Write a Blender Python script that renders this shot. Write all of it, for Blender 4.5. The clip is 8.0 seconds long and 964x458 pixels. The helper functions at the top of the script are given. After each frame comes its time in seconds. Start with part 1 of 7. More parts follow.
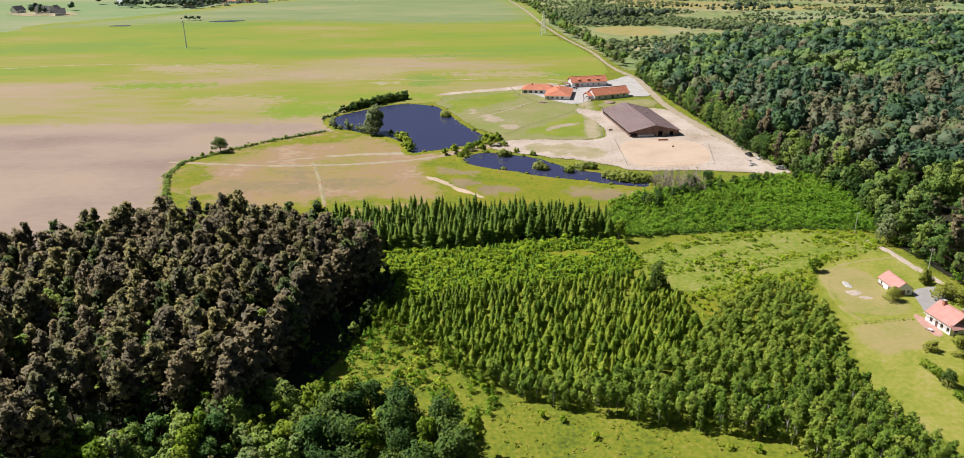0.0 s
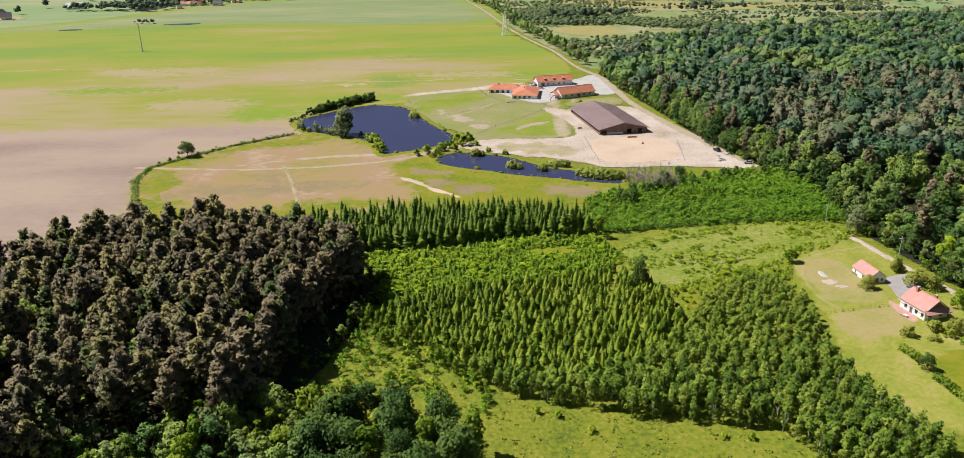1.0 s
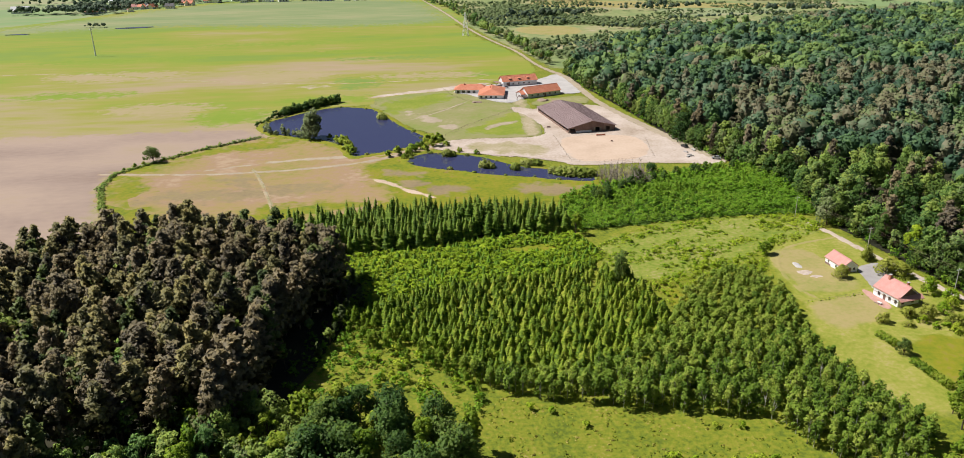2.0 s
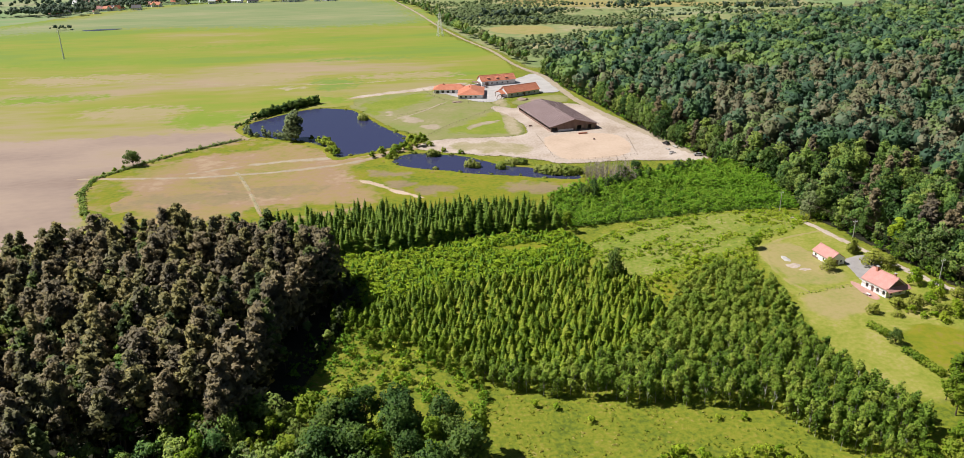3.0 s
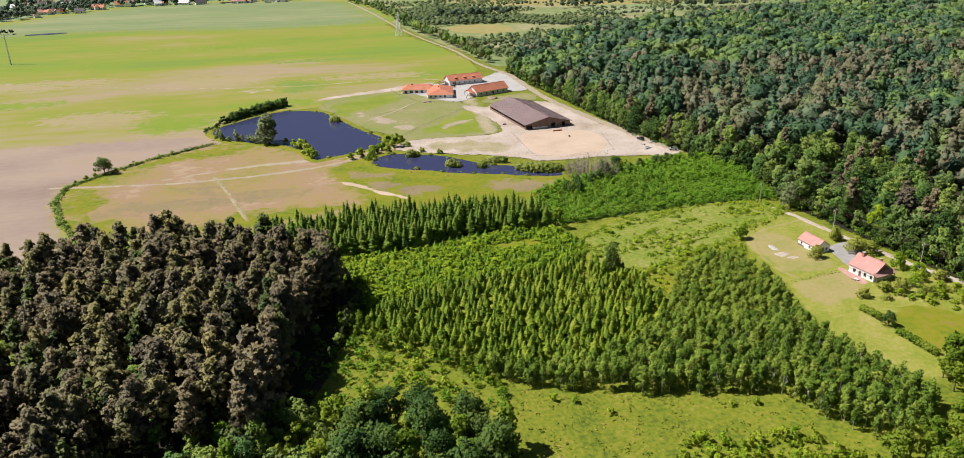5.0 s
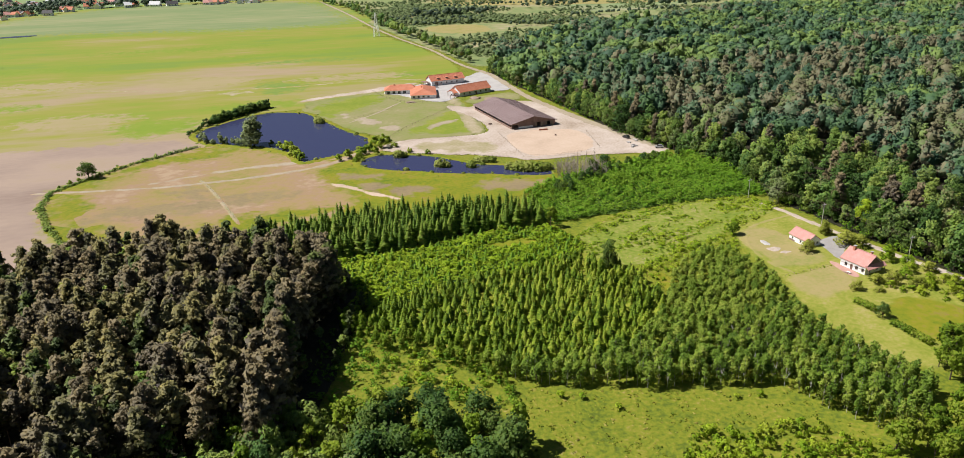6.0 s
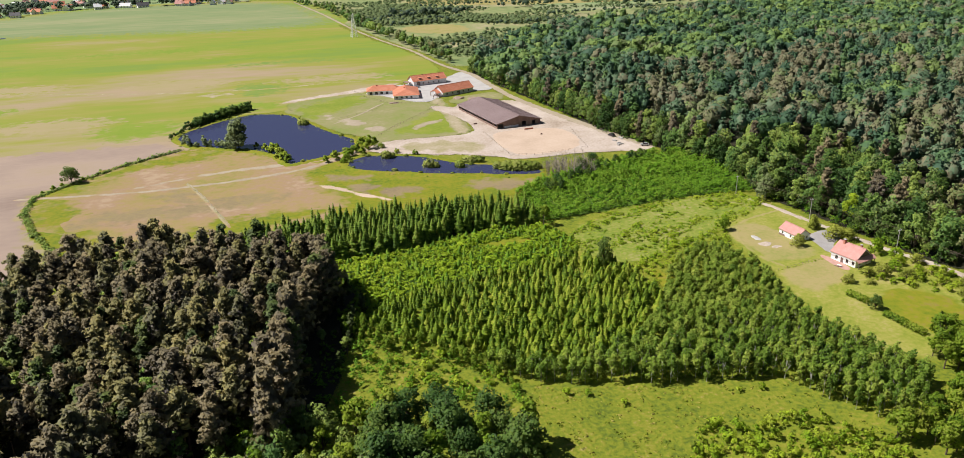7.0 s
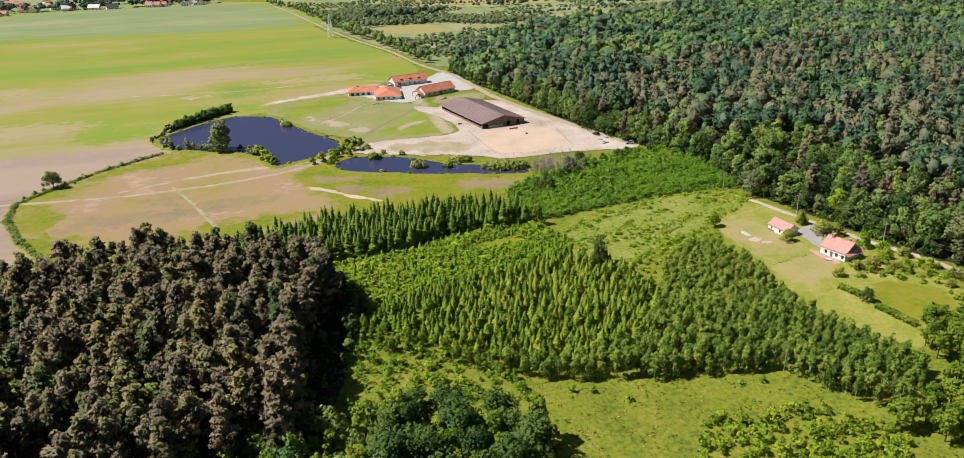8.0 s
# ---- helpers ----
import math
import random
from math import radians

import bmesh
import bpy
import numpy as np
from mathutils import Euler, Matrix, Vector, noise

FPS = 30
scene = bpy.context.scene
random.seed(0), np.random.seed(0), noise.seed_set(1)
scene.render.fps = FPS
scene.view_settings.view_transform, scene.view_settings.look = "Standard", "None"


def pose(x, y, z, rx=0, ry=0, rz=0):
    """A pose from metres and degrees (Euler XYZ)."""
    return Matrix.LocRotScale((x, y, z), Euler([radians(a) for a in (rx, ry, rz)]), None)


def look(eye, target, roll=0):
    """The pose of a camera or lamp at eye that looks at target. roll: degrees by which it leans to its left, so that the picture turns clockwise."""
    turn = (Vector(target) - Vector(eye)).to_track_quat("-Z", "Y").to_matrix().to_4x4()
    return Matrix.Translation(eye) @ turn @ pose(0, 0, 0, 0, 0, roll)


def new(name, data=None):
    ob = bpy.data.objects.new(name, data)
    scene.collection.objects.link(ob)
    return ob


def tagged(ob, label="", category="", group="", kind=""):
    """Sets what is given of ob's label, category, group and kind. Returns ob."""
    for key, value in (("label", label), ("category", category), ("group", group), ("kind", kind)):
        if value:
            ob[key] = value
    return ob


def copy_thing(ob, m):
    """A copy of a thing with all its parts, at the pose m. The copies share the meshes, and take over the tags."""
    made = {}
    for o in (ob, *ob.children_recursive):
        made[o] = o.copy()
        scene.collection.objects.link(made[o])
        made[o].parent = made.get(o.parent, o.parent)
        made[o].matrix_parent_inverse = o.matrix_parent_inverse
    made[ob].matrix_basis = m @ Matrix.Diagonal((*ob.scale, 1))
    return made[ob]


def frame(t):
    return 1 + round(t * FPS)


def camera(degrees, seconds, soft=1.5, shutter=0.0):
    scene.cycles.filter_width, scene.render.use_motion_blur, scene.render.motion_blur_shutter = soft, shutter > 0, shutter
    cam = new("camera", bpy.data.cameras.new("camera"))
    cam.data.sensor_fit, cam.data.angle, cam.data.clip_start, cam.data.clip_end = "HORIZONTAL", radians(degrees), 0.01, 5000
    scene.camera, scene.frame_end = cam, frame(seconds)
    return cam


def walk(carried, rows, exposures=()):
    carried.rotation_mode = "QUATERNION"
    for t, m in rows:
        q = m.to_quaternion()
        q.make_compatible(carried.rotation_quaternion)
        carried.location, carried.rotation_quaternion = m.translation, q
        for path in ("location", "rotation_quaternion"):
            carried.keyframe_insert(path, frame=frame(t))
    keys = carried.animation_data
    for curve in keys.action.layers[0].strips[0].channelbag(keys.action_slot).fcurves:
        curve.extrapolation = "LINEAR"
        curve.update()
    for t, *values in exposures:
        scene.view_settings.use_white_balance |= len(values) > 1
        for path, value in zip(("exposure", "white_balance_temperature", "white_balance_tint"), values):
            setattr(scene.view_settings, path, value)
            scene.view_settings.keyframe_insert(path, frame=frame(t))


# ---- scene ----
cam = camera(63.6, 8.0, soft=0.65)
PATH = [
    (0, (-2.416, 0.184, 108.869), (-2.433, 2.045, 108.135), -0.6),
    (0.5, (-6.357, 0.053, 108.492), (-6.321, 1.914, 107.759), -0.6),
    (1, (-10.32, 0.011, 108.301), (-10.23, 1.87, 107.569), -0.7),
    (1.5, (-14.005, 0.044, 108.19), (-13.862, 1.9, 107.459), -0.7),
    (2, (-18.036, 0.187, 108.027), (-17.838, 2.038, 107.296), -0.8),
    (3.5, (-29.808, 0.859, 108.104), (-29.502, 2.695, 107.371), -0.9),
    (4, (-33.935, 1.191, 108.317), (-33.595, 3.02, 107.583), -1.0),
    (4.5, (-37.69, 1.628, 108.428), (-37.32, 3.451, 107.693), -1.0),
    (6, (-49.886, 3.366, 108.831), (-49.416, 5.165, 108.094), -1.1),
    (6.5, (-53.336, 4.045, 109.032), (-52.835, 5.835, 108.294), -1.1),
    (7, (-57.315, 4.814, 109.169), (-56.78, 6.594, 108.43), -1.2),
    (7.5, (-60.955, 5.674, 109.295), (-60.388, 7.443, 108.555), -1.2),
    (8, (-64.882, 6.585, 109.451), (-64.28, 8.342, 108.711), -1.2),
]
walk(cam, [(t, look(eye, target, roll)) for t, eye, target, roll in PATH])

# ---------------- world, sun, exposure ----------------
SUN_FROM = Vector((-1.0, 0.28, 0.0)).normalized()   # where the sun stands, seen from the ground
SUN_UP = radians(52)
world = bpy.data.worlds.new("sky")
scene.world = world
world.use_nodes = True
wn = world.node_tree.nodes
sky = wn.new("ShaderNodeTexSky")
sky.sky_type = "NISHITA"
sky.sun_disc = False
sky.sun_elevation = SUN_UP
sky.sun_rotation = math.atan2(SUN_FROM.x, SUN_FROM.y)
sky.air_density, sky.dust_density, sky.ozone_density = 1.0, 0.6, 1.5
wn["Background"].inputs["Strength"].default_value = 0.03
world.node_tree.links.new(sky.outputs[0], wn["Background"].inputs["Color"])
sun = new("sun", bpy.data.lights.new("sun", "SUN"))
sun.data.energy, sun.data.angle, sun.data.color = 5.0, radians(0.5), (1.0, 0.952, 0.918)
toward = SUN_FROM * math.cos(SUN_UP) + Vector((0, 0, math.sin(SUN_UP)))
sun.matrix_world = look(toward * 400 + Vector((0, 300, 0)), Vector((0, 300, 0)))
scene.view_settings.exposure = 0.32

RNG = np.random.default_rng(7)


# ---------------- materials ----------------
def nodes_of(name):
    m = bpy.data.materials.new(name)
    m.use_nodes = True
    return m, m.node_tree.nodes, m.node_tree.links


def ramp_of(nd, stops, lo=0.3, hi=0.7):
    r = nd.new("ShaderNodeValToRGB")
    el = r.color_ramp.elements
    n = len(stops)
    while len(el) < n:
        el.new(0.5)
    for i, c in enumerate(stops):
        el[i].position = lo + (hi - lo) * i / max(1, n - 1)
        el[i].color = (*c, 1)
    return r


SPEC = {}


def cover_colour(nd, ln, spec):
    """The colour of a ground cover or surface, and its fine grain."""
    stops, coarse, fine, stretch, weight, rise, per_object, lo, hi, detail = spec
    tc, mp = nd.new("ShaderNodeTexCoord"), nd.new("ShaderNodeMapping")
    mp.inputs["Scale"].default_value = stretch
    ln.new(tc.outputs["Object"], mp.inputs["Vector"])
    n1, n2 = nd.new("ShaderNodeTexNoise"), nd.new("ShaderNodeTexNoise")
    n1.inputs["Scale"].default_value, n1.inputs["Detail"].default_value = coarse, detail
    n2.inputs["Scale"].default_value, n2.inputs["Detail"].default_value = fine, 5
    for n in (n1, n2):
        ln.new(mp.outputs[0], n.inputs["Vector"])
    mix = nd.new("ShaderNodeMix")
    mix.inputs[0].default_value = weight
    ln.new(n1.outputs["Fac"], mix.inputs[2])
    ln.new(n2.outputs["Fac"], mix.inputs[3])
    value = mix.outputs[0]
    if rise:
        sep, mr, add = nd.new("ShaderNodeSeparateXYZ"), nd.new("ShaderNodeMapRange"), nd.new("ShaderNodeMath")
        mr.interpolation_type = "SMOOTHSTEP"
        ln.new(tc.outputs["Object"], sep.inputs[0])
        ln.new(sep.outputs["Y"], mr.inputs["Value"])
        for k, v in zip(("From Min", "From Max", "To Min", "To Max"), (rise[0], rise[1], -rise[2] / 2, rise[2] / 2)):
            mr.inputs[k].default_value = v
        ln.new(value, add.inputs[0])
        ln.new(mr.outputs[0], add.inputs[1])
        value = add.outputs[0]
    if per_object:
        oi, mu, ad = nd.new("ShaderNodeObjectInfo"), nd.new("ShaderNodeMath"), nd.new("ShaderNodeMath")
        mu.operation = "MULTIPLY_ADD"
        mu.inputs[1].default_value, mu.inputs[2].default_value = per_object, -per_object / 2
        ln.new(oi.outputs["Random"], mu.inputs[0])
        ln.new(value, ad.inputs[0])
        ln.new(mu.outputs[0], ad.inputs[1])
        value = ad.outputs[0]
    r = ramp_of(nd, stops, lo, hi)
    ln.new(value, r.inputs[0])
    return r.outputs[0], n2.outputs["Fac"]


def surface(name, stops, coarse, fine, rough=0.9, bump=0.0, stretch=(1, 1, 1), weight=0.4, metal=0.0, spec=0.3, rise=None, per_object=0.0, lo=0.3, hi=0.7, detail=6):
    """A noisy procedural surface. rise=(y0, y1, amount): the cover changes from one end of a field to the other."""
    m, nd, ln = nodes_of(name)
    b = nd["Principled BSDF"]
    SPEC[name] = (stops, coarse, fine, stretch, weight, rise, per_object, lo, hi, detail)
    colour, grain = cover_colour(nd, ln, SPEC[name])
    ln.new(colour, b.inputs["Base Color"])
    b.inputs["Roughness"].default_value, b.inputs["Metallic"].default_value = rough, metal
    b.inputs["Specular IOR Level"].default_value = spec
    if bump:
        bp = nd.new("ShaderNodeBump")
        bp.inputs["Strength"].default_value, bp.inputs["Distance"].default_value = bump, 0.3
        ln.new(grain, bp.inputs["Height"])
        ln.new(bp.outputs[0], b.inputs["Normal"])
    return m


def foliage(name, stops, through_light=0.25, leaf=0.5):
    """Leaves: a colour for each tree and a shade of it for each spray of leaves."""
    m, nd, ln = nodes_of(name)
    b = nd["Principled BSDF"]
    a1, a2, oi = nd.new("ShaderNodeAttribute"), nd.new("ShaderNodeAttribute"), nd.new("ShaderNodeObjectInfo")
    a1.attribute_name, a2.attribute_name = "tone", "hue"
    add, fr, mix = nd.new("ShaderNodeMath"), nd.new("ShaderNodeMath"), nd.new("ShaderNodeMix")
    fr.operation = "FRACT"
    ln.new(a2.outputs["Fac"], add.inputs[0])
    ln.new(oi.outputs["Random"], add.inputs[1])
    ln.new(add.outputs[0], fr.inputs[0])
    mix.inputs[0].default_value = leaf
    ln.new(fr.outputs[0], mix.inputs[2])
    ln.new(a1.outputs["Fac"], mix.inputs[3])
    an, vt = nd.new("ShaderNodeAttribute"), nd.new("ShaderNodeVectorTransform")
    an.attribute_name, vt.vector_type, vt.convert_from, vt.convert_to = "bulge", "NORMAL", "OBJECT", "WORLD"
    ln.new(an.outputs["Vector"], vt.inputs[0])
    ln.new(vt.outputs[0], b.inputs["Normal"])
    r = ramp_of(nd, stops, 0.12, 0.88)
    ln.new(mix.outputs[0], r.inputs[0])
    ln.new(r.outputs[0], b.inputs["Base Color"])
    b.inputs["Roughness"].default_value = 0.65
    b.inputs["Specular IOR Level"].default_value = 0.25
    tr, ms = nd.new("ShaderNodeBsdfTranslucent"), nd.new("ShaderNodeMixShader")
    ms.inputs[0].default_value = through_light
    ln.new(r.outputs[0], tr.inputs["Color"])
    ln.new(b.outputs[0], ms.inputs[1])
    ln.new(tr.outputs[0], ms.inputs[2])
    ln.new(ms.outputs[0], nd["Material Output"].inputs["Surface"])
    return m


M = {}
M["meadow"] = surface("meadow_grass", [(0.095, 0.13, 0.011), (0.14, 0.178, 0.012), (0.18, 0.205, 0.014), (0.225, 0.22, 0.024), (0.31, 0.26, 0.085)], 0.1, 0.9, bump=1.0, weight=0.62, lo=0.36, hi=0.68)
M["field"] = surface("young_crop", [(0.35, 0.265, 0.17), (0.325, 0.26, 0.14), (0.30, 0.265, 0.10), (0.265, 0.26, 0.05), (0.235, 0.26, 0.035), (0.205, 0.265, 0.028), (0.175, 0.25, 0.035)], 0.013, 0.11,
                     stretch=(0.3, 1, 1), weight=0.25, rise=(520, 760, 0.13), lo=0.32, hi=0.65, detail=4)
# extra blue in these stops paints the haze of distance
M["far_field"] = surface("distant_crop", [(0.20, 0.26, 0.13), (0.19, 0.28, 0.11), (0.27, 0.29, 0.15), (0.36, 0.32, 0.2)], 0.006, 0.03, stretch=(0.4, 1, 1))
M["soil"] = surface("bare_soil", [(0.235, 0.17, 0.135), (0.295, 0.222, 0.178), (0.35, 0.265, 0.205), (0.335, 0.26, 0.17)], 0.02, 0.4, bump=0.3, stretch=(0.5, 1, 1), weight=0.2)
M["paddock"] = surface("grazed_paddock", [(0.24, 0.22, 0.055), (0.29, 0.228, 0.08), (0.315, 0.225, 0.105), (0.32, 0.215, 0.13), (0.38, 0.275, 0.175)], 0.035, 0.3, bump=0.3, weight=0.3, lo=0.36, hi=0.64)
M["yellowgrass"] = surface("marsh_grass", [(0.105, 0.158, 0.008), (0.168, 0.198, 0.008), (0.222, 0.215, 0.012), (0.24, 0.185, 0.05)], 0.07, 0.5, bump=0.6, weight=0.5, lo=0.34, hi=0.68)
M["drygrass"] = surface("dry_paddock_grass", [(0.18, 0.24, 0.04), (0.225, 0.24, 0.075), (0.26, 0.245, 0.105), (0.33, 0.30, 0.16)], 0.045, 0.4, bump=0.3, weight=0.35)
M["cropgreen"] = surface("thick_young_crop", [(0.165, 0.25, 0.02), (0.195, 0.265, 0.025), (0.235, 0.27, 0.04)], 0.03, 0.2)
M["cropdark"] = surface("dense_dark_crop", [(0.15, 0.235, 0.04), (0.175, 0.25, 0.045), (0.21, 0.265, 0.05)], 0.03, 0.2)
M["drycrop"] = surface("dry_thin_crop", [(0.30, 0.27, 0.105), (0.335, 0.275, 0.14), (0.36, 0.28, 0.175)], 0.02, 0.15, stretch=(0.3, 1, 1))
# the crop again, with haze painted in as a bluer, greyer green
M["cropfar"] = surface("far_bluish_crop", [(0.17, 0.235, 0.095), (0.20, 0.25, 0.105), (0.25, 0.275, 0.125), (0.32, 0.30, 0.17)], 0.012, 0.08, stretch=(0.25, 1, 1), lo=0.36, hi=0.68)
M["trodden"] = surface("trodden_earth", [(0.20, 0.155, 0.09), (0.24, 0.185, 0.10), (0.27, 0.21, 0.105), (0.25, 0.215, 0.06)], 0.06, 0.6, bump=0.3)
M["palesand"] = surface("pale_track_sand", [(0.31, 0.255, 0.18), (0.37, 0.305, 0.22), (0.43, 0.36, 0.27)], 0.12, 0.8, bump=0.2)
M["undergrowth"] = surface("dense_undergrowth", [(0.05, 0.10, 0.012), (0.08, 0.14, 0.015), (0.12, 0.18, 0.02)], 0.2, 1.2, bump=0.8)
M["roughgrass"] = surface("rough_meadow_grass", [(0.13, 0.19, 0.018), (0.185, 0.235, 0.028), (0.24, 0.255, 0.05), (0.30, 0.28, 0.11)], 0.09, 0.7, bump=0.8, weight=0.55, lo=0.36, hi=0.64)
M["lush"] = surface("lush_grass", [(0.14, 0.205, 0.018), (0.205, 0.25, 0.026), (0.275, 0.27, 0.06)], 0.06, 0.5, bump=0.4)
M["lawn"] = surface("mown_lawn", [(0.165, 0.21, 0.02), (0.225, 0.25, 0.032), (0.285, 0.28, 0.055), (0.35, 0.30, 0.11)], 0.09, 0.8, bump=0.5, weight=0.45, lo=0.34, hi=0.66)
M["drylawn"] = surface("dry_lawn", [(0.21, 0.245, 0.05), (0.29, 0.265, 0.085), (0.34, 0.28, 0.115), (0.31, 0.265, 0.10)], 0.09, 0.7, bump=0.3)
M["sand"] = surface("arena_sand", [(0.45, 0.34, 0.25), (0.53, 0.405, 0.305), (0.58, 0.455, 0.35)], 0.07, 0.8, bump=0.2)
M["gravel"] = surface("pale_gravel", [(0.29, 0.225, 0.165), (0.42, 0.34, 0.27), (0.51, 0.43, 0.365), (0.56, 0.49, 0.43)], 0.06, 0.9, bump=0.3)
M["thinsand"] = surface("thin_grass_on_sand", [(0.23, 0.24, 0.075), (0.31, 0.275, 0.14), (0.38, 0.32, 0.21), (0.45, 0.38, 0.28)], 0.08, 0.7, bump=0.2, weight=0.4)
M["paving"] = surface("yard_concrete", [(0.36, 0.34, 0.33), (0.44, 0.42, 0.40), (0.50, 0.48, 0.455)], 0.15, 1.5, bump=0.1)
M["terrace"] = surface("pink_paving", [(0.40, 0.22, 0.18), (0.48, 0.28, 0.23), (0.54, 0.36, 0.30)], 0.5, 3.0, bump=0.2)
# heath stops carry added blue in place of air haze
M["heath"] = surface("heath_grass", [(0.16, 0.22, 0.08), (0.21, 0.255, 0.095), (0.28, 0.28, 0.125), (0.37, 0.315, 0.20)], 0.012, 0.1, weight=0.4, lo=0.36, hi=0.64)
# humus darkened to near black: the woods' deep shade is put into the colour
M["shadedfloor"] = surface("forest_floor", [(0.015, 0.017, 0.008), (0.028, 0.028, 0.012), (0.045, 0.036, 0.02)], 0.1, 0.8, bump=0.5)
M["roof_orange"] = surface("orange_roof_tiles", [(0.46, 0.165, 0.09), (0.54, 0.205, 0.12), (0.59, 0.26, 0.17)], 0.4, 3.5, rough=0.75, bump=0.4)
M["roof_pink"] = surface("faded_red_roof_tiles", [(0.47, 0.225, 0.195), (0.54, 0.275, 0.24), (0.59, 0.33, 0.29)], 0.5, 4.0, rough=0.75, bump=0.4)
M["roof_brown"] = surface("brown_sheet_roof", [(0.23, 0.165, 0.16), (0.265, 0.195, 0.19), (0.30, 0.23, 0.22)], 0.08, 1.0, rough=0.55, bump=0.1)
M["plaster"] = surface("white_plaster", [(0.78, 0.78, 0.78), (0.84, 0.84, 0.84), (0.87, 0.87, 0.87)], 0.5, 3.0, rough=0.85)
M["stonewall"] = surface("pale_stone_wall", [(0.60, 0.60, 0.61), (0.70, 0.70, 0.71), (0.78, 0.78, 0.78)], 0.8, 4.0, rough=0.85, bump=0.2)
M["plank"] = surface("dark_stained_planks", [(0.16, 0.10, 0.085), (0.22, 0.145, 0.12), (0.28, 0.19, 0.155)], 0.8, 3.0, rough=0.8, stretch=(1, 1, 0.15), per_object=0.2)
M["wood"] = surface("weathered_wood", [(0.16, 0.12, 0.09), (0.25, 0.2, 0.15), (0.34, 0.28, 0.22)], 1.0, 6.0, rough=0.85, stretch=(1, 1, 0.2))
M["bark"] = surface("dark_bark", [(0.05, 0.04, 0.03), (0.10, 0.075, 0.055), (0.15, 0.12, 0.09)], 1.0, 6.0, rough=0.95, bump=0.5)
M["pinebark"] = surface("pine_bark", [(0.15, 0.11, 0.09), (0.26, 0.18, 0.14), (0.33, 0.25, 0.20)], 0.6, 5.0, rough=0.95, bump=0.5)
M["birchbark"] = surface("birch_bark", [(0.12, 0.11, 0.09), (0.45, 0.43, 0.38), (0.62, 0.60, 0.55)], 1.2, 5.0, rough=0.85)
M["deadwood"] = surface("grey_twigs", [(0.20, 0.165, 0.13), (0.29, 0.245, 0.205), (0.37, 0.32, 0.28)], 1.0, 5.0, rough=0.95)
M["steel"] = surface("galvanised_steel", [(0.50, 0.52, 0.53), (0.60, 0.62, 0.63), (0.68, 0.69, 0.70)], 0.5, 4.0, rough=0.5)
M["whitepaint"] = surface("white_paint", [(0.72, 0.72, 0.71), (0.8, 0.8, 0.79)], 1.0, 5.0, rough=0.6)
M["pole"] = surface("concrete_pole", [(0.35, 0.33, 0.30), (0.45, 0.43, 0.40)], 0.8, 6.0, rough=0.85)
M["brick"] = surface("chimney_brick", [(0.30, 0.11, 0.07), (0.42, 0.17, 0.11), (0.5, 0.24, 0.17)], 1.5, 8.0, rough=0.85, bump=0.3)
M["roof_dark"] = surface("dark_slate_roof", [(0.07, 0.068, 0.072), (0.10, 0.095, 0.10), (0.13, 0.125, 0.13)], 0.4, 3.0, rough=0.7)
M["drive"] = surface("grey_drive_paving", [(0.27, 0.25, 0.245), (0.33, 0.31, 0.30), (0.38, 0.36, 0.345)], 0.4, 3.0, rough=0.85, bump=0.1)
M["tyre"] = surface("tyre_rubber", [(0.015, 0.015, 0.015), (0.03, 0.03, 0.03)], 2, 9, rough=0.8)
M["carpaint"] = surface("black_car_paint", [(0.02, 0.02, 0.025), (0.03, 0.03, 0.035)], 0.5, 2, rough=0.25, spec=0.6)
M["silverpaint"] = surface("silver_car_paint", [(0.36, 0.38, 0.42), (0.45, 0.47, 0.5)], 0.5, 2, rough=0.3, metal=0.4)

glass, gn, gl = nodes_of("window_glass")
g = gn["Principled BSDF"]
g.inputs["Base Color"].default_value = (0.02, 0.025, 0.03, 1)
g.inputs["Roughness"].default_value = 0.08
g.inputs["Specular IOR Level"].default_value = 0.7
M["glass"] = glass

water, an, al = nodes_of("pond_water")
w = an["Principled BSDF"]
# the sky's blue reflection is painted into the base colour
w.inputs["Base Color"].default_value = (0.04, 0.044, 0.105, 1)
w.inputs["Roughness"].default_value = 0.12
w.inputs["IOR"].default_value = 1.33
wt, wm, wno, wb = an.new("ShaderNodeTexCoord"), an.new("ShaderNodeMapping"), an.new("ShaderNodeTexNoise"), an.new("ShaderNodeBump")
wno.inputs["Scale"].default_value, wno.inputs["Detail"].default_value = 0.9, 4
wb.inputs["Strength"].default_value, wb.inputs["Distance"].default_value = 0.25, 0.2
al.new(wt.outputs["Object"], wm.inputs[0])
al.new(wm.outputs[0], wno.inputs["Vector"])
al.new(wno.outputs["Fac"], wb.inputs["Height"])
al.new(wb.outputs[0], w.inputs["Normal"])
M["water"] = water

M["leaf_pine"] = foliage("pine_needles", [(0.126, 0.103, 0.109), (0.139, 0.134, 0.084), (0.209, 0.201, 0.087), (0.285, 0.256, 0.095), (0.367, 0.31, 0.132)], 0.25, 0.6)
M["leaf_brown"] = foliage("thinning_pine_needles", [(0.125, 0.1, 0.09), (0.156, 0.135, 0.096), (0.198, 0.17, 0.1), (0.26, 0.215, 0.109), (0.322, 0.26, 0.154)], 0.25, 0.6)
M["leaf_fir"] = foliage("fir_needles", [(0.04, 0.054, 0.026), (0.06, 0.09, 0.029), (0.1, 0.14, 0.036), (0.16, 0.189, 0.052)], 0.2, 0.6)
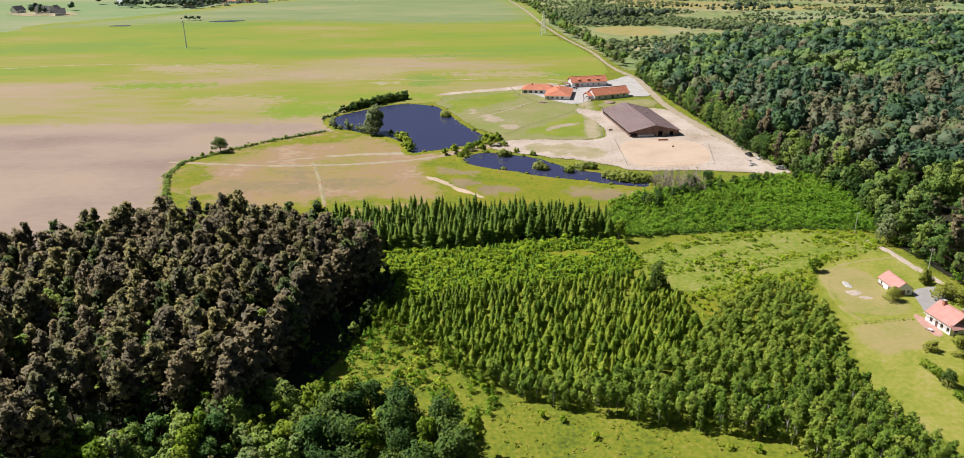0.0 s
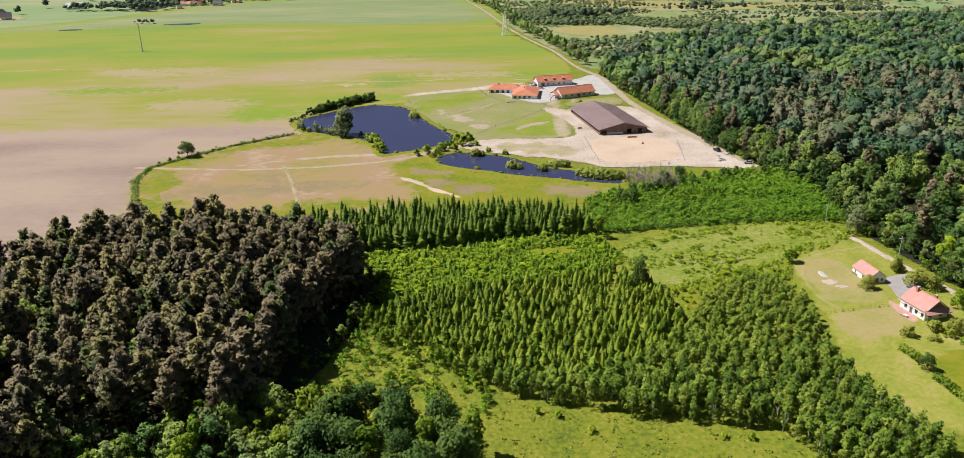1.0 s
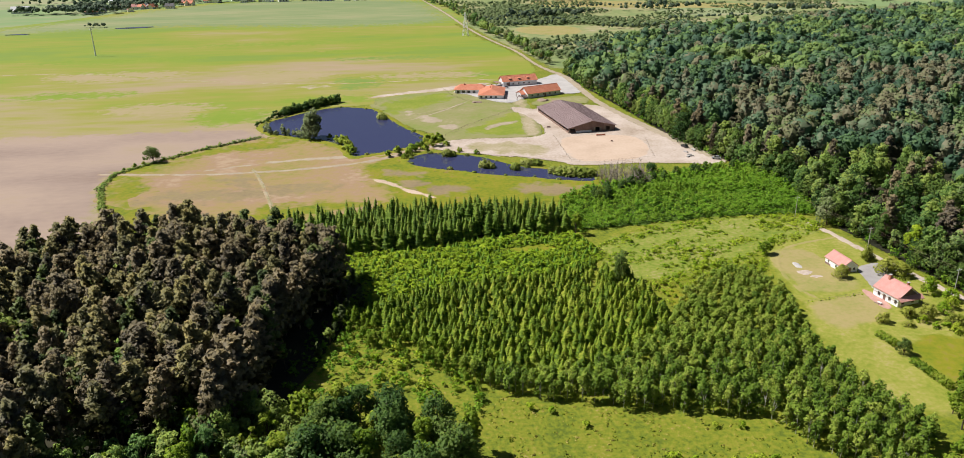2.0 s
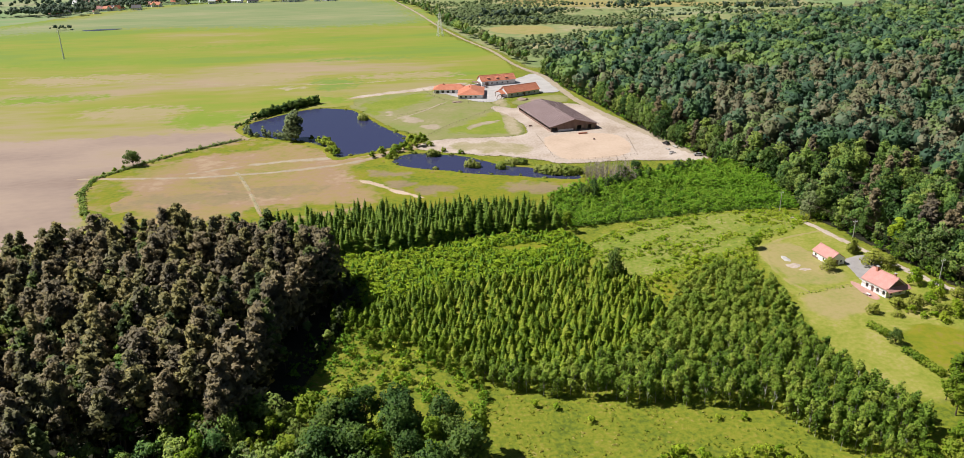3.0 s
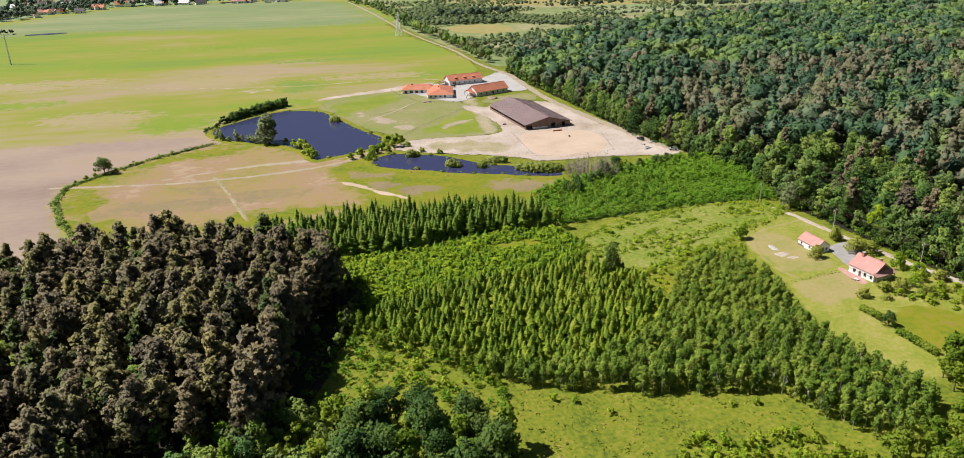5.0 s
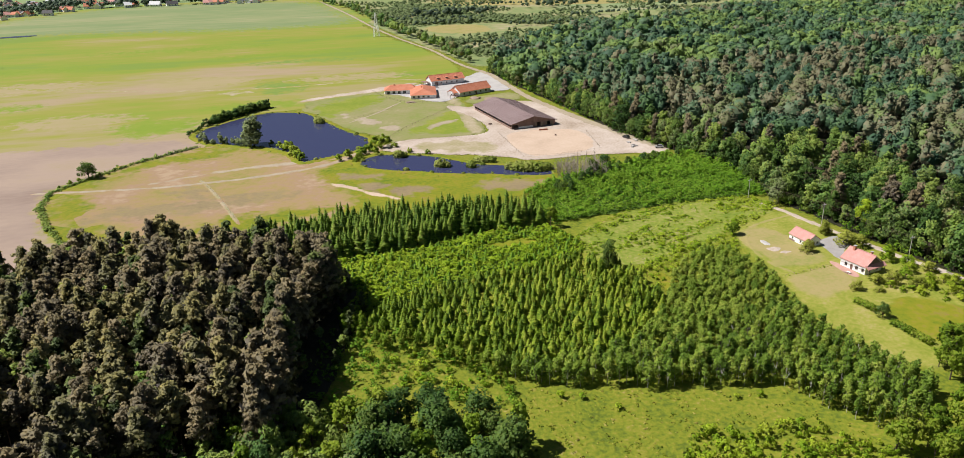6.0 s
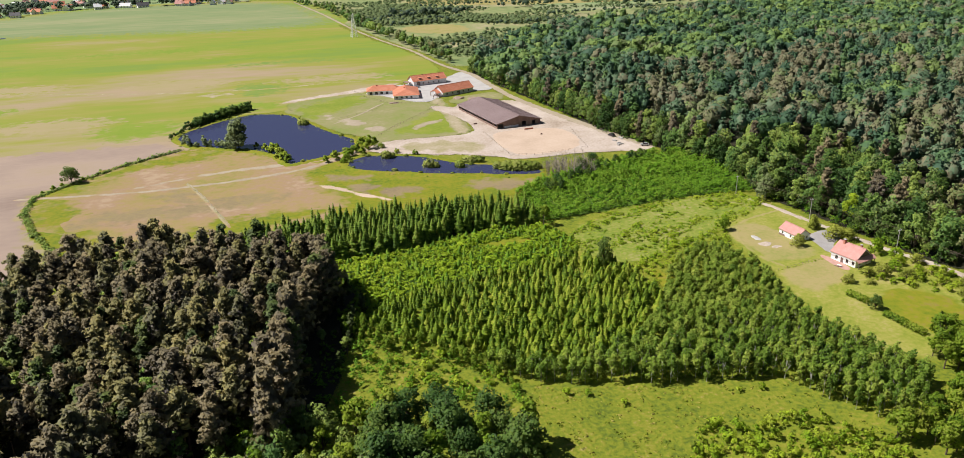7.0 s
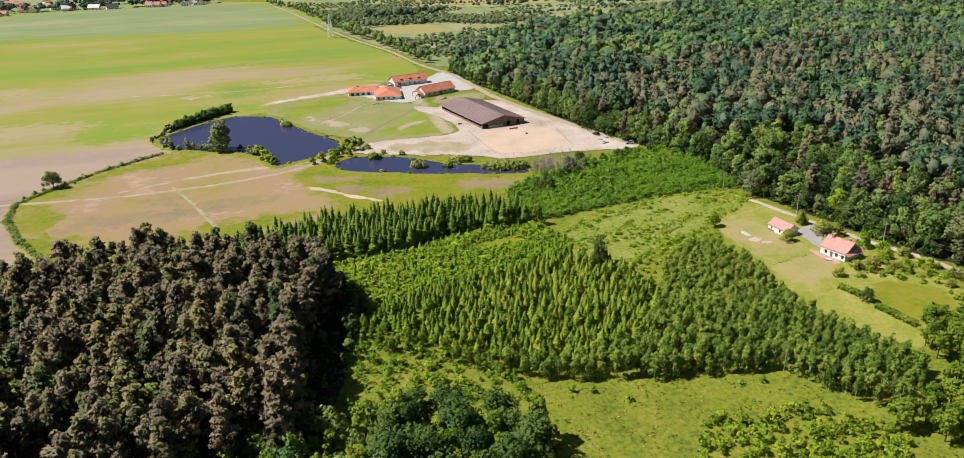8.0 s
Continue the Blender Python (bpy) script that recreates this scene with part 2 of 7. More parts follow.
M["leaf_spruce"] = foliage("spruce_needles", [(0.09, 0.168, 0.01), (0.179, 0.279, 0.016), (0.276, 0.37, 0.022), (0.386, 0.428, 0.05)], 0.42, 0.55)
M["leaf_spruce_dark"] = foliage("dark_spruce_needles", [(0.073, 0.145, 0.016), (0.14, 0.238, 0.02), (0.211, 0.314, 0.029), (0.302, 0.337, 0.057)], 0.38, 0.5)
M["leaf_green"] = foliage("broad_leaves", [(0.109, 0.2, 0.017), (0.188, 0.297, 0.022), (0.273, 0.363, 0.032), (0.375, 0.418, 0.061)], 0.48, 0.5)
M["leaf_dark"] = foliage("dark_broad_leaves", [(0.042, 0.1, 0.026), (0.075, 0.148, 0.031), (0.117, 0.196, 0.036), (0.175, 0.238, 0.049)], 0.4, 0.5)
M["leaf_lime"] = foliage("fresh_leaves", [(0.215, 0.361, 0.018), (0.316, 0.457, 0.026), (0.405, 0.515, 0.036), (0.481, 0.541, 0.06)], 0.5, 0.4)
# green and brown crowns, their blue raised to paint distance haze
M["leaf_mix"] = foliage("mixed_wood_leaves", [(0.061, 0.125, 0.071), (0.091, 0.175, 0.07), (0.14, 0.231, 0.078), (0.195, 0.293, 0.078), (0.232, 0.318, 0.089), (0.171, 0.237, 0.089), (0.201, 0.206, 0.105), (0.25, 0.225, 0.136), (0.122, 0.206, 0.111)], 0.3, 0.15)
M["leaf_fresh"] = foliage("thicket_leaves", [(0.101, 0.234, 0.015), (0.157, 0.322, 0.021), (0.211, 0.384, 0.028), (0.285, 0.404, 0.043)], 0.45, 0.5)
M["leaf_wood"] = foliage("wood_edge_leaves", [(0.107, 0.21, 0.059), (0.172, 0.292, 0.066), (0.258, 0.367, 0.077), (0.343, 0.413, 0.093), (0.172, 0.292, 0.093), (0.286, 0.265, 0.119)], 0.42, 0.3)
M["leaf_meadow"] = foliage("meadow_blades", [(0.112, 0.18, 0.013), (0.175, 0.24, 0.015), (0.275, 0.3, 0.028), (0.413, 0.36, 0.088)], 0.35, 0.6)
M["leaf_birch"] = foliage("birch_leaves", [(0.11, 0.202, 0.026), (0.195, 0.308, 0.039), (0.291, 0.398, 0.055), (0.439, 0.486, 0.097)], 0.42, 0.5)
M["leaf_reed"] = foliage("reed_blades", [(0.16, 0.22, 0.035), (0.24, 0.30, 0.05), (0.32, 0.34, 0.09)], 0.35, 0.5)
M["leaf_pale"] = foliage("pale_willow_leaves", [(0.169, 0.215, 0.091), (0.247, 0.299, 0.13), (0.325, 0.377, 0.169)], 0.4, 0.5)
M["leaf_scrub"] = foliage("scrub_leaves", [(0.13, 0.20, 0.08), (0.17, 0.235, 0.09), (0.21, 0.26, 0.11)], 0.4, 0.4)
M["leaf_olive"] = foliage("olive_bush_leaves", [(0.268, 0.317, 0.049), (0.378, 0.415, 0.067), (0.488, 0.5, 0.11)], 0.5, 0.5)
# leaves for the plain's copses, greyed and blued as painted haze
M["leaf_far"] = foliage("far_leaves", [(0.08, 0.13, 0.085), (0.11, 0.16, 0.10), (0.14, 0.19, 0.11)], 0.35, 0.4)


# ---------------- building helpers ----------------
def relief(x, y):
    """The height of the ground."""
    e = math.exp
    return (-3 * e(-((x - 40) / 80) ** 2 - ((y - 130) / 60) ** 2) + 1.8 * e(-((x - 125) / 45) ** 2 - ((y - 195) / 50) ** 2)
            + 2.5 * e(-((x + 160) / 60) ** 2 - ((y - 345) / 60) ** 2))


def raw_mesh(name, V, F, material, tone=None, hue=None, smooth=False, bulge=None):
    """A mesh from arrays: V (n, 3), F (m, 3 or 4); bulge: which way the leaf mass faces at each point."""
    V, F = np.asarray(V, np.float32), np.asarray(F, np.int32)
    me = bpy.data.meshes.new(name)
    k = F.shape[1]
    me.vertices.add(len(V))
    me.vertices.foreach_set("co", V.ravel())
    me.loops.add(F.size)
    me.loops.foreach_set("vertex_index", F.ravel())
    me.polygons.add(len(F))
    me.polygons.foreach_set("loop_start", np.arange(0, F.size, k, dtype=np.int32))
    if smooth:
        me.polygons.foreach_set("use_smooth", np.ones(len(F), bool))
    for key, val in (("tone", tone), ("hue", hue)):
        if val is not None:
            me.attributes.new(key, "FLOAT", "POINT").data.foreach_set("value", np.asarray(val, np.float32))
    if bulge is not None:
        me.attributes.new("bulge", "FLOAT_VECTOR", "POINT").data.foreach_set("vector", np.asarray(bulge, np.float32).ravel())
    me.materials.append(material)
    me.update(calc_edges=True)
    return me


def mesh_of(name, bm, material):
    me = bpy.data.meshes.new(name)
    bm.normal_update()
    bm.to_mesh(me)
    bm.free()
    me.materials.append(material)
    return me


def part(name, data, material=None, parent=None, label="", at=None):
    """One mesh object under a thing or under a part. data: a bmesh, or a mesh to share."""
    me = mesh_of(name, data, material) if isinstance(data, bmesh.types.BMesh) else data
    ob = new(name, me)
    ob.parent = parent
    if at is not None:
        ob.matrix_basis = at
    return tagged(ob, label)


def thing(name, label, category, at=None, group="", kind=""):
    ob = new(name)
    if at is not None:
        ob.matrix_basis = at
    ob.empty_display_size = 0.5
    return tagged(ob, label, category, group, kind)


def box(bm, x0, x1, y0, y1, z0, z1):
    v = [bm.verts.new(p) for p in ((x0, y0, z0), (x1, y0, z0), (x1, y1, z0), (x0, y1, z0), (x0, y0, z1), (x1, y0, z1), (x1, y1, z1), (x0, y1, z1))]
    for f in ((3, 2, 1, 0), (4, 5, 6, 7), (0, 1, 5, 4), (1, 2, 6, 5), (2, 3, 7, 6), (3, 0, 4, 7)):
        bm.faces.new([v[i] for i in f])


def boxes(*list_of):
    bm = bmesh.new()
    for b in list_of:
        box(bm, *b)
    return bm


def bar(bm, a, b, r, sides=5, r2=None):
    """A round bar from a to b."""
    a, b = Vector(a), Vector(b)
    d = (b - a).normalized()
    s = d.orthogonal().normalized()
    t = d.cross(s)
    rings = []
    for p, q in ((a, r), (b, r if r2 is None else r2)):
        rings.append([bm.verts.new(p + (s * math.cos(2 * math.pi * i / sides) + t * math.sin(2 * math.pi * i / sides)) * q) for i in range(sides)])
    for i in range(sides):
        j = (i + 1) % sides
        bm.faces.new((rings[0][i], rings[0][j], rings[1][j], rings[1][i]))
    bm.faces.new(rings[0][::-1])
    bm.faces.new(rings[1])


def prism(bm, outline, axis_from, axis_to):
    """A flat outline [(y, z)] pushed along x."""
    a = [bm.verts.new((axis_from, y, z)) for y, z in outline]
    b = [bm.verts.new((axis_to, y, z)) for y, z in outline]
    n = len(a)
    bm.faces.new(a[::-1])
    bm.faces.new(b)
    for i in range(n):
        j = (i + 1) % n
        bm.faces.new((a[i], a[j], b[j], b[i]))
    bmesh.ops.recalc_face_normals(bm, faces=bm.faces[:])


def inside(poly, x, y):
    hit, n = False, len(poly)
    for i in range(n):
        (x0, y0), (x1, y1) = poly[i], poly[i - 1]
        if (y0 > y) != (y1 > y) and x < (x1 - x0) * (y - y0) / (y1 - y0) + x0:
            hit = not hit
    return hit


def scatter(poly, spacing, jitter=0.45, rng=RNG, turn=0.0, keep=1.0):
    """Points on a jittered grid within an outline."""
    xs, ys = [p[0] for p in poly], [p[1] for p in poly]
    cx, cy = (min(xs) + max(xs)) / 2, (min(ys) + max(ys)) / 2
    r = math.hypot(max(xs) - min(xs), max(ys) - min(ys)) / 2 + spacing
    n = int(r / spacing) + 1
    c, s = math.cos(turn), math.sin(turn)
    out = []
    for i in range(-n, n + 1):
        for j in range(-n, n + 1):
            a, b = (i + (j % 2) * 0.5 + rng.uniform(-jitter, jitter)) * spacing, (j + rng.uniform(-jitter, jitter)) * spacing
            x, y = cx + a * c - b * s, cy + a * s + b * c
            if rng.random() <= keep and inside(poly, x, y):
                out.append((x, y))
    return out


def ragged(poly, step=3.0, rough=0.8, rng=RNG, closed=True):
    """The outline rounded off and made uneven."""
    p = [Vector((x, y)) for x, y in poly]
    for _ in range(2):
        q = []
        for i in range(len(p)):
            a, b = p[i], p[(i + 1) % len(p)]
            q += [a * 0.75 + b * 0.25, a * 0.25 + b * 0.75]
        p = q
    out = []
    for i in range(len(p)):
        a, b = p[i], p[(i + 1) % len(p)]
        n = max(1, int((b - a).length / step))
        out += [a.lerp(b, k / n) for k in range(n)]
    return [(v.x + rng.normal(0, rough * 0.5), v.y + rng.normal(0, rough * 0.5)) for v in out]


LAYER = {"n": 0}
SOFT = {}


def feathered(material):
    """The same ground cover, thinning out unevenly at its outline."""
    if material.name not in SOFT:
        m = material.copy()
        m.name = material.name + "_edge"
        nd, ln = m.node_tree.nodes, m.node_tree.links
        at, tc, no = nd.new("ShaderNodeAttribute"), nd.new("ShaderNodeTexCoord"), nd.new("ShaderNodeTexNoise")
        at.attribute_name = "cover"
        n2, n3 = nd.new("ShaderNodeTexNoise"), nd.new("ShaderNodeMath")
        no.inputs["Scale"].default_value, no.inputs["Detail"].default_value = 0.16, 4
        n2.inputs["Scale"].default_value, n2.inputs["Detail"].default_value = 2.2, 3
        n3.operation = "MULTIPLY_ADD"
        n3.inputs[1].default_value = 1.6
        for n in (no, n2):
            ln.new(tc.outputs["Object"], n.inputs["Vector"])
        ln.new(n2.outputs["Fac"], n3.inputs[0])
        ln.new(no.outputs["Fac"], n3.inputs[2])
        k, d, g = (nd.new("ShaderNodeMath") for _ in range(3))
        k.operation, d.operation, g.operation, g.use_clamp = "MULTIPLY_ADD", "SUBTRACT", "MULTIPLY", True
        k.inputs[1].default_value, k.inputs[2].default_value, g.inputs[1].default_value = 2.2, 0.2, 14.0
        ln.new(at.outputs["Fac"], k.inputs[0])
        ln.new(k.outputs[0], d.inputs[0])
        ln.new(n3.outputs[0], d.inputs[1])
        ln.new(d.outputs[0], g.inputs[0])
        tr, mx = nd.new("ShaderNodeBsdfTransparent"), nd.new("ShaderNodeMixShader")
        ln.new(g.outputs[0], mx.inputs[0])
        ln.new(tr.outputs[0], mx.inputs[1])
        ln.new(nd["Principled BSDF"].outputs[0], mx.inputs[2])
        ln.new(mx.outputs[0], nd["Material Output"].inputs["Surface"])
        SOFT[material.name] = m
    return SOFT[material.name]


def blended(material, under):
    """A ground cover that passes gradually into the one it grows out of."""
    key = material.name + "_in_" + under.name
    if key not in SOFT:
        m, nd, ln = nodes_of(key)
        b = nd["Principled BSDF"]
        c1, grain = cover_colour(nd, ln, SPEC[under.name])
        c2, _ = cover_colour(nd, ln, SPEC[material.name])
        at, tc, no, k, mr, mx = (nd.new("ShaderNode" + n) for n in ("Attribute", "TexCoord", "TexNoise", "Math", "MapRange", "Mix"))
        at.attribute_name = "cover"
        no.inputs["Scale"].default_value, no.inputs["Detail"].default_value = 0.17, 6
        ln.new(tc.outputs["Object"], no.inputs["Vector"])
        k.operation = "MULTIPLY_ADD"
        k.inputs[1].default_value = 1.7
        ln.new(no.outputs["Fac"], k.inputs[0])
        ln.new(at.outputs["Fac"], k.inputs[2])
        mr.interpolation_type = "SMOOTHSTEP"
        mr.inputs["From Min"].default_value, mr.inputs["From Max"].default_value = 1.1, 1.62
        ln.new(k.outputs[0], mr.inputs["Value"])
        mx.data_type = "RGBA"
        ln.new(mr.outputs[0], mx.inputs[0])
        ln.new(c1, mx.inputs[6])
        ln.new(c2, mx.inputs[7])
        ln.new(mx.outputs[2], b.inputs["Base Color"])
        b.inputs["Roughness"].default_value = 0.9
        b.inputs["Specular IOR Level"].default_value = 0.3
        bp = nd.new("ShaderNodeBump")
        bp.inputs["Strength"].default_value, bp.inputs["Distance"].default_value = 0.4, 0.3
        ln.new(grain, bp.inputs["Height"])
        ln.new(bp.outputs[0], b.inputs["Normal"])
        SOFT[key] = m
    return SOFT[key]


def patch(name, poly, material, label, category, rough=0.8, step=3.0, height=None, soft=2.0, cell=None, under=""):
    """A thin sheet of ground cover, draped over the ground, a little above the sheets laid before it.
    soft: the width over which it thins out at its outline; 0: a clean edge."""
    LAYER["n"] += 1
    dz = 0.03 + 0.004 * LAYER["n"] if height is None else height
    pts = ragged(poly, step, rough) if rough else poly
    if soft:
        P = np.array(pts)
        A, B = P, np.roll(P, -1, 0)
        lo, hi = P.min(0) - soft, P.max(0) + soft
        c = cell or min(12.0, max(1.0, math.sqrt((hi[0] - lo[0]) * (hi[1] - lo[1])) / 75))
        if lo[1] < 450 and lo[0] < 200 and hi[0] > -230:
            c = min(c, 3.0)
        xs, ys = np.arange(lo[0], hi[0] + c, c), np.arange(lo[1], hi[1] + c, c)
        X, Y = np.meshgrid(xs, ys, indexing="ij")
        Q = np.stack([X.ravel(), Y.ravel()], 1)
        best, odd = np.full(len(Q), 1e9), np.zeros(len(Q), bool)
        for a, b in zip(A, B):
            ab = b - a
            t = np.clip(((Q - a) @ ab) / max(1e-9, ab @ ab), 0, 1)
            best = np.minimum(best, np.hypot(*(Q - a - t[:, None] * ab).T))
            if a[1] != b[1]:
                odd ^= ((a[1] > Q[:, 1]) != (b[1] > Q[:, 1])) & (Q[:, 0] < (b[0] - a[0]) * (Q[:, 1] - a[1]) / (b[1] - a[1]) + a[0])
        sd = np.where(odd, best, -best)
        cover = np.clip(0.5 + sd / (2 * soft), 0, 1)
        ids = np.arange(len(Q)).reshape(X.shape)
        F = np.stack([ids[:-1, :-1], ids[1:, :-1], ids[1:, 1:], ids[:-1, 1:]], -1).reshape(-1, 4)
        F = F[cover[F].max(1) > 0]
        used = np.unique(F)
        remap = np.zeros(len(Q), np.int32)
        remap[used] = np.arange(len(used))
        Z = np.array([relief(x, y) - 0.02 for x, y in Q[used]]) + (dz + 0.02) * np.clip(cover[used] / 0.35, 0, 1)
        me = raw_mesh(name, np.column_stack([Q[used], Z]), remap[F], blended(material, M[under]) if under else feathered(material), smooth=True)
        me.attributes.new("cover", "FLOAT", "POINT").data.foreach_set("value", cover[used].astype(np.float32))
        return tagged(new(name, me), label, category, kind="structure")
    bm = bmesh.new()
    bm.faces.new([bm.verts.new((x, y, 0)) for x, y in pts])
    bmesh.ops.triangulate(bm, faces=bm.faces[:])
    xs, ys = [p[0] for p in pts], [p[1] for p in pts]
    for lo, hi, a, b, axis in ((min(xs), max(xs), -260, 230, 0), (min(ys), max(ys), 40, 480, 1)):
        c = max(lo, a)
        while c < min(hi, b):
            no = (1, 0, 0) if axis == 0 else (0, 1, 0)
            co = (c + 1.3, 0, 0) if axis == 0 else (0, c + 1.3, 0)
            bmesh.ops.bisect_plane(bm, geom=bm.verts[:] + bm.edges[:] + bm.faces[:], plane_co=co, plane_no=no)
            c += 5
    for v in bm.verts:
        v.co.z = relief(v.co.x, v.co.y) + dz
    bm.normal_update()
    bmesh.ops.reverse_faces(bm, faces=[f for f in bm.faces if f.normal.z < 0])
    ob = new(name, mesh_of(name, bm, material))
    return tagged(ob, label, category, kind="structure")


def strip(line, width):
    """The outline of a way of that width along a line; width may be a list."""
    n = len(line)
    left, right = [], []
    for i, (x, y) in enumerate(line):
        a, b = Vector(line[max(0, i - 1)]), Vector(line[min(n - 1, i + 1)])
        d = (b - a).normalized()
        h = (width[i] if isinstance(width, (list, tuple)) else width) / 2
        left.append((x - d.y * h, y + d.x * h))
        right.append((x + d.y * h, y - d.x * h))
    return left + right[::-1]


# ---------------- ground ----------------
def axis_steps(lo, hi, step, far):
    mid = list(np.arange(lo, hi + step, step))
    low, high, d = [], [], step
    while (low[-1] if low else lo) > -far:
        d *= 1.5
        low.append((low[-1] if low else lo) - d)
        high.append((high[-1] if high else mid[-1]) + d)
    return np.array(low[::-1] + mid + high)


gx, gy = axis_steps(-260, 240, 6, 4300), axis_steps(40, 480, 6, 4300)
GX, GY = np.meshgrid(gx, gy, indexing="ij")
GZ = np.vectorize(relief)(GX, GY)
idx = np.arange(GX.size).reshape(GX.shape)
quads = np.stack([idx[:-1, :-1], idx[1:, :-1], idx[1:, 1:], idx[:-1, 1:]], -1).reshape(-1, 4)
ground = new("ground", raw_mesh("ground", np.stack([GX, GY, GZ], -1).reshape(-1, 3), quads, M["meadow"], smooth=True))
tagged(ground, "gently rolling meadow ground under fields and woods", "ground", kind="structure")

LEFT_WOOD = [(-124, 140), (-170, 212), (-152, 229), (-140, 246), (-118, 258), (-97, 263), (-76, 256), (-60, 248), (-46, 241), (-38, 233), (-37, 219), (-44, 206), (-49, 192),
             (-52, 180), (-56, 166), (-63, 157), (-85, 150), (-97, 124), (-112, 120)]
RIGHT_WOOD = [(109, 585), (113, 531), (122, 450), (130, 375), (138, 345), (147, 308), (145, 280), (142, 258), (145, 246), (146.5, 225), (148.5, 205), (154, 180),
              (175, 150), (290, 235), (430, 375), (640, 560), (900, 780), (900, 930), (640, 900), (465, 838), (375, 786), (287, 780), (196, 705), (130, 630)]
BACK_SPRUCE = [(-66, 250), (-36, 256), (-5, 259), (10, 266), (44, 266), (44, 273), (38, 280), (23, 285), (-11, 289), (-34, 289), (-55, 283), (-72, 276)]
YOUNG_SPRUCE = [(-31, 208), (-20, 217), (-1, 226), (21, 226), (44, 234), (57, 218), (57, 192), (48, 183), (33, 171), (7, 171), (-14, 187)]
LOW_BUSH = [(-32, 226), (-34, 238), (-46, 247), (-36, 254), (-5, 257), (12, 264), (45, 264), (50, 244), (46, 235), (21, 227), (-1, 227), (-20, 218), (-31, 209), (-40, 210)]
BELT = [(-9, 178), (7, 163), (33, 156), (46, 152), (67, 146), (67, 138), (74, 126), (86, 122), (99, 134), (96, 143), (91, 152), (91, 165), (92, 178), (96, 200),
        (97, 215), (90, 221), (78, 219), (63, 203), (58, 192), (49, 182), (33, 170), (7, 170)]
STRIP = [(44, 266), (78, 270), (120, 272), (140, 268), (148, 285), (148, 304), (140, 332), (124, 334), (92, 322), (66, 312), (48, 300), (42, 282)]
ROUGH = [(46, 250), (79, 270), (135, 272), (138, 255), (118, 243), (101, 232), (67, 219), (52, 222)]
POND_A = [(-97.6, 452), (-92.6, 467), (-84.5, 474), (-74.5, 486), (-63.7, 494), (-53.7, 498), (-41, 493), (-33, 487), (-28.4, 471), (-22.7, 457), (-15.6, 437), (-9.5, 425),
          (-5, 417), (-6, 404), (-11.7, 396), (-20, 389.6), (-28, 386), (-36, 383), (-42, 379), (-45, 397), (-51, 406), (-61, 418), (-71, 422), (-81, 428), (-90, 436)]
POND_B = [(-15.6, 370), (-8.2, 380), (-0.4, 381), (10, 376.4), (21.6, 371), (30.5, 360), (36.5, 352), (50, 345), (63, 338), (70, 328), (67, 323), (49.5, 329), (44, 332.6),
          (37.4, 335), (28, 338.4), (17, 343), (10.7, 348.5), (6.5, 349.5), (-1.7, 353.6), (-10, 358.6), (-14, 365)]

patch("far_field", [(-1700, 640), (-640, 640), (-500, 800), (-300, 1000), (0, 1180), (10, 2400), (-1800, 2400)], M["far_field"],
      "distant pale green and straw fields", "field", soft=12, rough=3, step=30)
patch("green_field", [(-330, 434), (-250, 436), (-145, 437), (-100, 440), (-80, 495), (-35, 525), (0, 541), (30, 552), (60, 566), (90, 590), (94, 640), (88, 705), (74, 770),
                      (60, 858), (50, 960), (42, 1060), (20, 1240), (-130, 1310), (-320, 1250), (-430, 1010), (-520, 930), (-620, 760)], M["field"],
      "wide field of young green crop with dry patches", "field", soft=5, rough=2.5, step=8)
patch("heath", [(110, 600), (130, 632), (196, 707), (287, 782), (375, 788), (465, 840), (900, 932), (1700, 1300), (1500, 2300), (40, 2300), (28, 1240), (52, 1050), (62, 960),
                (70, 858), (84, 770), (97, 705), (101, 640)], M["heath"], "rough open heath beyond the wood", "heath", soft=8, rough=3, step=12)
for cx, cy, rx, ry, mt, lab in ((-120, 484, 24, 26, "cropgreen", "thick green patch in the crop"), (-60, 522, 34, 12, "cropgreen", "thick green patch in the crop"), (-46, 580, 20, 24, "cropdark", "dark green patch in the crop"),
                                (-242, 565, 44, 12, "cropgreen", "lush green streak in the crop"), (-78, 570, 12, 5, "thinsand", "bare sandy patch in the crop"), (-172, 512, 36, 18, "drycrop", "dry straw-coloured patch in the crop"),
                                (-104, 618, 34, 24, "drycrop", "dry straw-coloured patch in the crop"), (-235, 640, 60, 22, "drycrop", "dry straw-coloured patch in the crop"), (10, 600, 46, 14, "drycrop", "dry straw-coloured patch in the crop"),
                                (-120, 800, 90, 12, "cropgreen", "lush green streak in the crop"), (-40, 735, 60, 12, "cropgreen", "lush green streak in the crop"), (-20, 690, 50, 8, "cropdark", "dark green streak in the crop"),
                                (-260, 720, 80, 14, "cropgreen", "lush green streak in the crop")):
    patch("crop_patch", [(cx + rx * math.cos(a) * RNG.uniform(0.7, 1.15), cy + ry * math.sin(a) * RNG.uniform(0.7, 1.15)) for a in np.linspace(0, 5.9, 12)], M[mt], lab, "field",
          soft=14 if rx > 15 else 4, rough=3, step=6, under="field", cell=4.0)
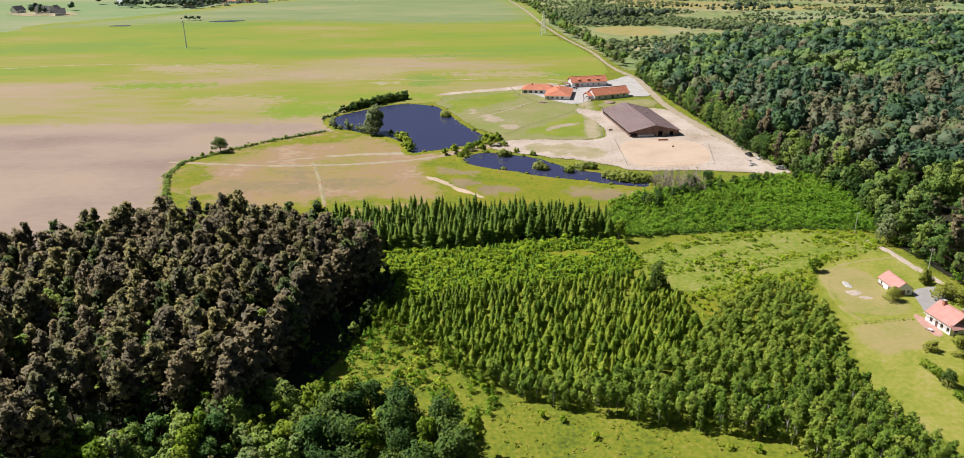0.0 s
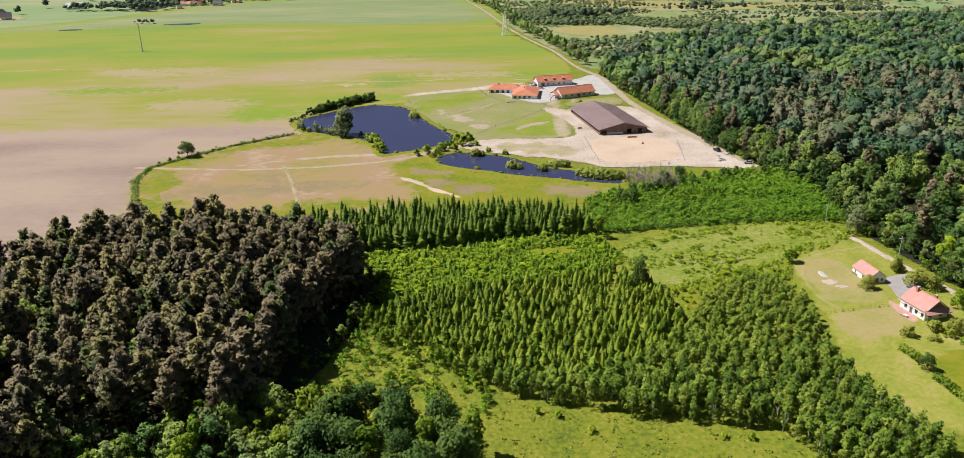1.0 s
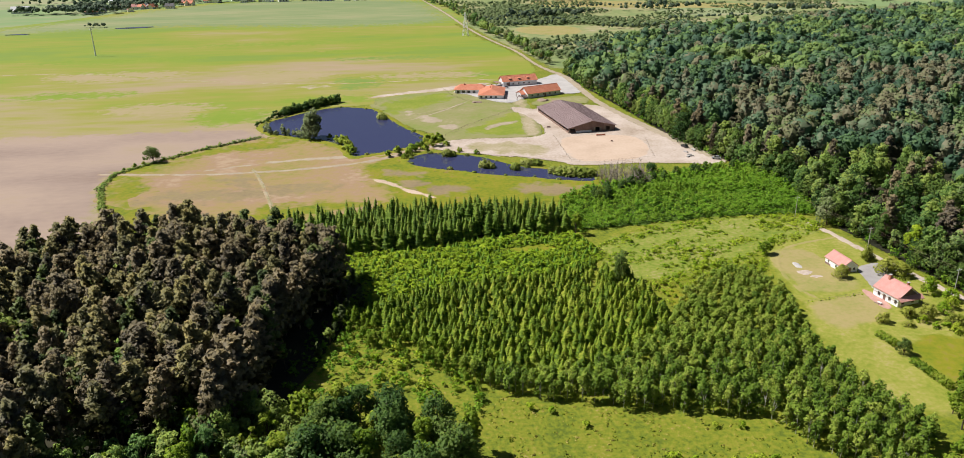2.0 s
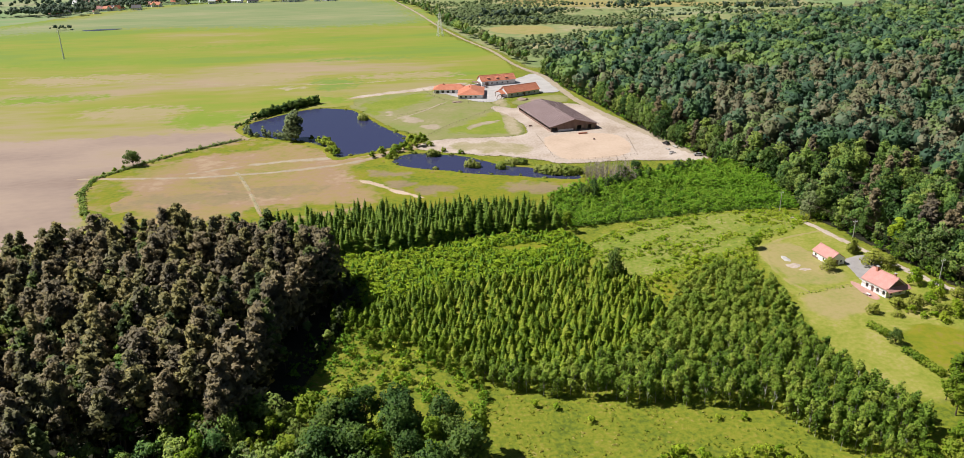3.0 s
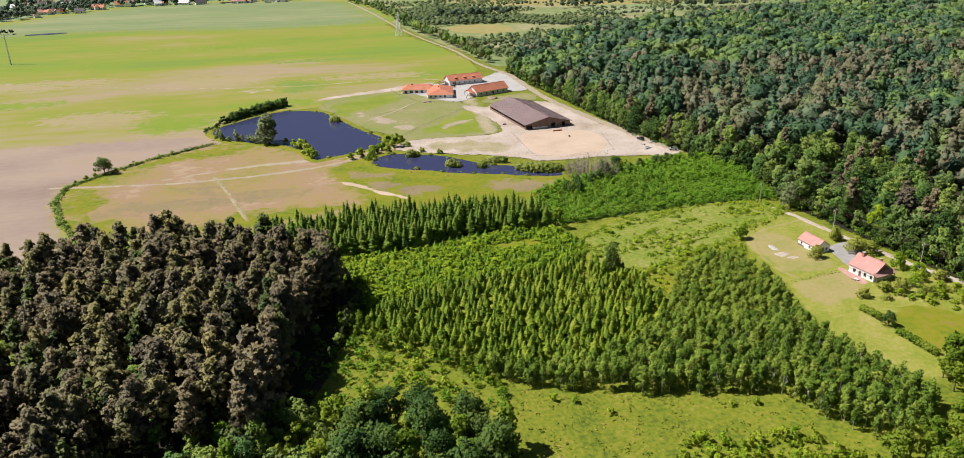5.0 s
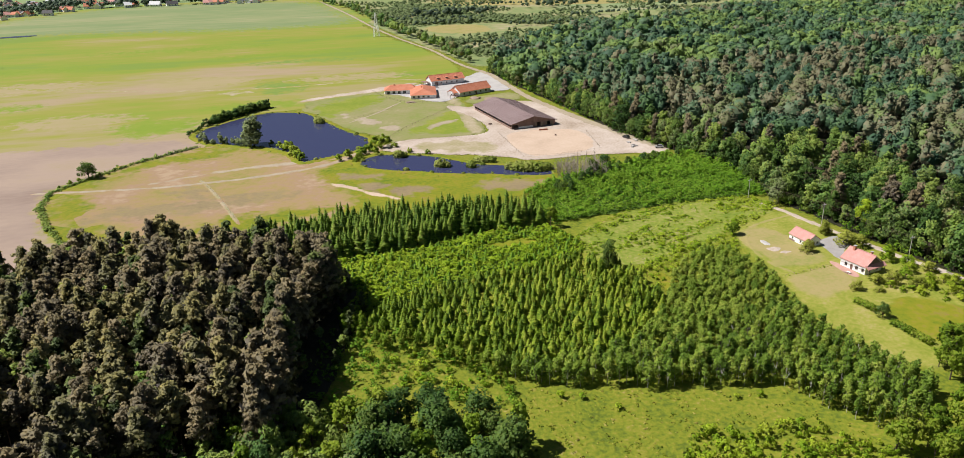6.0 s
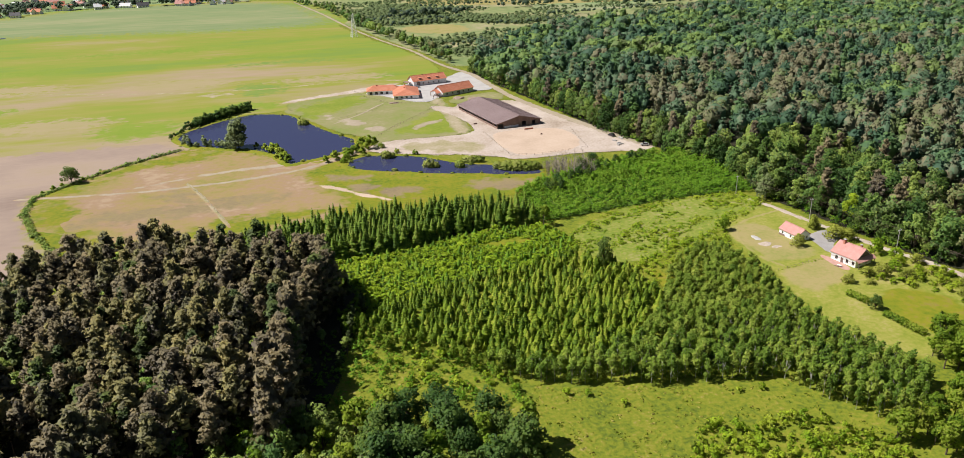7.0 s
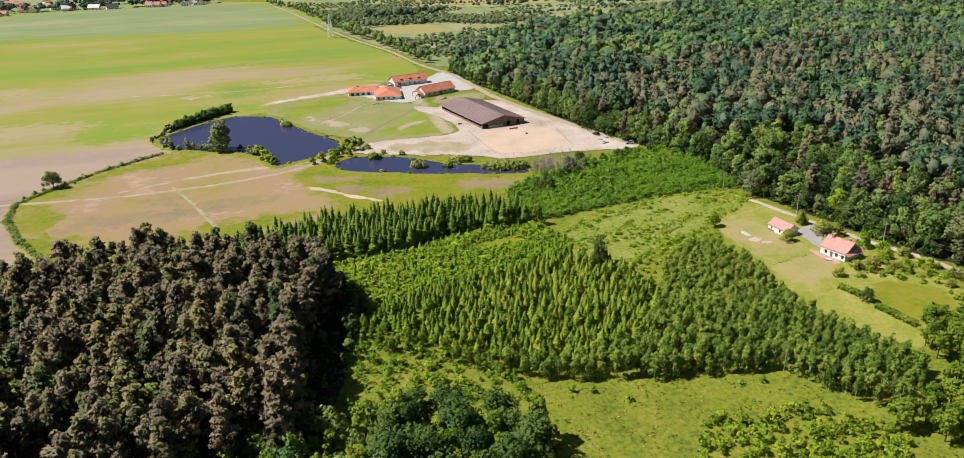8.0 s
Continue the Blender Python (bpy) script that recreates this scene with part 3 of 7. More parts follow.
patch("far_crop", [(-560, 905), (-290, 985), (-150, 945), (-48, 930), (52, 950), (44, 1060), (22, 1240), (-130, 1308), (-320, 1248), (-430, 1010)], M["cropfar"], "far end of the crop field, bluish with painted haze", "field",
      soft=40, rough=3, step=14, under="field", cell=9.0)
patch("soil_field", [(-330, 447), (-250, 449), (-168, 449), (-136, 449), (-100, 445), (-95, 428), (-109, 416), (-122, 404), (-139, 380), (-152, 360), (-150, 336), (-140, 310), (-128, 262),
                     (-160, 225), (-240, 190), (-420, 250)], M["soil"], "bare ploughed field of pale brown soil", "field", soft=8, rough=1.5, step=6, under="field")
patch("verge", [(-92, 427), (-107, 416), (-121, 404), (-138, 380), (-150, 360), (-150, 337), (-140, 308), (-110, 262), (-70, 270), (-30, 296), (60, 300), (72, 318), (40, 330), (-10, 365),
                (-20, 386), (-40, 380), (-48, 402), (-62, 420)], M["yellowgrass"], "bright tufted grass round the paddock", "grass", soft=4, rough=1.5)
patch("paddock", [(-90, 417), (-112, 400), (-130, 377), (-143, 355), (-138, 335), (-124, 312), (-104, 290), (-70, 290), (-38, 300), (-20, 322), (-34, 345), (-36, 362), (-22, 382), (-44, 385), (-51, 400), (-66, 413)],
      M["paddock"], "grazed paddock of worn dry grass", "paddock", soft=10, rough=2.0, under="yellowgrass")
for outline, mt, lab in (([(-134, 386), (-121, 403), (-99, 418), (-74, 422), (-67, 414), (-79, 405), (-108, 395), (-126, 384)], "yellowgrass", "bright grass along the ditch"),
                         ([(-148, 343), (-143, 354), (-132, 350), (-124, 332), (-126, 312), (-143, 322)], "yellowgrass", "bright grass at the paddock's end"),
                         ([(-100, 300), (-60, 316), (-30, 312), (-40, 300), (-80, 290)], "yellowgrass", "greener grass at the paddock's lower side"),
                         ([(-133, 323), (-118, 332), (-99, 335), (-79, 335), (-56, 341), (-44, 330), (-58, 328), (-76, 323), (-98, 322), (-116, 317)], "trodden", "greyish trodden band of the paddock"),
                         ([(-101, 349), (-86, 356), (-80, 340), (-92, 335)], "trodden", "bare trodden patch of the paddock")):
    patch("paddock_patch", outline, M[mt], lab, "grass", soft=9, rough=3, under="paddock")
for outline in ([(-22, 339), (-10, 339), (-8, 329), (-16, 325)], [(-9, 327), (3, 329), (12, 323), (4, 316), (-5, 317)], [(-29, 356), (-16, 353), (-8, 345), (-20, 344)], [(30, 322), (44, 326), (60, 318), (56, 310), (36, 312)]):
    patch("bare_ground", outline, M["trodden"], "brown bare patch in the marshy grass", "bare ground", soft=4, rough=3, under="yellowgrass")
patch("paddock_track", strip([(-157, 361), (-116, 357), (-92, 359), (-70, 362), (-48, 366), (-30, 373), (-16, 383)], [2.4, 1.8, 2.4, 2.6, 3.0, 3.0, 3.4]), M["palesand"],
      "pale worn track across the paddock", "track", soft=1.8, rough=0.4, under="paddock")
patch("paddock_track", strip([(-110, 364), (-83, 376), (-63, 380), (-48, 380.5), (-20, 386), (-7, 391), (4, 398)], [1.6, 2.6, 3.4, 4.4, 4.2, 4.2, 5]), M["palesand"],
      "pale sandy track beside the ponds", "track", soft=2.2, rough=0.5, under="paddock")
patch("paddock_path", strip([(-88, 365), (-79.5, 339), (-70, 302)], 1.5), M["thinsand"], "narrow pale path along the paddock fence", "path", soft=1.2, rough=0.2, under="paddock", cell=0.8)
patch("sand_strip", strip([(-31, 343), (-23, 334), (-15.6, 323.6), (-4, 312)], [2, 3.2, 3, 3.5]), M["sand"], "pale strip of bare sand in the grass", "sand", soft=1.2, rough=0.6, under="yellowgrass")
patch("farm_grass", [(-36, 520), (-12, 534), (12, 540), (27, 528), (38, 512), (56, 492), (58, 466), (62, 425), (58, 403), (20, 408), (2, 402), (2, 418), (-10, 432), (-20, 452), (-26, 470), (-28, 490)],
      M["drygrass"], "dry fenced grazing plots beside the farm", "grass", soft=3, rough=1.5)
patch("lush_grass", [(-30, 494), (-22, 515), (0, 525), (14, 538), (20, 512), (4, 494), (-14, 480), (-22, 470)], M["lush"], "lush green grass by the water", "grass", soft=8, rough=2, under="drygrass")
patch("bush_floor", LOW_BUSH, M["undergrowth"], "green undergrowth among the low bushes", "undergrowth", soft=3, rough=1.5)
patch("thicket_floor", STRIP, M["undergrowth"], "green undergrowth of the thicket", "undergrowth", soft=3, rough=1.5)
patch("lush_grass", [(16, 418), (22, 430), (36, 446), (54, 470), (58, 462), (56, 440), (55, 411), (38, 412)], M["lush"], "tufted green fenced plot", "grass", soft=4, rough=1.5, under="drygrass")
for outline in ([(3, 437), (11, 443), (19, 432), (10, 423)], [(-9, 462), (-1, 468), (8, 449), (1, 443)], [(-16, 480), (-9, 479), (-11, 464)], [(28, 425), (36, 436), (51, 444), (51, 441), (38, 431)]):
    patch("sandy_patch", outline, M["palesand"], "pale sandy ground showing through thin grass", "bare ground", soft=3, rough=1.5, under="drygrass")
patch("dirt_way", strip([(61, 508), (60, 479), (58, 448), (54, 409)], [4, 5, 6, 8]), M["thinsand"], "bare dirt way from the yard to the hall", "track", soft=2.5, rough=0.8, under="drygrass")
patch("footpath", strip([(-11, 455), (8, 474), (19, 490), (27, 500)], 1.3), M["palesand"], "narrow pale footpath between the plots", "path", soft=0.8, rough=0.3, under="drygrass")
patch("field_track", strip([(-420, 640), (-330, 665), (-255, 655), (-215, 630), (-150, 600), (-60, 575), (20, 585), (60, 570)], 2.2), M["thinsand"], "faint pale vehicle track across the crop", "track", soft=1.5, rough=0.8, cell=2.5, under="field")
patch("farm_verge", [(66, 492), (90, 506), (105, 508), (107, 482), (88, 478), (68, 480)], M["drygrass"], "thin dry grass between stable and hall", "grass", soft=3, rough=1.5)
patch("heath_field", [(108, 824), (121, 893), (189, 876), (171, 796)], M["drylawn"], "dry straw-coloured plot on the heath", "field", soft=4, rough=2, step=6, under="heath")
patch("heath_field", [(84, 1015), (98, 1075), (140, 1070), (120, 1010)], M["drylawn"], "dry straw-coloured plot on the heath", "field", soft=4, rough=2, step=6, under="heath")
patch("heath_field", [(300, 960), (360, 1100), (560, 1060), (440, 930)], M["far_field"], "pale green field beyond the heath", "field", soft=6, rough=3, step=8, under="heath")
patch("heath_field", [(560, 1000), (640, 1130), (860, 1080), (760, 980)], M["far_field"], "pale green field beyond the heath", "field", soft=6, rough=3, step=8, under="heath")
patch("far_yard", [(-655, 1070), (-560, 1035), (-540, 1060), (-570, 1100), (-640, 1105)], M["thinsand"], "pale yard round the far farmhouses", "yard", soft=10, rough=4, step=10, cell=5.0)
patch("heath_field", [(165, 1120), (246, 1072), (333, 1042), (488, 1006), (580, 1040), (420, 1095), (200, 1210)], M["drylawn"], "long pale straw-coloured field beyond the heath", "field", soft=8, rough=3, step=8, under="heath", cell=8.0)
patch("farm_track", strip([(-36, 524), (-12, 536), (10, 542), (28, 551), (48, 560)], [5, 8, 9, 10, 7]), M["gravel"], "pale dirt track to the stables", "track", soft=2.5, rough=0.8, under="field")
patch("stable_yard", [(18, 533), (30, 523), (40, 504), (52, 490), (60, 497), (66, 506), (88, 517), (104, 512), (110, 528), (112, 560), (104, 592), (92, 574), (80, 566), (60, 560), (30, 545)], M["paving"],
      "pale paved yard between the stables", "yard", soft=1.2, rough=0.6)
patch("sand_yard", [(-1, 399), (14, 408), (60, 402), (64, 424), (60, 450), (50, 476), (55, 482), (66, 470), (72, 478), (108, 480), (112, 455), (120, 405), (134, 366), (139, 342), (126, 342), (98, 350), (66, 347),
                    (56, 359), (34, 371), (10, 380.5), (0, 387)], M["gravel"], "bare sandy farmyard", "yard", soft=2.5, rough=1.0)
patch("worn_plot", [(20, 398), (40, 396), (58, 386), (56, 366), (34, 377), (14, 386)], M["thinsand"], "worn plot of thin grass on sand", "grass", soft=4, rough=2.5, under="gravel")
patch("riding_ground", [(65, 404), (96, 404), (112, 395), (105, 357), (79.5, 353.5), (64.5, 356.5)], M["sand"], "riding ground of smooth pale sand", "riding ground", soft=1.5, rough=0.4, under="gravel")
patch("road", strip([(134, 352), (124, 401), (116, 441), (109, 489), (109, 527), (109, 575), (99.5, 611), (95, 640), (91.8, 706), (79, 767), (65.5, 858), (56, 968), (49, 1057), (27, 1247)],
                    [7, 6, 5.5, 5, 5, 6, 4, 3.4, 3.4, 3.2, 3.2, 3.2, 3.4, 3.6]), M["palesand"], "pale unpaved road along the wood's edge", "road", soft=1.4, rough=0.5, cell=1.8)
# runs on past the trees: painted shade over grass in the wood's shadow
SHADED_FLOOR_WEST = LEFT_WOOD[:9] + [(-32, 231), (-30, 219), (-35, 206), (-40, 194), (-44, 180), (-49, 166), (-60, 156)] + LEFT_WOOD[-4:]
patch("forest_floor_west", SHADED_FLOOR_WEST, M["shadedfloor"], "needle-covered floor of the pine wood with painted shade beside it", "forest floor", soft=2, rough=1)
patch("forest_floor_east", RIGHT_WOOD, M["shadedfloor"], "dark floor of the mixed wood", "forest floor", soft=2, rough=1, step=6)
patch("forest_floor_middle", BACK_SPRUCE, M["shadedfloor"], "dark floor under the spruce stand", "forest floor", soft=2, rough=1)
for outline in ([(13, 251), (24, 255), (38, 255), (36, 249), (22, 247.5)], [(63, 215), (69, 208), (68, 190), (61, 188), (61, 202)]):
    patch("dry_opening", outline, M["yellowgrass"], "dry grass in an opening of the growth", "meadow", soft=3, rough=1.5)
patch("rough_meadow", ROUGH, M["roughgrass"], "rough meadow with scattered shrubs", "meadow", soft=4, rough=2, under="meadow")
patch("garden_lawn", [(95, 179), (104, 232), (112, 242), (128, 248), (140, 250), (141, 232), (143, 206), (150, 186), (140, 150), (122, 140), (104, 140), (99, 146), (95, 158), (94, 169)], M["lawn"],
      "garden grass round the cottage", "lawn", soft=3, rough=1, under="meadow")
patch("dry_lawn", [(102, 197), (112, 198), (121, 199), (122, 188), (113, 182), (101, 180), (98, 189)], M["drylawn"], "dry yellowed lawn before the cottage", "lawn", soft=3, rough=0.7, under="lawn")
patch("dry_lawn", [(103, 222), (107, 236), (119, 239), (122, 226), (123, 212), (123, 203), (112, 200), (103, 204)], M["drylawn"], "dry grass beside the garage", "lawn", soft=3, rough=0.9, under="lawn")
patch("dry_lawn", [(113, 160), (116, 172), (124, 174), (136, 171), (138, 158), (128, 150), (117, 148)], M["yellowgrass"], "yellowed patch of garden behind the hedge", "lawn", soft=3, rough=1, under="lawn")
patch("garden_track", strip([(139.8, 245.6), (125, 242), (114.4, 238.4), (106.3, 228.3), (102.5, 215.6), (102.6, 204.6), (105, 198)], 1.6), M["drylawn"], "faint wheel track in the grass", "track", soft=0.9, rough=0.4, under="lawn")
patch("lane", strip([(134, 262), (137.5, 248), (138.3, 239), (139.3, 231), (141.2, 221), (143, 210), (146.5, 195), (151, 185), (155, 168)], 3.0), M["gravel"], "pale gravel lane beside the wood", "lane", soft=0.7, rough=0.3)
patch("driveway", [(127.5, 216.5), (130.5, 219), (138, 221), (142.5, 217), (139, 212.5), (132.5, 209), (126.5, 202), (124.5, 203.5), (126.5, 211)], M["drive"], "grey paved drive between cottage and garage", "driveway", soft=0, rough=0.3)
patch("terrace", [(120.0, 201.5), (122.2, 201.8), (124.0, 189.6), (119.6, 188.4)], M["terrace"], "pink paved terrace along the cottage wall", "terrace", soft=0, rough=0.12, step=1.0)
for i, (poly, label) in enumerate(((POND_A, "dark still pond with grassy banks"), (POND_B, "narrow dark pond with reedy islets"))):
    patch("water", poly, M["water"], label, "pond", rough=0.7, step=2.5, height=0.34, soft=0)
patch("water", [(-345, 966), (-328, 976), (-300, 978), (-296, 970), (-320, 962)], M["water"], "distant sliver of water in the field", "pond", rough=0.5, step=8, height=0.4, soft=0)
patch("water", [(-450, 930), (-436, 938), (-418, 936), (-424, 927)], M["water"], "distant puddle in the field", "pond", rough=0.5, step=8, height=0.4, soft=0)


def bank(poly, label):
    """A low grassy bank round a pond."""
    pts = ragged(poly, 3.0, 0.3)
    cx, cy = sum(p[0] for p in pts) / len(pts), sum(p[1] for p in pts) / len(pts)
    n, V, F = len(pts), [], []
    area = sum(pts[i - 1][0] * pts[i][1] - pts[i][0] * pts[i - 1][1] for i in range(n))
    for i in range(n):
        d = (Vector(pts[(i + 1) % n]) - Vector(pts[i - 1])).normalized()
        o = Vector((d.y, -d.x)) * (1 if area > 0 else -1)
        x, y = pts[i]
        z, w = relief(x, y), RNG.uniform(0.8, 1.4)
        for k, h in ((-1.2, 0.12), (0.0 + w * 0.2, 0.40), (0.8 * w, 0.56), (2.2 * w, 0.36), (4.2, 0.02)):
            V.append((x + o.x * k, y + o.y * k, z + h + RNG.normal(0, 0.05)))
    for i in range(n):
        for k in range(4):
            a, b = i * 5 + k, ((i + 1) % n) * 5 + k
            F.append((a, a + 1, b + 1, b))
    me = raw_mesh("bank", V, F, M["yellowgrass"], smooth=True)
    tagged(new("bank", me), label, "bank", kind="structure")


bank(POND_A, "grassy bank of the larger pond")
bank(POND_B, "grassy bank of the narrow pond")


# ---------------- plants ----------------
def leaves(rng, centre, spread, count, size, flat=0.5, droop=0.0, slim=0.42):
    """count leaf sprays in a shell round centre: vertices and their shade."""
    d = rng.normal(size=(count, 3))
    d /= np.linalg.norm(d, axis=1)[:, None]
    p = np.asarray(centre) + d * np.asarray(spread) * (rng.uniform(0.5, 1.0, (count, 1)) ** 0.6)
    n = d * 0.8 + rng.normal(size=(count, 3)) * 0.6 + np.array((0, 0, flat))
    n /= np.linalg.norm(n, axis=1)[:, None]
    u = np.cross(n, rng.normal(size=(count, 3)))
    u /= np.linalg.norm(u, axis=1)[:, None]
    v = np.cross(n, u)
    s = size * rng.uniform(0.6, 1.35, (count, 1))
    u, v = u * s * 0.62, v * s * slim
    bend = n * s * 0.16
    V = np.stack([p - u - bend, p - v * 1.0 + bend, p + u - bend - np.array((0, 0, droop)) * s, p + v + bend], 1)
    return V.reshape(-1, 3), np.repeat(rng.random(count), 4)


def unit(a):
    return a / np.maximum(1e-6, np.linalg.norm(a, axis=-1, keepdims=True))


def crown_mesh(name, chunks, material, lump=0.45, loose=1.1, up=0.25):
    """The crown's sprays as one mesh, each facing partly with its clump and the whole crown, partly its own way."""
    V = np.concatenate([c[0] for c in chunks])
    T = np.concatenate([c[1] for c in chunks])
    mid = np.array((0, 0, V[:, 2].min() * 0.6 + V[:, 2].max() * 0.4))
    span = np.array((np.abs(V[:, :2]).max(), np.abs(V[:, :2]).max(), max(0.5, V[:, 2].max() - mid[2])))
    N = []
    for c in chunks:
        near = unit(c[0] - c[0].mean(0))
        whole = unit((c[0] - mid) / span)
        Q = c[0].reshape(-1, 4, 3)
        leaf = unit(np.cross(Q[:, 2] - Q[:, 0], Q[:, 3] - Q[:, 1]))
        out = (leaf * whole[::4]).sum(1, keepdims=True)
        leaf = np.repeat(leaf * np.where(out < 0, -1, 1), 4, 0)
        N.append(unit(near * lump + whole * (0.95 - lump) + leaf * loose + np.array((0, 0, up))))
    return raw_mesh(name, V, np.arange(len(V)).reshape(-1, 4), material, T, bulge=np.concatenate(N))


def trunk_mesh(name, rng, height, radius, limbs, material, lean=0.02):
    bm = bmesh.new()
    p, k = Vector((0, 0, -0.3)), 4
    line = [p]
    for i in range(k):
        line.append(Vector((rng.normal(0, lean) * height, rng.normal(0, lean) * height, height * (i + 1) / k)))
    for i in range(k):
        bar(bm, line[i], line[i + 1], radius * (1 - 0.22 * i), 6, radius * (1 - 0.22 * (i + 1)))
    for a, b, r in limbs:
        bar(bm, a, b, r, 4, r * 0.4)
    return mesh_of(name, bm, material)


def tufts(rng, spots, radius, per, size, slim=0.3):
    """Small bunches of needles or leaves round many spots (x, y, z): vertices, shade, and the middle of each bunch."""
    c = np.repeat(np.asarray(spots), per, 0)
    n = len(c)
    d = unit(rng.normal(size=(n, 3)))
    p = c + d * np.array((1, 1, 0.7)) * radius * rng.uniform(0.35, 1.0, (n, 1))
    nor = unit(d * 0.7 + rng.normal(size=(n, 3)) * 0.7 + np.array((0, 0, 0.5)))
    u = unit(np.cross(nor, rng.normal(size=(n, 3))))
    v = np.cross(nor, u)
    sz = size * rng.uniform(0.55, 1.35, (n, 1))
    u, v, bend = u * sz * 0.62, v * sz * slim, nor * sz * 0.16
    V = np.stack([p - u - bend, p - v + bend, p + u - bend, p + v + bend], 1)
    return V.reshape(-1, 3), n


def pine_crown(rng, h, r, limbs_n, per, size, base=0.32):
    """An old conifer's ragged crown: crooked limbs that carry many small bunches of needles, with lower tones further
    in.
    """
    spots, inner, limbs = [], [], []
    lumpy = rng.uniform(0.55, 1.3, 7)
    for i in range(limbs_n):
        q = (i + rng.random()) / limbs_n
        z = h * (base + (0.97 - base) * q)
        prof = (1 - q) ** 0.55 * (0.65 + 0.35 * min(1, q / 0.25)) * 1.1
        a = i * 2.4 + rng.uniform(-0.6, 0.6)
        reach = max(0.7, r * prof * lumpy[int(a / (2 * math.pi) * 7) % 7] * rng.uniform(0.6, 1.1))
        rise = rng.uniform(0.05, 0.4)
        side = rng.uniform(-0.25, 0.25)
        for k in range(6):
            f = 0.3 + 0.7 * (k + rng.random()) / 6
            w = reach * 0.2 * (1.3 - f * 0.5)
            ang = a + side * f
            spots.append((math.cos(ang) * reach * f + rng.normal(0, w), math.sin(ang) * reach * f + rng.normal(0, w), z + reach * f * rise + rng.normal(0, 0.3)))
            inner.append(f)
        limbs.append(((0, 0, z - reach * 0.1), (math.cos(a) * reach * 0.85, math.sin(a) * reach * 0.85, z + reach * rise * 0.8), 0.12))
    for k in range(5):
        spots.append((rng.normal(0, 0.35), rng.normal(0, 0.35), h * (0.94 + 0.015 * k)))
        inner.append(1.0)
    V, n = tufts(rng, spots, 0.82, per, size)
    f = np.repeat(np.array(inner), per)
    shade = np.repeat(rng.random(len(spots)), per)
    # tone rises from the trunk outwards, so inner bunches come out darker
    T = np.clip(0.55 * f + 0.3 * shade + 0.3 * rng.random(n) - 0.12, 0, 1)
    return [(V, np.repeat(T, 4))], limbs


def core(rng, centre, spread, around=8, rings=4):
    """The closed inner foliage of a far crown, uneven, behind its loose sprays."""
    tilt, turn = np.linspace(2.3, 0.0, rings + 1), np.linspace(0, 2 * math.pi, around + 1)[:-1]
    G = np.array([[(math.sin(a) * math.cos(b + 0.3 * i), math.sin(a) * math.sin(b + 0.3 * i), math.cos(a)) for b in turn] for i, a in enumerate(tilt)])
    G = G * rng.uniform(0.7, 1.15, (rings + 1, around, 1)) * np.asarray(spread) + np.asarray(centre)
    G[-1] = G[-1].mean(0)
    W = np.roll(G, -1, 1)
    V = np.stack([G[:-1], W[:-1], W[1:], G[1:]], 2).reshape(-1, 3)
    return V, np.repeat(rng.random(len(V) // 4), 4)


def broad_crown(rng, h, r, blobs, per, size, low=0.3, squash=0.8, slim=0.42):
    """A broad-leaved crown: uneven clumps set round a few limbs, with gaps between."""
    chunks, limbs = [], []
    zc, zr = h * (1 + low) / 2, h * (1 - low) / 2
    lumpy = rng.uniform(0.78, 1.12, 6)
    for i in range(blobs):
        d = rng.normal(size=3)
        d /= np.linalg.norm(d)
        drop = 0.9 if low <= 0.1 else 0.45
        d[2] = abs(d[2]) * (1 + drop) - drop
        k = rng.uniform(0.5, 1.0) * lumpy[int((math.atan2(d[1], d[0]) / (2 * math.pi) + 0.5) * 6) % 6]
        c = np.array((d[0] * r * k, d[1] * r * k, zc + d[2] * zr * k))
        b = r * rng.uniform(0.18, 0.46)
        V, T = leaves(rng, c, (b, b, b * squash), max(4, int(per * (b / r / 0.36) ** 1.3)), size, 0.35, 0.0, slim)
        chunks.append((V, np.clip(T * 0.7 + rng.uniform(0, 0.3), 0, 1)))
        if i % 4 == 0:
            z0 = h * max(0.22, low) * rng.uniform(0.8, 1.4)
            if c[2] > z0:
                limbs.append(((0, 0, z0), tuple(c), 0.04 * r))
    return chunks, limbs


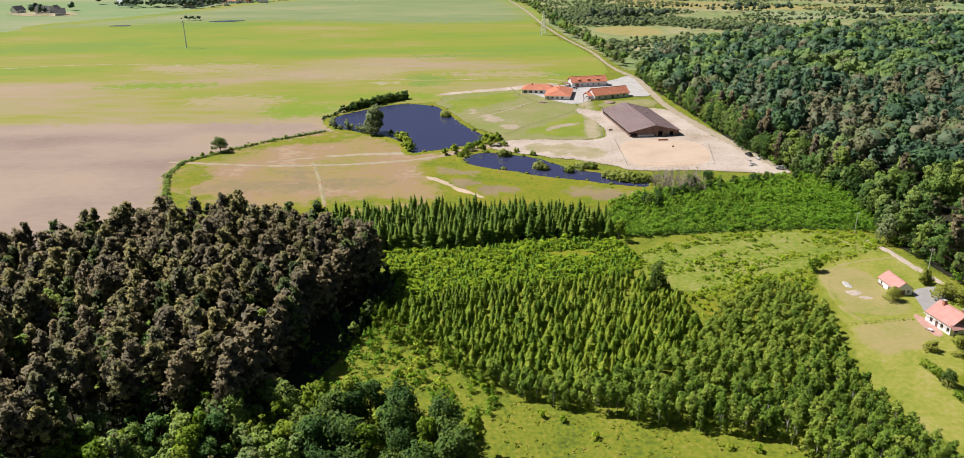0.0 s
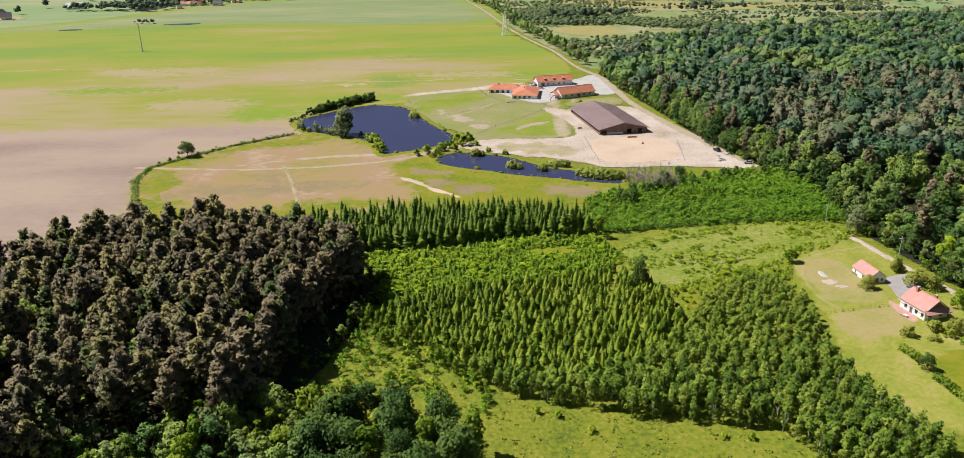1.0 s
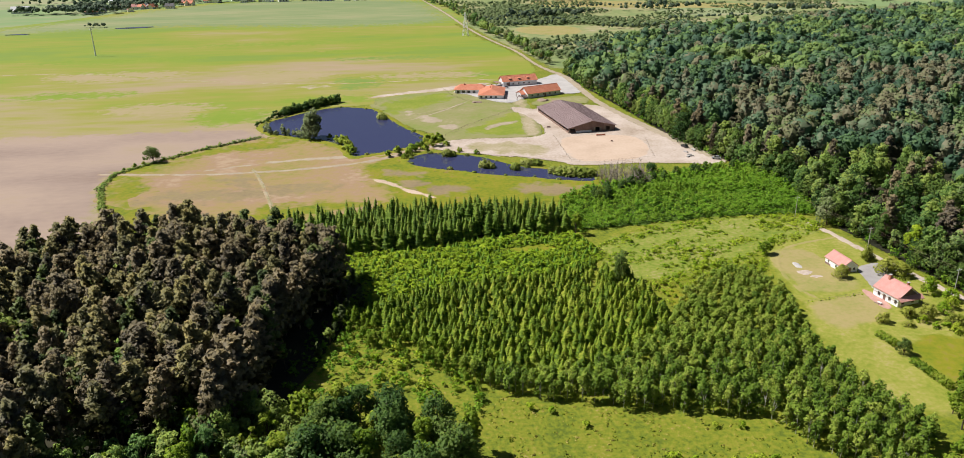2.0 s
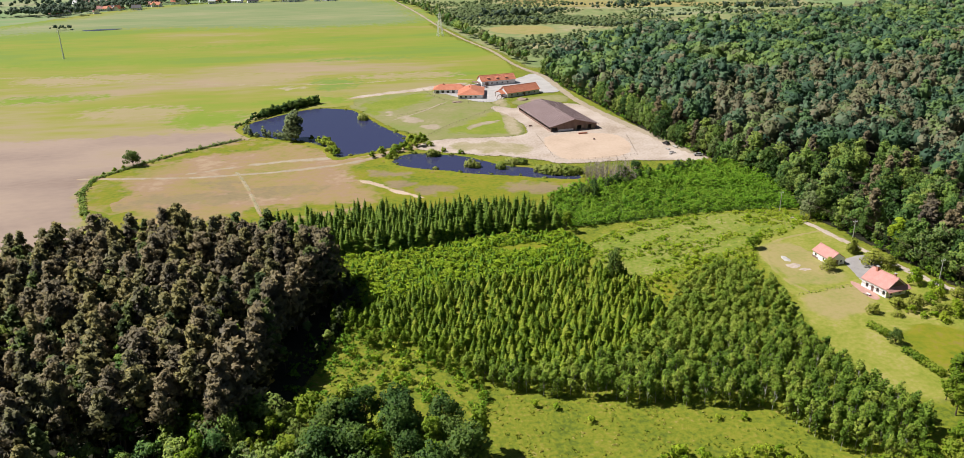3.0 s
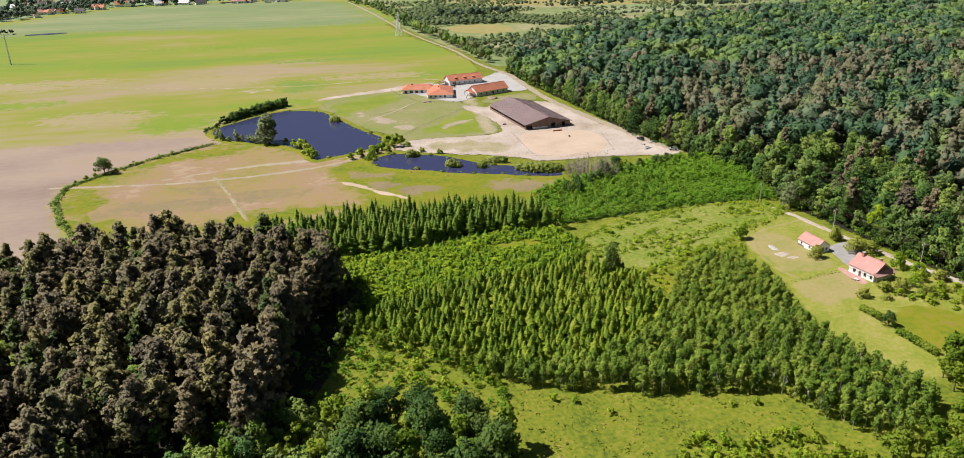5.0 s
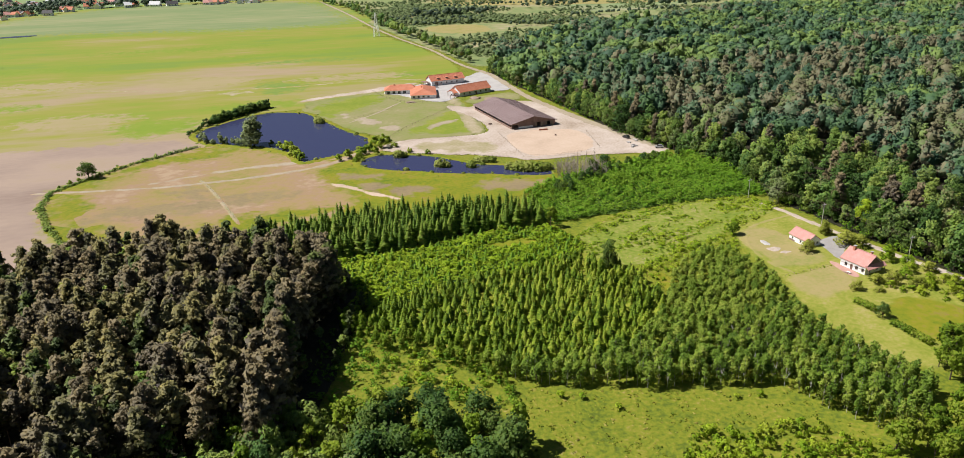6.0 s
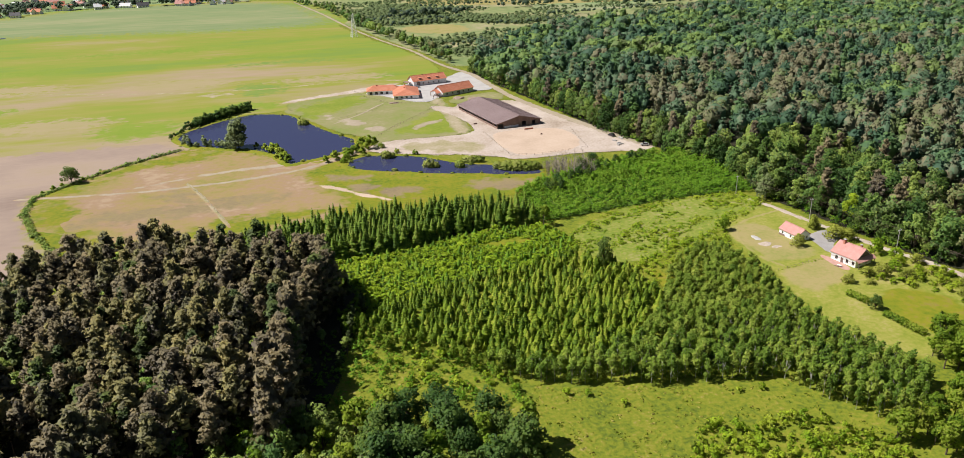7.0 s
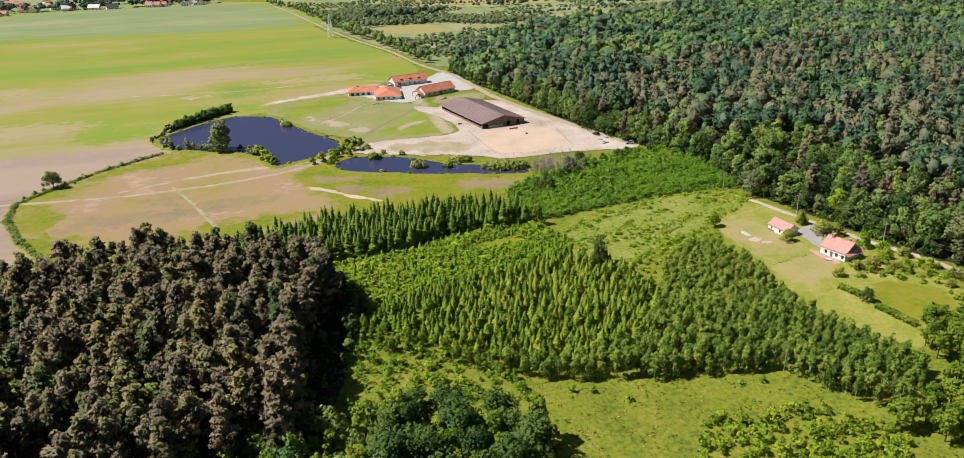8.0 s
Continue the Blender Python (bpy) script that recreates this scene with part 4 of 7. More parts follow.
def spruce_crown(rng, h, r, whorls, arms, material, base=0.04):
    """A spruce: whorls of drooping, feathered arms, shorter towards the tip."""
    V, T = [], []
    for i in range(whorls):
        q = (i + rng.uniform(-0.2, 0.2)) / whorls
        q = min(max(q, 0), 0.985)
        z = h * (base + (1 - base) * q)
        reach = r * (1 - q) ** 0.8 * rng.uniform(0.75, 1.2) + 0.06
        turn = rng.uniform(0, 6.28)
        for k in range(arms):
            a = turn + 2 * math.pi * (k + rng.uniform(-0.3, 0.3)) / arms
            le = reach * rng.uniform(0.75, 1.2)
            c, s = math.cos(a), math.sin(a)
            wd = le * rng.uniform(0.30, 0.45) + 0.05
            dz = le * rng.uniform(0.18, 0.5)
            up = h / whorls * 0.55
            V += [(0.02 * c, 0.02 * s, z + up), (c * le * 0.62 - s * wd, s * le * 0.62 + c * wd, z - dz * 0.7),
                  (c * le, s * le, z - dz * 0.55 + rng.uniform(-0.1, 0.1) * le), (c * le * 0.62 + s * wd, s * le * 0.62 - c * wd, z - dz * 0.7)]
            T += [rng.random()] * 4
    V += [(-0.06, 0, h * 0.93), (0, -0.06, h * 0.95), (0.06, 0, h * 0.93), (0, 0.0, h * 1.04)]
    T += [0.9] * 4
    V = np.array(V)
    Q = V.reshape(-1, 4, 3)
    leaf = unit(np.cross(Q[:, 2] - Q[:, 0], Q[:, 3] - Q[:, 1]))
    leaf = np.repeat(leaf * np.where(leaf[:, 2:] < 0, -1, 1), 4, 0)
    out = unit(V * np.array((1, 1, 0)) + np.array((0, 0, 0.05)))
    return raw_mesh("crown", V, np.arange(len(V)).reshape(-1, 4), material, T, bulge=unit(leaf * 0.6 + out * 0.6 + np.array((0, 0, 0.3))))


class Stand:
    """Several models of one kind of tree; plant() sets the next one down."""

    def __init__(self, name, category, group, labels, models):
        self.name, self.category, self.group, self.labels, self.models = name, category, group, labels, models
        self.made = {}

    def plant(self, x, y, scale=1.0, wide=1.0, rng=RNG, label="", which=None, sink=0.0):
        k = int(rng.integers(len(self.models))) if which is None else which
        m = Matrix.Translation((x, y, relief(x, y) - sink)) @ Matrix.Rotation(rng.uniform(0, 6.28), 4, "Z") @ Matrix.Diagonal((scale * wide, scale * wide, scale, 1))
        if k not in self.made:
            trunk, crown = self.models[k]
            if trunk:
                root = thing(self.name, self.labels[k % len(self.labels)], self.category, group=self.group)
                part("trunk", trunk, parent=root)
                part("crown", crown, parent=root)
            else:
                root = tagged(new(self.name, crown), self.labels[k % len(self.labels)], self.category, self.group)
            self.made[k] = root
            root.matrix_basis = m
        else:
            src = self.made[k]
            keep = src.scale.copy()
            src.scale = (1, 1, 1)
            root = copy_thing(src, m)
            src.scale = keep
        if label:
            root["label"] = label
        return root


r1 = np.random.default_rng(11)


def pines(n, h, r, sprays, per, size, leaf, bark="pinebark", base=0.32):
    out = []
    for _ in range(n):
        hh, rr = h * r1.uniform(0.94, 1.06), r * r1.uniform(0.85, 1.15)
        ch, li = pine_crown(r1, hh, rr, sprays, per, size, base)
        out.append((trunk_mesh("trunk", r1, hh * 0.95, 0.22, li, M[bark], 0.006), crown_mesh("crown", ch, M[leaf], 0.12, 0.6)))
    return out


def broads(n, h, r, blobs, per, size, leaf, bark="bark", low=0.3, trunk=0.25, squash=0.8, up=0.25, loose=1.1):
    out = []
    for _ in range(n):
        hh, rr = h * r1.uniform(0.92, 1.08), r * r1.uniform(0.85, 1.15)
        ch, li = broad_crown(r1, hh, rr, blobs, per, size, low, squash)
        out.append((trunk_mesh("trunk", r1, hh * 0.8, trunk, li, M[bark], 0.012), crown_mesh("crown", ch, M[leaf], 0.45, loose, up)))
    return out


def spruces(n, h, r, whorls, arms, leaf):
    return [(trunk_mesh("trunk", r1, h * 0.9, 0.05 + h * 0.008, [], M["bark"], 0.001), spruce_crown(r1, h * r1.uniform(0.92, 1.08), r * r1.uniform(0.9, 1.1), whorls, arms, M[leaf])) for _ in range(n)]


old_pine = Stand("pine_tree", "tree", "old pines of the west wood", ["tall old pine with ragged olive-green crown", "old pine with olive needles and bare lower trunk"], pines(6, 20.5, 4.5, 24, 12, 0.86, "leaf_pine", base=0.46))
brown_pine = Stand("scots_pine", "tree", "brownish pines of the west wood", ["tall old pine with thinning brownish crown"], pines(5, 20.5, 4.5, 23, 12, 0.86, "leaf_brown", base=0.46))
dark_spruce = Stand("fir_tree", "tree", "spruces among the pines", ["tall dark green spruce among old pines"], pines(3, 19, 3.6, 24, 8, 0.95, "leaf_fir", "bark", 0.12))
wood_broad = Stand("broadleaf_tree", "tree", "broad-leaved trees in the west wood", ["fresh green broad-leaved tree standing among pines"], broads(3, 15, 3.2, 26, 34, 0.75, "leaf_wood", low=0.25))
clump_dark = Stand("oak_tree", "tree", "dark clump of trees by the meadow", ["dense dark green oak at the meadow's edge"], broads(4, 12.5, 4.6, 44, 46, 0.62, "leaf_dark", low=0.1))
clump_green = Stand("alder_tree", "tree", "green trees by the meadow", ["mid-green alder with loose rounded crown"], broads(5, 11, 3.3, 27, 30, 0.68, "leaf_green", low=0.15))
front_tree = Stand("ash_tree", "tree", "mixed trees before the west wood", ["mid-green leafy tree before the dark pine wood"], broads(5, 11, 3.2, 30, 34, 0.6, "leaf_wood", low=0.1))
tall_spruce = Stand("spruce_tree", "tree", "dense stand of spruces", ["tall slim spruce in a dense dark stand"], spruces(6, 10.2, 2.3, 18, 9, "leaf_spruce_dark"))
young_spruce = Stand("young_spruce", "tree", "planted young spruces", ["young planted spruce, fresh green and conical", "young spruce with dense pointed crown"], spruces(7, 5.4, 1.75, 12, 9, "leaf_spruce"))
birch = Stand("birch_tree", "tree", "belt of young birches and alders", ["slender young birch with pale trunk and green crown"], broads(6, 8.4, 1.45, 28, 26, 0.38, "leaf_birch", "birchbark", 0.03, 0.08, 1.5))
shrub = Stand("shrub", "shrub", "low green shrubs", ["low fresh green shrub with uneven leafy crown"], [(None, m[1]) for m in broads(4, 2.4, 1.6, 12, 18, 0.4, "leaf_lime", "bark", 0.05, 0.05, 0.6, 0.8)])
edge_broad = Stand("broadleaf_tree", "tree", "trees at the edge of the east wood", ["large broad-leaved tree with full green crown at the wood's edge"], broads(6, 16, 4.1, 40, 38, 0.72, "leaf_wood", low=0.02))
edge_dark = Stand("beech_tree", "tree", "dark trees at the edge of the east wood", ["large dark green broad-leaved tree beside the lane"], broads(3, 16, 4.5, 42, 40, 0.72, "leaf_dark", low=0.02))
edge_pine = Stand("grey_pine", "tree", "low-crowned pines at the woods' edges", ["pine with greyish-brown crown at the wood's edge"], pines(4, 18, 3.5, 24, 8, 1.05, "leaf_brown", base=0.15))

# the west wood: tall to its sunny heart, with crowns down to the ground along its eastern edge and open shade beyond
rw = np.random.default_rng(21)


def wood_edge(y):
    return np.interp(y, (150, 166, 180, 196, 206, 218, 232, 241, 250), (-60, -58, -54.5, -51.5, -46.5, -39.5, -40, -48, -65))


for x, y in scatter(LEFT_WOOD, 5.2, 0.45, rw):
    u, s, gap = rw.random(), rw.uniform(0.85, 1.15), wood_edge(y) - x
    if ((x + 107) / 9) ** 2 + ((y - 156) / 8) ** 2 < 1:
        continue
    if gap < 0:
        if rw.random() < 0.12:
            (dark_spruce if u < 0.5 else wood_broad).plant(x, y, rw.uniform(0.25, 0.5), 1.1, rw)
        continue
    if gap < 8:
        (edge_pine if u < 0.75 else dark_spruce).plant(x, y, s * 1.05, 1.15, rw)
    elif u < 0.36:
        brown_pine.plant(x, y, s, rw.uniform(0.85, 1.15), rw)
    elif u < 0.76:
        old_pine.plant(x, y, s, rw.uniform(0.8, 1.15), rw)
    elif u < 0.91:
        dark_spruce.plant(x, y, s * 0.95, 1.0, rw)
    else:
        wood_broad.plant(x, y, s, 1.0, rw)
# a closed row of low-crowned pines on the shaded side
for y in np.arange(152, 240, 3.4):
    edge_pine.plant(wood_edge(y) - 1.5 + rw.normal(0, 1.2), y, rw.uniform(0.95, 1.18), 1.1, rw)
for x, y in [(-33, 214), (-38, 203), (-39, 196), (-33, 226), (-43, 185), (-36, 207)]:
    dark_spruce.plant(x + rw.normal(0, 1), y + rw.normal(0, 1), rw.uniform(0.25, 0.42), 1.2, rw)
for x, y, s in ((-97, 167, 0.95), (-91, 146, 0.8), (-80, 150, 0.85), (-84, 154, 0.7), (-64, 163, 0.8), (-51, 181, 0.55), (-46, 197, 0.5), (-40, 191, 0.45), (-83, 211, 1.1), (-70, 190, 1.1), (-72, 158, 0.85), (-60, 160, 0.7), (-88, 158, 0.6), (-94, 158, 0.8), (-76, 156, 0.6), (-68, 157, 0.75)):
    wood_broad.plant(x, y, s, 1.0, rw)
for x, y in scatter([(-88, 147), (-62, 149), (-60, 160), (-70, 168), (-88, 160)], 5.6, 0.4, rw, keep=0.75):
    (brown_pine if rw.random() < 0.6 else old_pine).plant(x, y, rw.uniform(0.75, 0.98), 1.0, rw)
# trees that stand before the west wood
for x, y in scatter([(-100, 126), (-88, 146), (-72, 155), (-56, 160), (-44, 159), (-40, 146), (-44, 130), (-70, 122)], 4.7, 0.35, rw):
    (clump_green if rw.random() < 0.25 else front_tree).plant(x, y, rw.uniform(0.6, 1.2), rw.uniform(0.85, 1.1), rw)
for x, y in scatter([(-42, 152), (-32, 162), (-22, 161), (-14, 152), (-6, 146), (-7, 134), (-24, 126), (-42, 132)], 6.2, 0.3, rw):
    (clump_green if rw.random() < 0.22 else clump_dark).plant(x, y, rw.uniform(0.75, 1.1), 1.0, rw)

# the spruce stand, in rows
for x, y in scatter(BACK_SPRUCE, 2.75, 0.36, rw, turn=0.1):
    tall_spruce.plant(x, y, rw.uniform(0.62, 1.08), rw.uniform(1.0, 1.4), rw)


def mesh_arrays(me):
    V = np.empty(len(me.vertices) * 3, np.float32)
    me.vertices.foreach_get("co", V)
    T = np.empty(len(me.vertices), np.float32)
    me.attributes["tone"].data.foreach_get("value", T)
    N = np.empty(len(me.vertices) * 3, np.float32)
    me.attributes["bulge"].data.foreach_get("vector", N)
    return V.reshape(-1, 3), T, N.reshape(-1, 3)


def mass(name, crowns, spots, material, label, category, rng):
    """Many crowns joined into one mesh: spots of (x, y, scale, wide)."""
    src = [mesh_arrays(c) for c in crowns]
    VV, TT, HH, NN = [], [], [], []
    for x, y, s, wd in spots:
        V, T, N = src[int(rng.integers(len(src)))]
        a = rng.uniform(0, 6.28)
        c, n = math.cos(a), math.sin(a)
        VV.append(np.stack([(V[:, 0] * c - V[:, 1] * n) * s * wd + x, (V[:, 0] * n + V[:, 1] * c) * s * wd + y, V[:, 2] * s + relief(x, y)], 1))
        TT.append(T)
        NN.append(np.stack([N[:, 0] * c - N[:, 1] * n, N[:, 0] * n + N[:, 1] * c, N[:, 2]], 1))
        cluster = 0.5 + 0.9 * noise.noise(Vector((x * 0.018, y * 0.018, 11.0)))
        HH.append(np.full(len(T), min(0.999, max(0.0, 0.55 * cluster + 0.45 * rng.random()))))
    V = np.concatenate(VV)
    ob = new(name, raw_mesh(name, V, np.arange(len(V)).reshape(-1, 4), material, np.concatenate(TT), np.concatenate(HH), bulge=np.concatenate(NN)))
    return tagged(ob, label, category, kind="stuff")


# young spruces: the nearer rows singly, the rest joined
rs = np.random.default_rng(31)
spots = sorted(scatter(YOUNG_SPRUCE, 2.35, 0.38, rs, turn=0.5), key=lambda p: p[1])
gone = [p for p in spots if rs.random() > 0.06]
for x, y in gone[:270]:
    young_spruce.plant(x, y, rs.uniform(0.5, 1.2), rs.uniform(0.9, 1.3), rs)
mass("young_spruce_plantation", [m[1] for m in young_spruce.models], [(x, y, rs.uniform(0.5, 1.15) * (0.78 if y > 214 else 1), rs.uniform(0.9, 1.3)) for x, y in gone[270:]], M["leaf_spruce"],
     "dense rows of young green spruces", "plantation", rs)

# birches and alders along the meadow
rb = np.random.default_rng(41)
belt = []
for x, y in sorted(scatter(BELT, 2.8, 0.42, rb), key=lambda p: p[1]):
    far = min(1.0, max(0.0, (y - 150) / 60))
    belt.append((x, y, rb.uniform(0.7, 1.1) * (1 - 0.42 * far), rb.uniform(0.95, 1.25) * (1 + 0.4 * far)))
for x, y, s, wd in belt[:290]:
    birch.plant(x, y, s, wd, rb)
mass("alder_belt", [m[1] for m in birch.models], belt[290:], M["leaf_birch"], "dense belt of young alders and birches", "thicket", rb)
mass("young_birches", [m[1] for m in birch.models],
     [(x, y, rb.uniform(0.35, 0.72), 1.2) for x, y in scatter([(-42, 214), (-32, 208), (-14, 188), (4, 172), (0, 166), (-14, 178), (-34, 194), (-40, 200)], 2.6, 0.45, rb, keep=0.8)]
     + [(x, y, rb.uniform(0.45, 0.75), 1.1) for x, y in scatter(YOUNG_SPRUCE, 5.5, 0.48, rb, keep=0.6)], M["leaf_green"], "young birches scattered among planted spruces", "saplings", rb)
LOW_RIGHT = [(96, 122), (104, 134), (108, 146), (118, 150), (126, 146), (150, 150), (160, 130), (130, 100), (86, 100), (72, 118), (88, 120)]
for x, y in scatter(LOW_RIGHT, 4.2, 0.4, rb):
    clump_green.plant(x, y, rb.uniform(0.55, 0.95), 1.0, rb)

# low bushes between the plantations, and the young thicket behind
small = broads(5, 1.9, 1.3, 6, 11, 0.42, "leaf_lime", "bark", 0.02, 0.04, 0.8, 0.9)
def dry_opening(x, y):
    """Where the undergrowth stands open over dry grass."""
    return max(math.exp(-((x - 26) / 12) ** 2 - ((y - 251.5) / 3.2) ** 2), math.exp(-((x - 65) / 4.5) ** 2 - ((y - 201) / 11) ** 2), math.exp(-((x + 6) / 9) ** 2 - ((y - 163) / 6) ** 2))


mass("low_bushes", [m[1] for m in small], [(x, y, rb.uniform(0.4, 0.95) * (1.6 if rb.random() < 0.06 else 1), 1.9) for x, y in scatter(LOW_BUSH, 1.5, 0.49, rb, keep=0.92) if dry_opening(x, y) < rb.uniform(0.2, 0.7)],
     M["leaf_lime"], "low dense fresh green bushes", "bushes", rb)
mass("low_spruces", [m[1] for m in young_spruce.models], [(x, y, rb.uniform(0.3, 0.55), 1.3) for x, y in scatter(LOW_BUSH, 2.6, 0.45, rb, keep=0.7) if dry_opening(x, y) < 0.4],
     M["leaf_fresh"], "knee-high young spruces among fresh green bushes", "plantation", rb)
thick = broads(5, 4.0, 1.5, 9, 10, 0.45, "leaf_lime", "bark", 0.05, 0.05, 0.9, 0.8)
mass("young_thicket", [m[1] for m in thick], [(x, y, rb.uniform(0.4, 1.1) * (1.0 if y < 300 else 1.25), 1.4) for x, y in scatter(STRIP, 2.0, 0.42, rb, turn=0.3)], M["leaf_fresh"], "dense thicket of young green trees", "thicket", rb)
def shrubby(x, y):
    """How thickly the rough meadow is grown over: in loose bands that run along the old rows."""
    a = x * 0.94 + y * 0.34
    b = -x * 0.34 + y * 0.94
    return noise.noise(Vector((a * 0.05, b * 0.13, 2.0))) + 0.5 * noise.noise(Vector((a * 0.14, b * 0.3, 7.0))) + 0.35 * max(0.0, (x - 108) / 25)


for x, y in scatter(ROUGH, 4.6, 0.48, rb, keep=0.9):
    if shrubby(x, y) + rb.uniform(-0.2, 0.2) > 0.1:
        shrub.plant(x, y, rb.uniform(0.3, 0.75), rb.uniform(1.2, 2.0), rb)
mass("meadow_shrubs", [m[1] for m in small], [(x, y, rb.uniform(0.2, 0.6), 2.0) for x, y in scatter(ROUGH, 1.4, 0.48, rb) if shrubby(x, y) + rb.uniform(-0.3, 0.3) > 0.02],
     M["leaf_lime"], "low mottled shrubs on the rough meadow", "shrubs", rb)
mass("clearing_shrubs", [m[1] for m in small], [(x, y, rb.uniform(0.3, 0.9), 1.2) for x, y in scatter([(56, 196), (62, 206), (78, 221), (98, 218), (106, 234), (96, 236), (66, 221), (54, 220), (50, 232), (58, 218)], 1.7, 0.48, rb, keep=0.75) if dry_opening(x, y) < rb.uniform(0.2, 0.6)],
     M["leaf_lime"], "low shrubs in the clearing", "shrubs", rb)
mass("edge_shrubs", [m[1] for m in thick], [(x + rb.normal(0, 1.2), y + rb.normal(0, 1.2), rb.uniform(0.45, 1.0), 1.1) for (ax, ay), (bx, by) in zip(RIGHT_WOOD[:11], RIGHT_WOOD[1:12]) for q in np.arange(0, 1, 2.0 / max(2.0, math.hypot(bx - ax, by - ay)))
                                              for x, y in ((ax + (bx - ax) * q + 1.0, ay + (by - ay) * q),) if rb.random() < 0.75], M["leaf_fresh"], "bright leafy shrubs along the wood's edge", "shrubs", rb)
for x, y in scatter([(20, 116), (34, 136), (44, 134), (58, 133), (70, 124), (78, 116), (60, 100), (30, 104)], 2.6, 0.49, rb, keep=0.85):
    shrub.plant(x, y, rb.uniform(0.5, 1.5), rb.uniform(0.7, 1.0), rb)
for x, y in scatter([(-36, 190), (-16, 186), (-4, 172), (2, 164), (-14, 166), (-30, 172)], 3.0, 0.48, rb, keep=0.45):
    shrub.plant(x, y, rb.uniform(0.4, 1.3), 1.0, rb)
for x, y in scatter([(58, 200), (70, 212), (84, 222), (98, 218), (104, 232), (86, 234), (62, 222), (54, 212)], 3.2, 0.48, rb, keep=0.5):
    shrub.plant(x, y, rb.uniform(0.4, 0.9), 1.0, rb)
for x, y, s in ((52, 146, 0.7), (22, 150, 0.8), (10, 158, 0.9), (58, 145, 0.8), (15, 156, 0.8), (-2, 163, 1.0)):
    shrub.plant(x, y, s, 1.0, rb)

GROWTH = [(-47, 206), (-33, 203), (-14, 187), (2, 168), (-4, 156), (-20, 164), (-34, 162), (-52, 164), (-50, 184), (-46, 196)]
mass("edge_growth", [m[1] for m in thick + small], [(x, y, rb.uniform(0.25, 0.95), 1.25) for x, y in scatter(GROWTH, 2.0, 0.49, rb, keep=0.55)], M["leaf_fresh"], "leafy young growth along the wood's edge", "shrubs", rb)

# the east wood: its near edge tree by tree, the rest joined
re = np.random.default_rng(51)
near_edge, rest = [], []
for x, y in scatter(RIGHT_WOOD, 8.6, 0.48, re):
    (near_edge if (y < 320 and x < 205) or (y < 470 and x < 137 + (470 - y) * 0.12) else rest).append((x, y))
for x, y in near_edge:
    u = re.random()
    s = re.uniform(0.78, 1.12)
    (edge_pine if u < 0.26 else edge_dark if u < 0.42 else edge_broad).plant(x, y, s, re.uniform(0.9, 1.1), re)
for (ax, ay), (bx, by) in zip(RIGHT_WOOD[:11], RIGHT_WOOD[1:12]):
    n = int(math.hypot(bx - ax, by - ay) / 4.6)
    for k in range(n):
        if ay > 590:
            break
        x, y = ax + (bx - ax) * k / n + 1.8 + re.uniform(-0.5, 1.5), ay + (by - ay) * k / n
        (edge_dark if re.random() < 0.3 else edge_broad).plant(x, y, re.uniform(0.45, 0.95), re.uniform(0.9, 1.15), re)
def wood_crown(h, r, blobs, per, size, low, lump, leaf="leaf_mix", fill=0.72, up=0.25):
    """A crown of the joined woods: clumps of sprays round a closed core."""
    chunks = broad_crown(r1, h, r, blobs, per, size, low, 0.8, 0.55)[0]
    chunks.append(core(r1, (0, 0, h * (1 + low) / 2), (r * fill, r * fill, h * (1 - low) / 2 * (fill + 0.05))))
    return crown_mesh("crown", chunks, M[leaf], lump, 0.5, up)


mid_models = [wood_crown(16, r1.uniform(4.3, 5.4), 24, 13, 1.0, 0.2, 0.35) for _ in range(6)] + [crown_mesh("crown", pine_crown(r1, 18, 3.7, 13, 5, 1.2, 0.35)[0] + [core(r1, (0, 0, 12), (2.0, 2.0, 4.6))], M["leaf_mix"], 0.12, 0.5) for _ in range(3)]
far_models = [wood_crown(16, r1.uniform(4.6, 5.8), 13, 7, 1.55, 0.3, 0.3) for _ in range(5)] + [wood_crown(18, 3.8, 11, 7, 1.5, 0.2, 0.3) for _ in range(3)]
mid = [p for p in rest if p[1] < 520]
far = [p for p in rest if p[1] >= 520]
mass("east_wood", mid_models, [(x, y, re.uniform(0.68, 1.2), re.uniform(0.95, 1.35)) for x, y in mid], M["leaf_mix"], "dense mixed wood of green and brownish crowns", "wood", re)
mass("distant_wood", far_models, [(x, y, re.uniform(0.68, 1.18), re.uniform(1.0, 1.4)) for x, y in far if re.random() < 0.9], M["leaf_mix"], "distant mixed wood reaching over the rise", "wood", re)

# the roadside trees, heath scrub and far woods
row = []
for y in np.arange(632, 1240, 5.0):
    x = np.interp(y, (630, 747, 846, 948, 1101, 1261), (97, 88, 72, 64, 53, 14)) + re.uniform(3, 11)
    if noise.noise(Vector((y * 0.03, 4.0, 0.0))) > -0.35:
        row.append((x, y, re.uniform(0.3, 0.85) * (0.75 if y > 1000 else 1), re.uniform(0.9, 1.3)))
        if re.random() < 0.5:
            row.append((x + re.uniform(2, 7), y + 2, re.uniform(0.3, 0.7), re.uniform(1.0, 1.4)))
mass("roadside_trees", mid_models, row, M["leaf_wood"], "row of uneven trees along the far road", "trees", re)
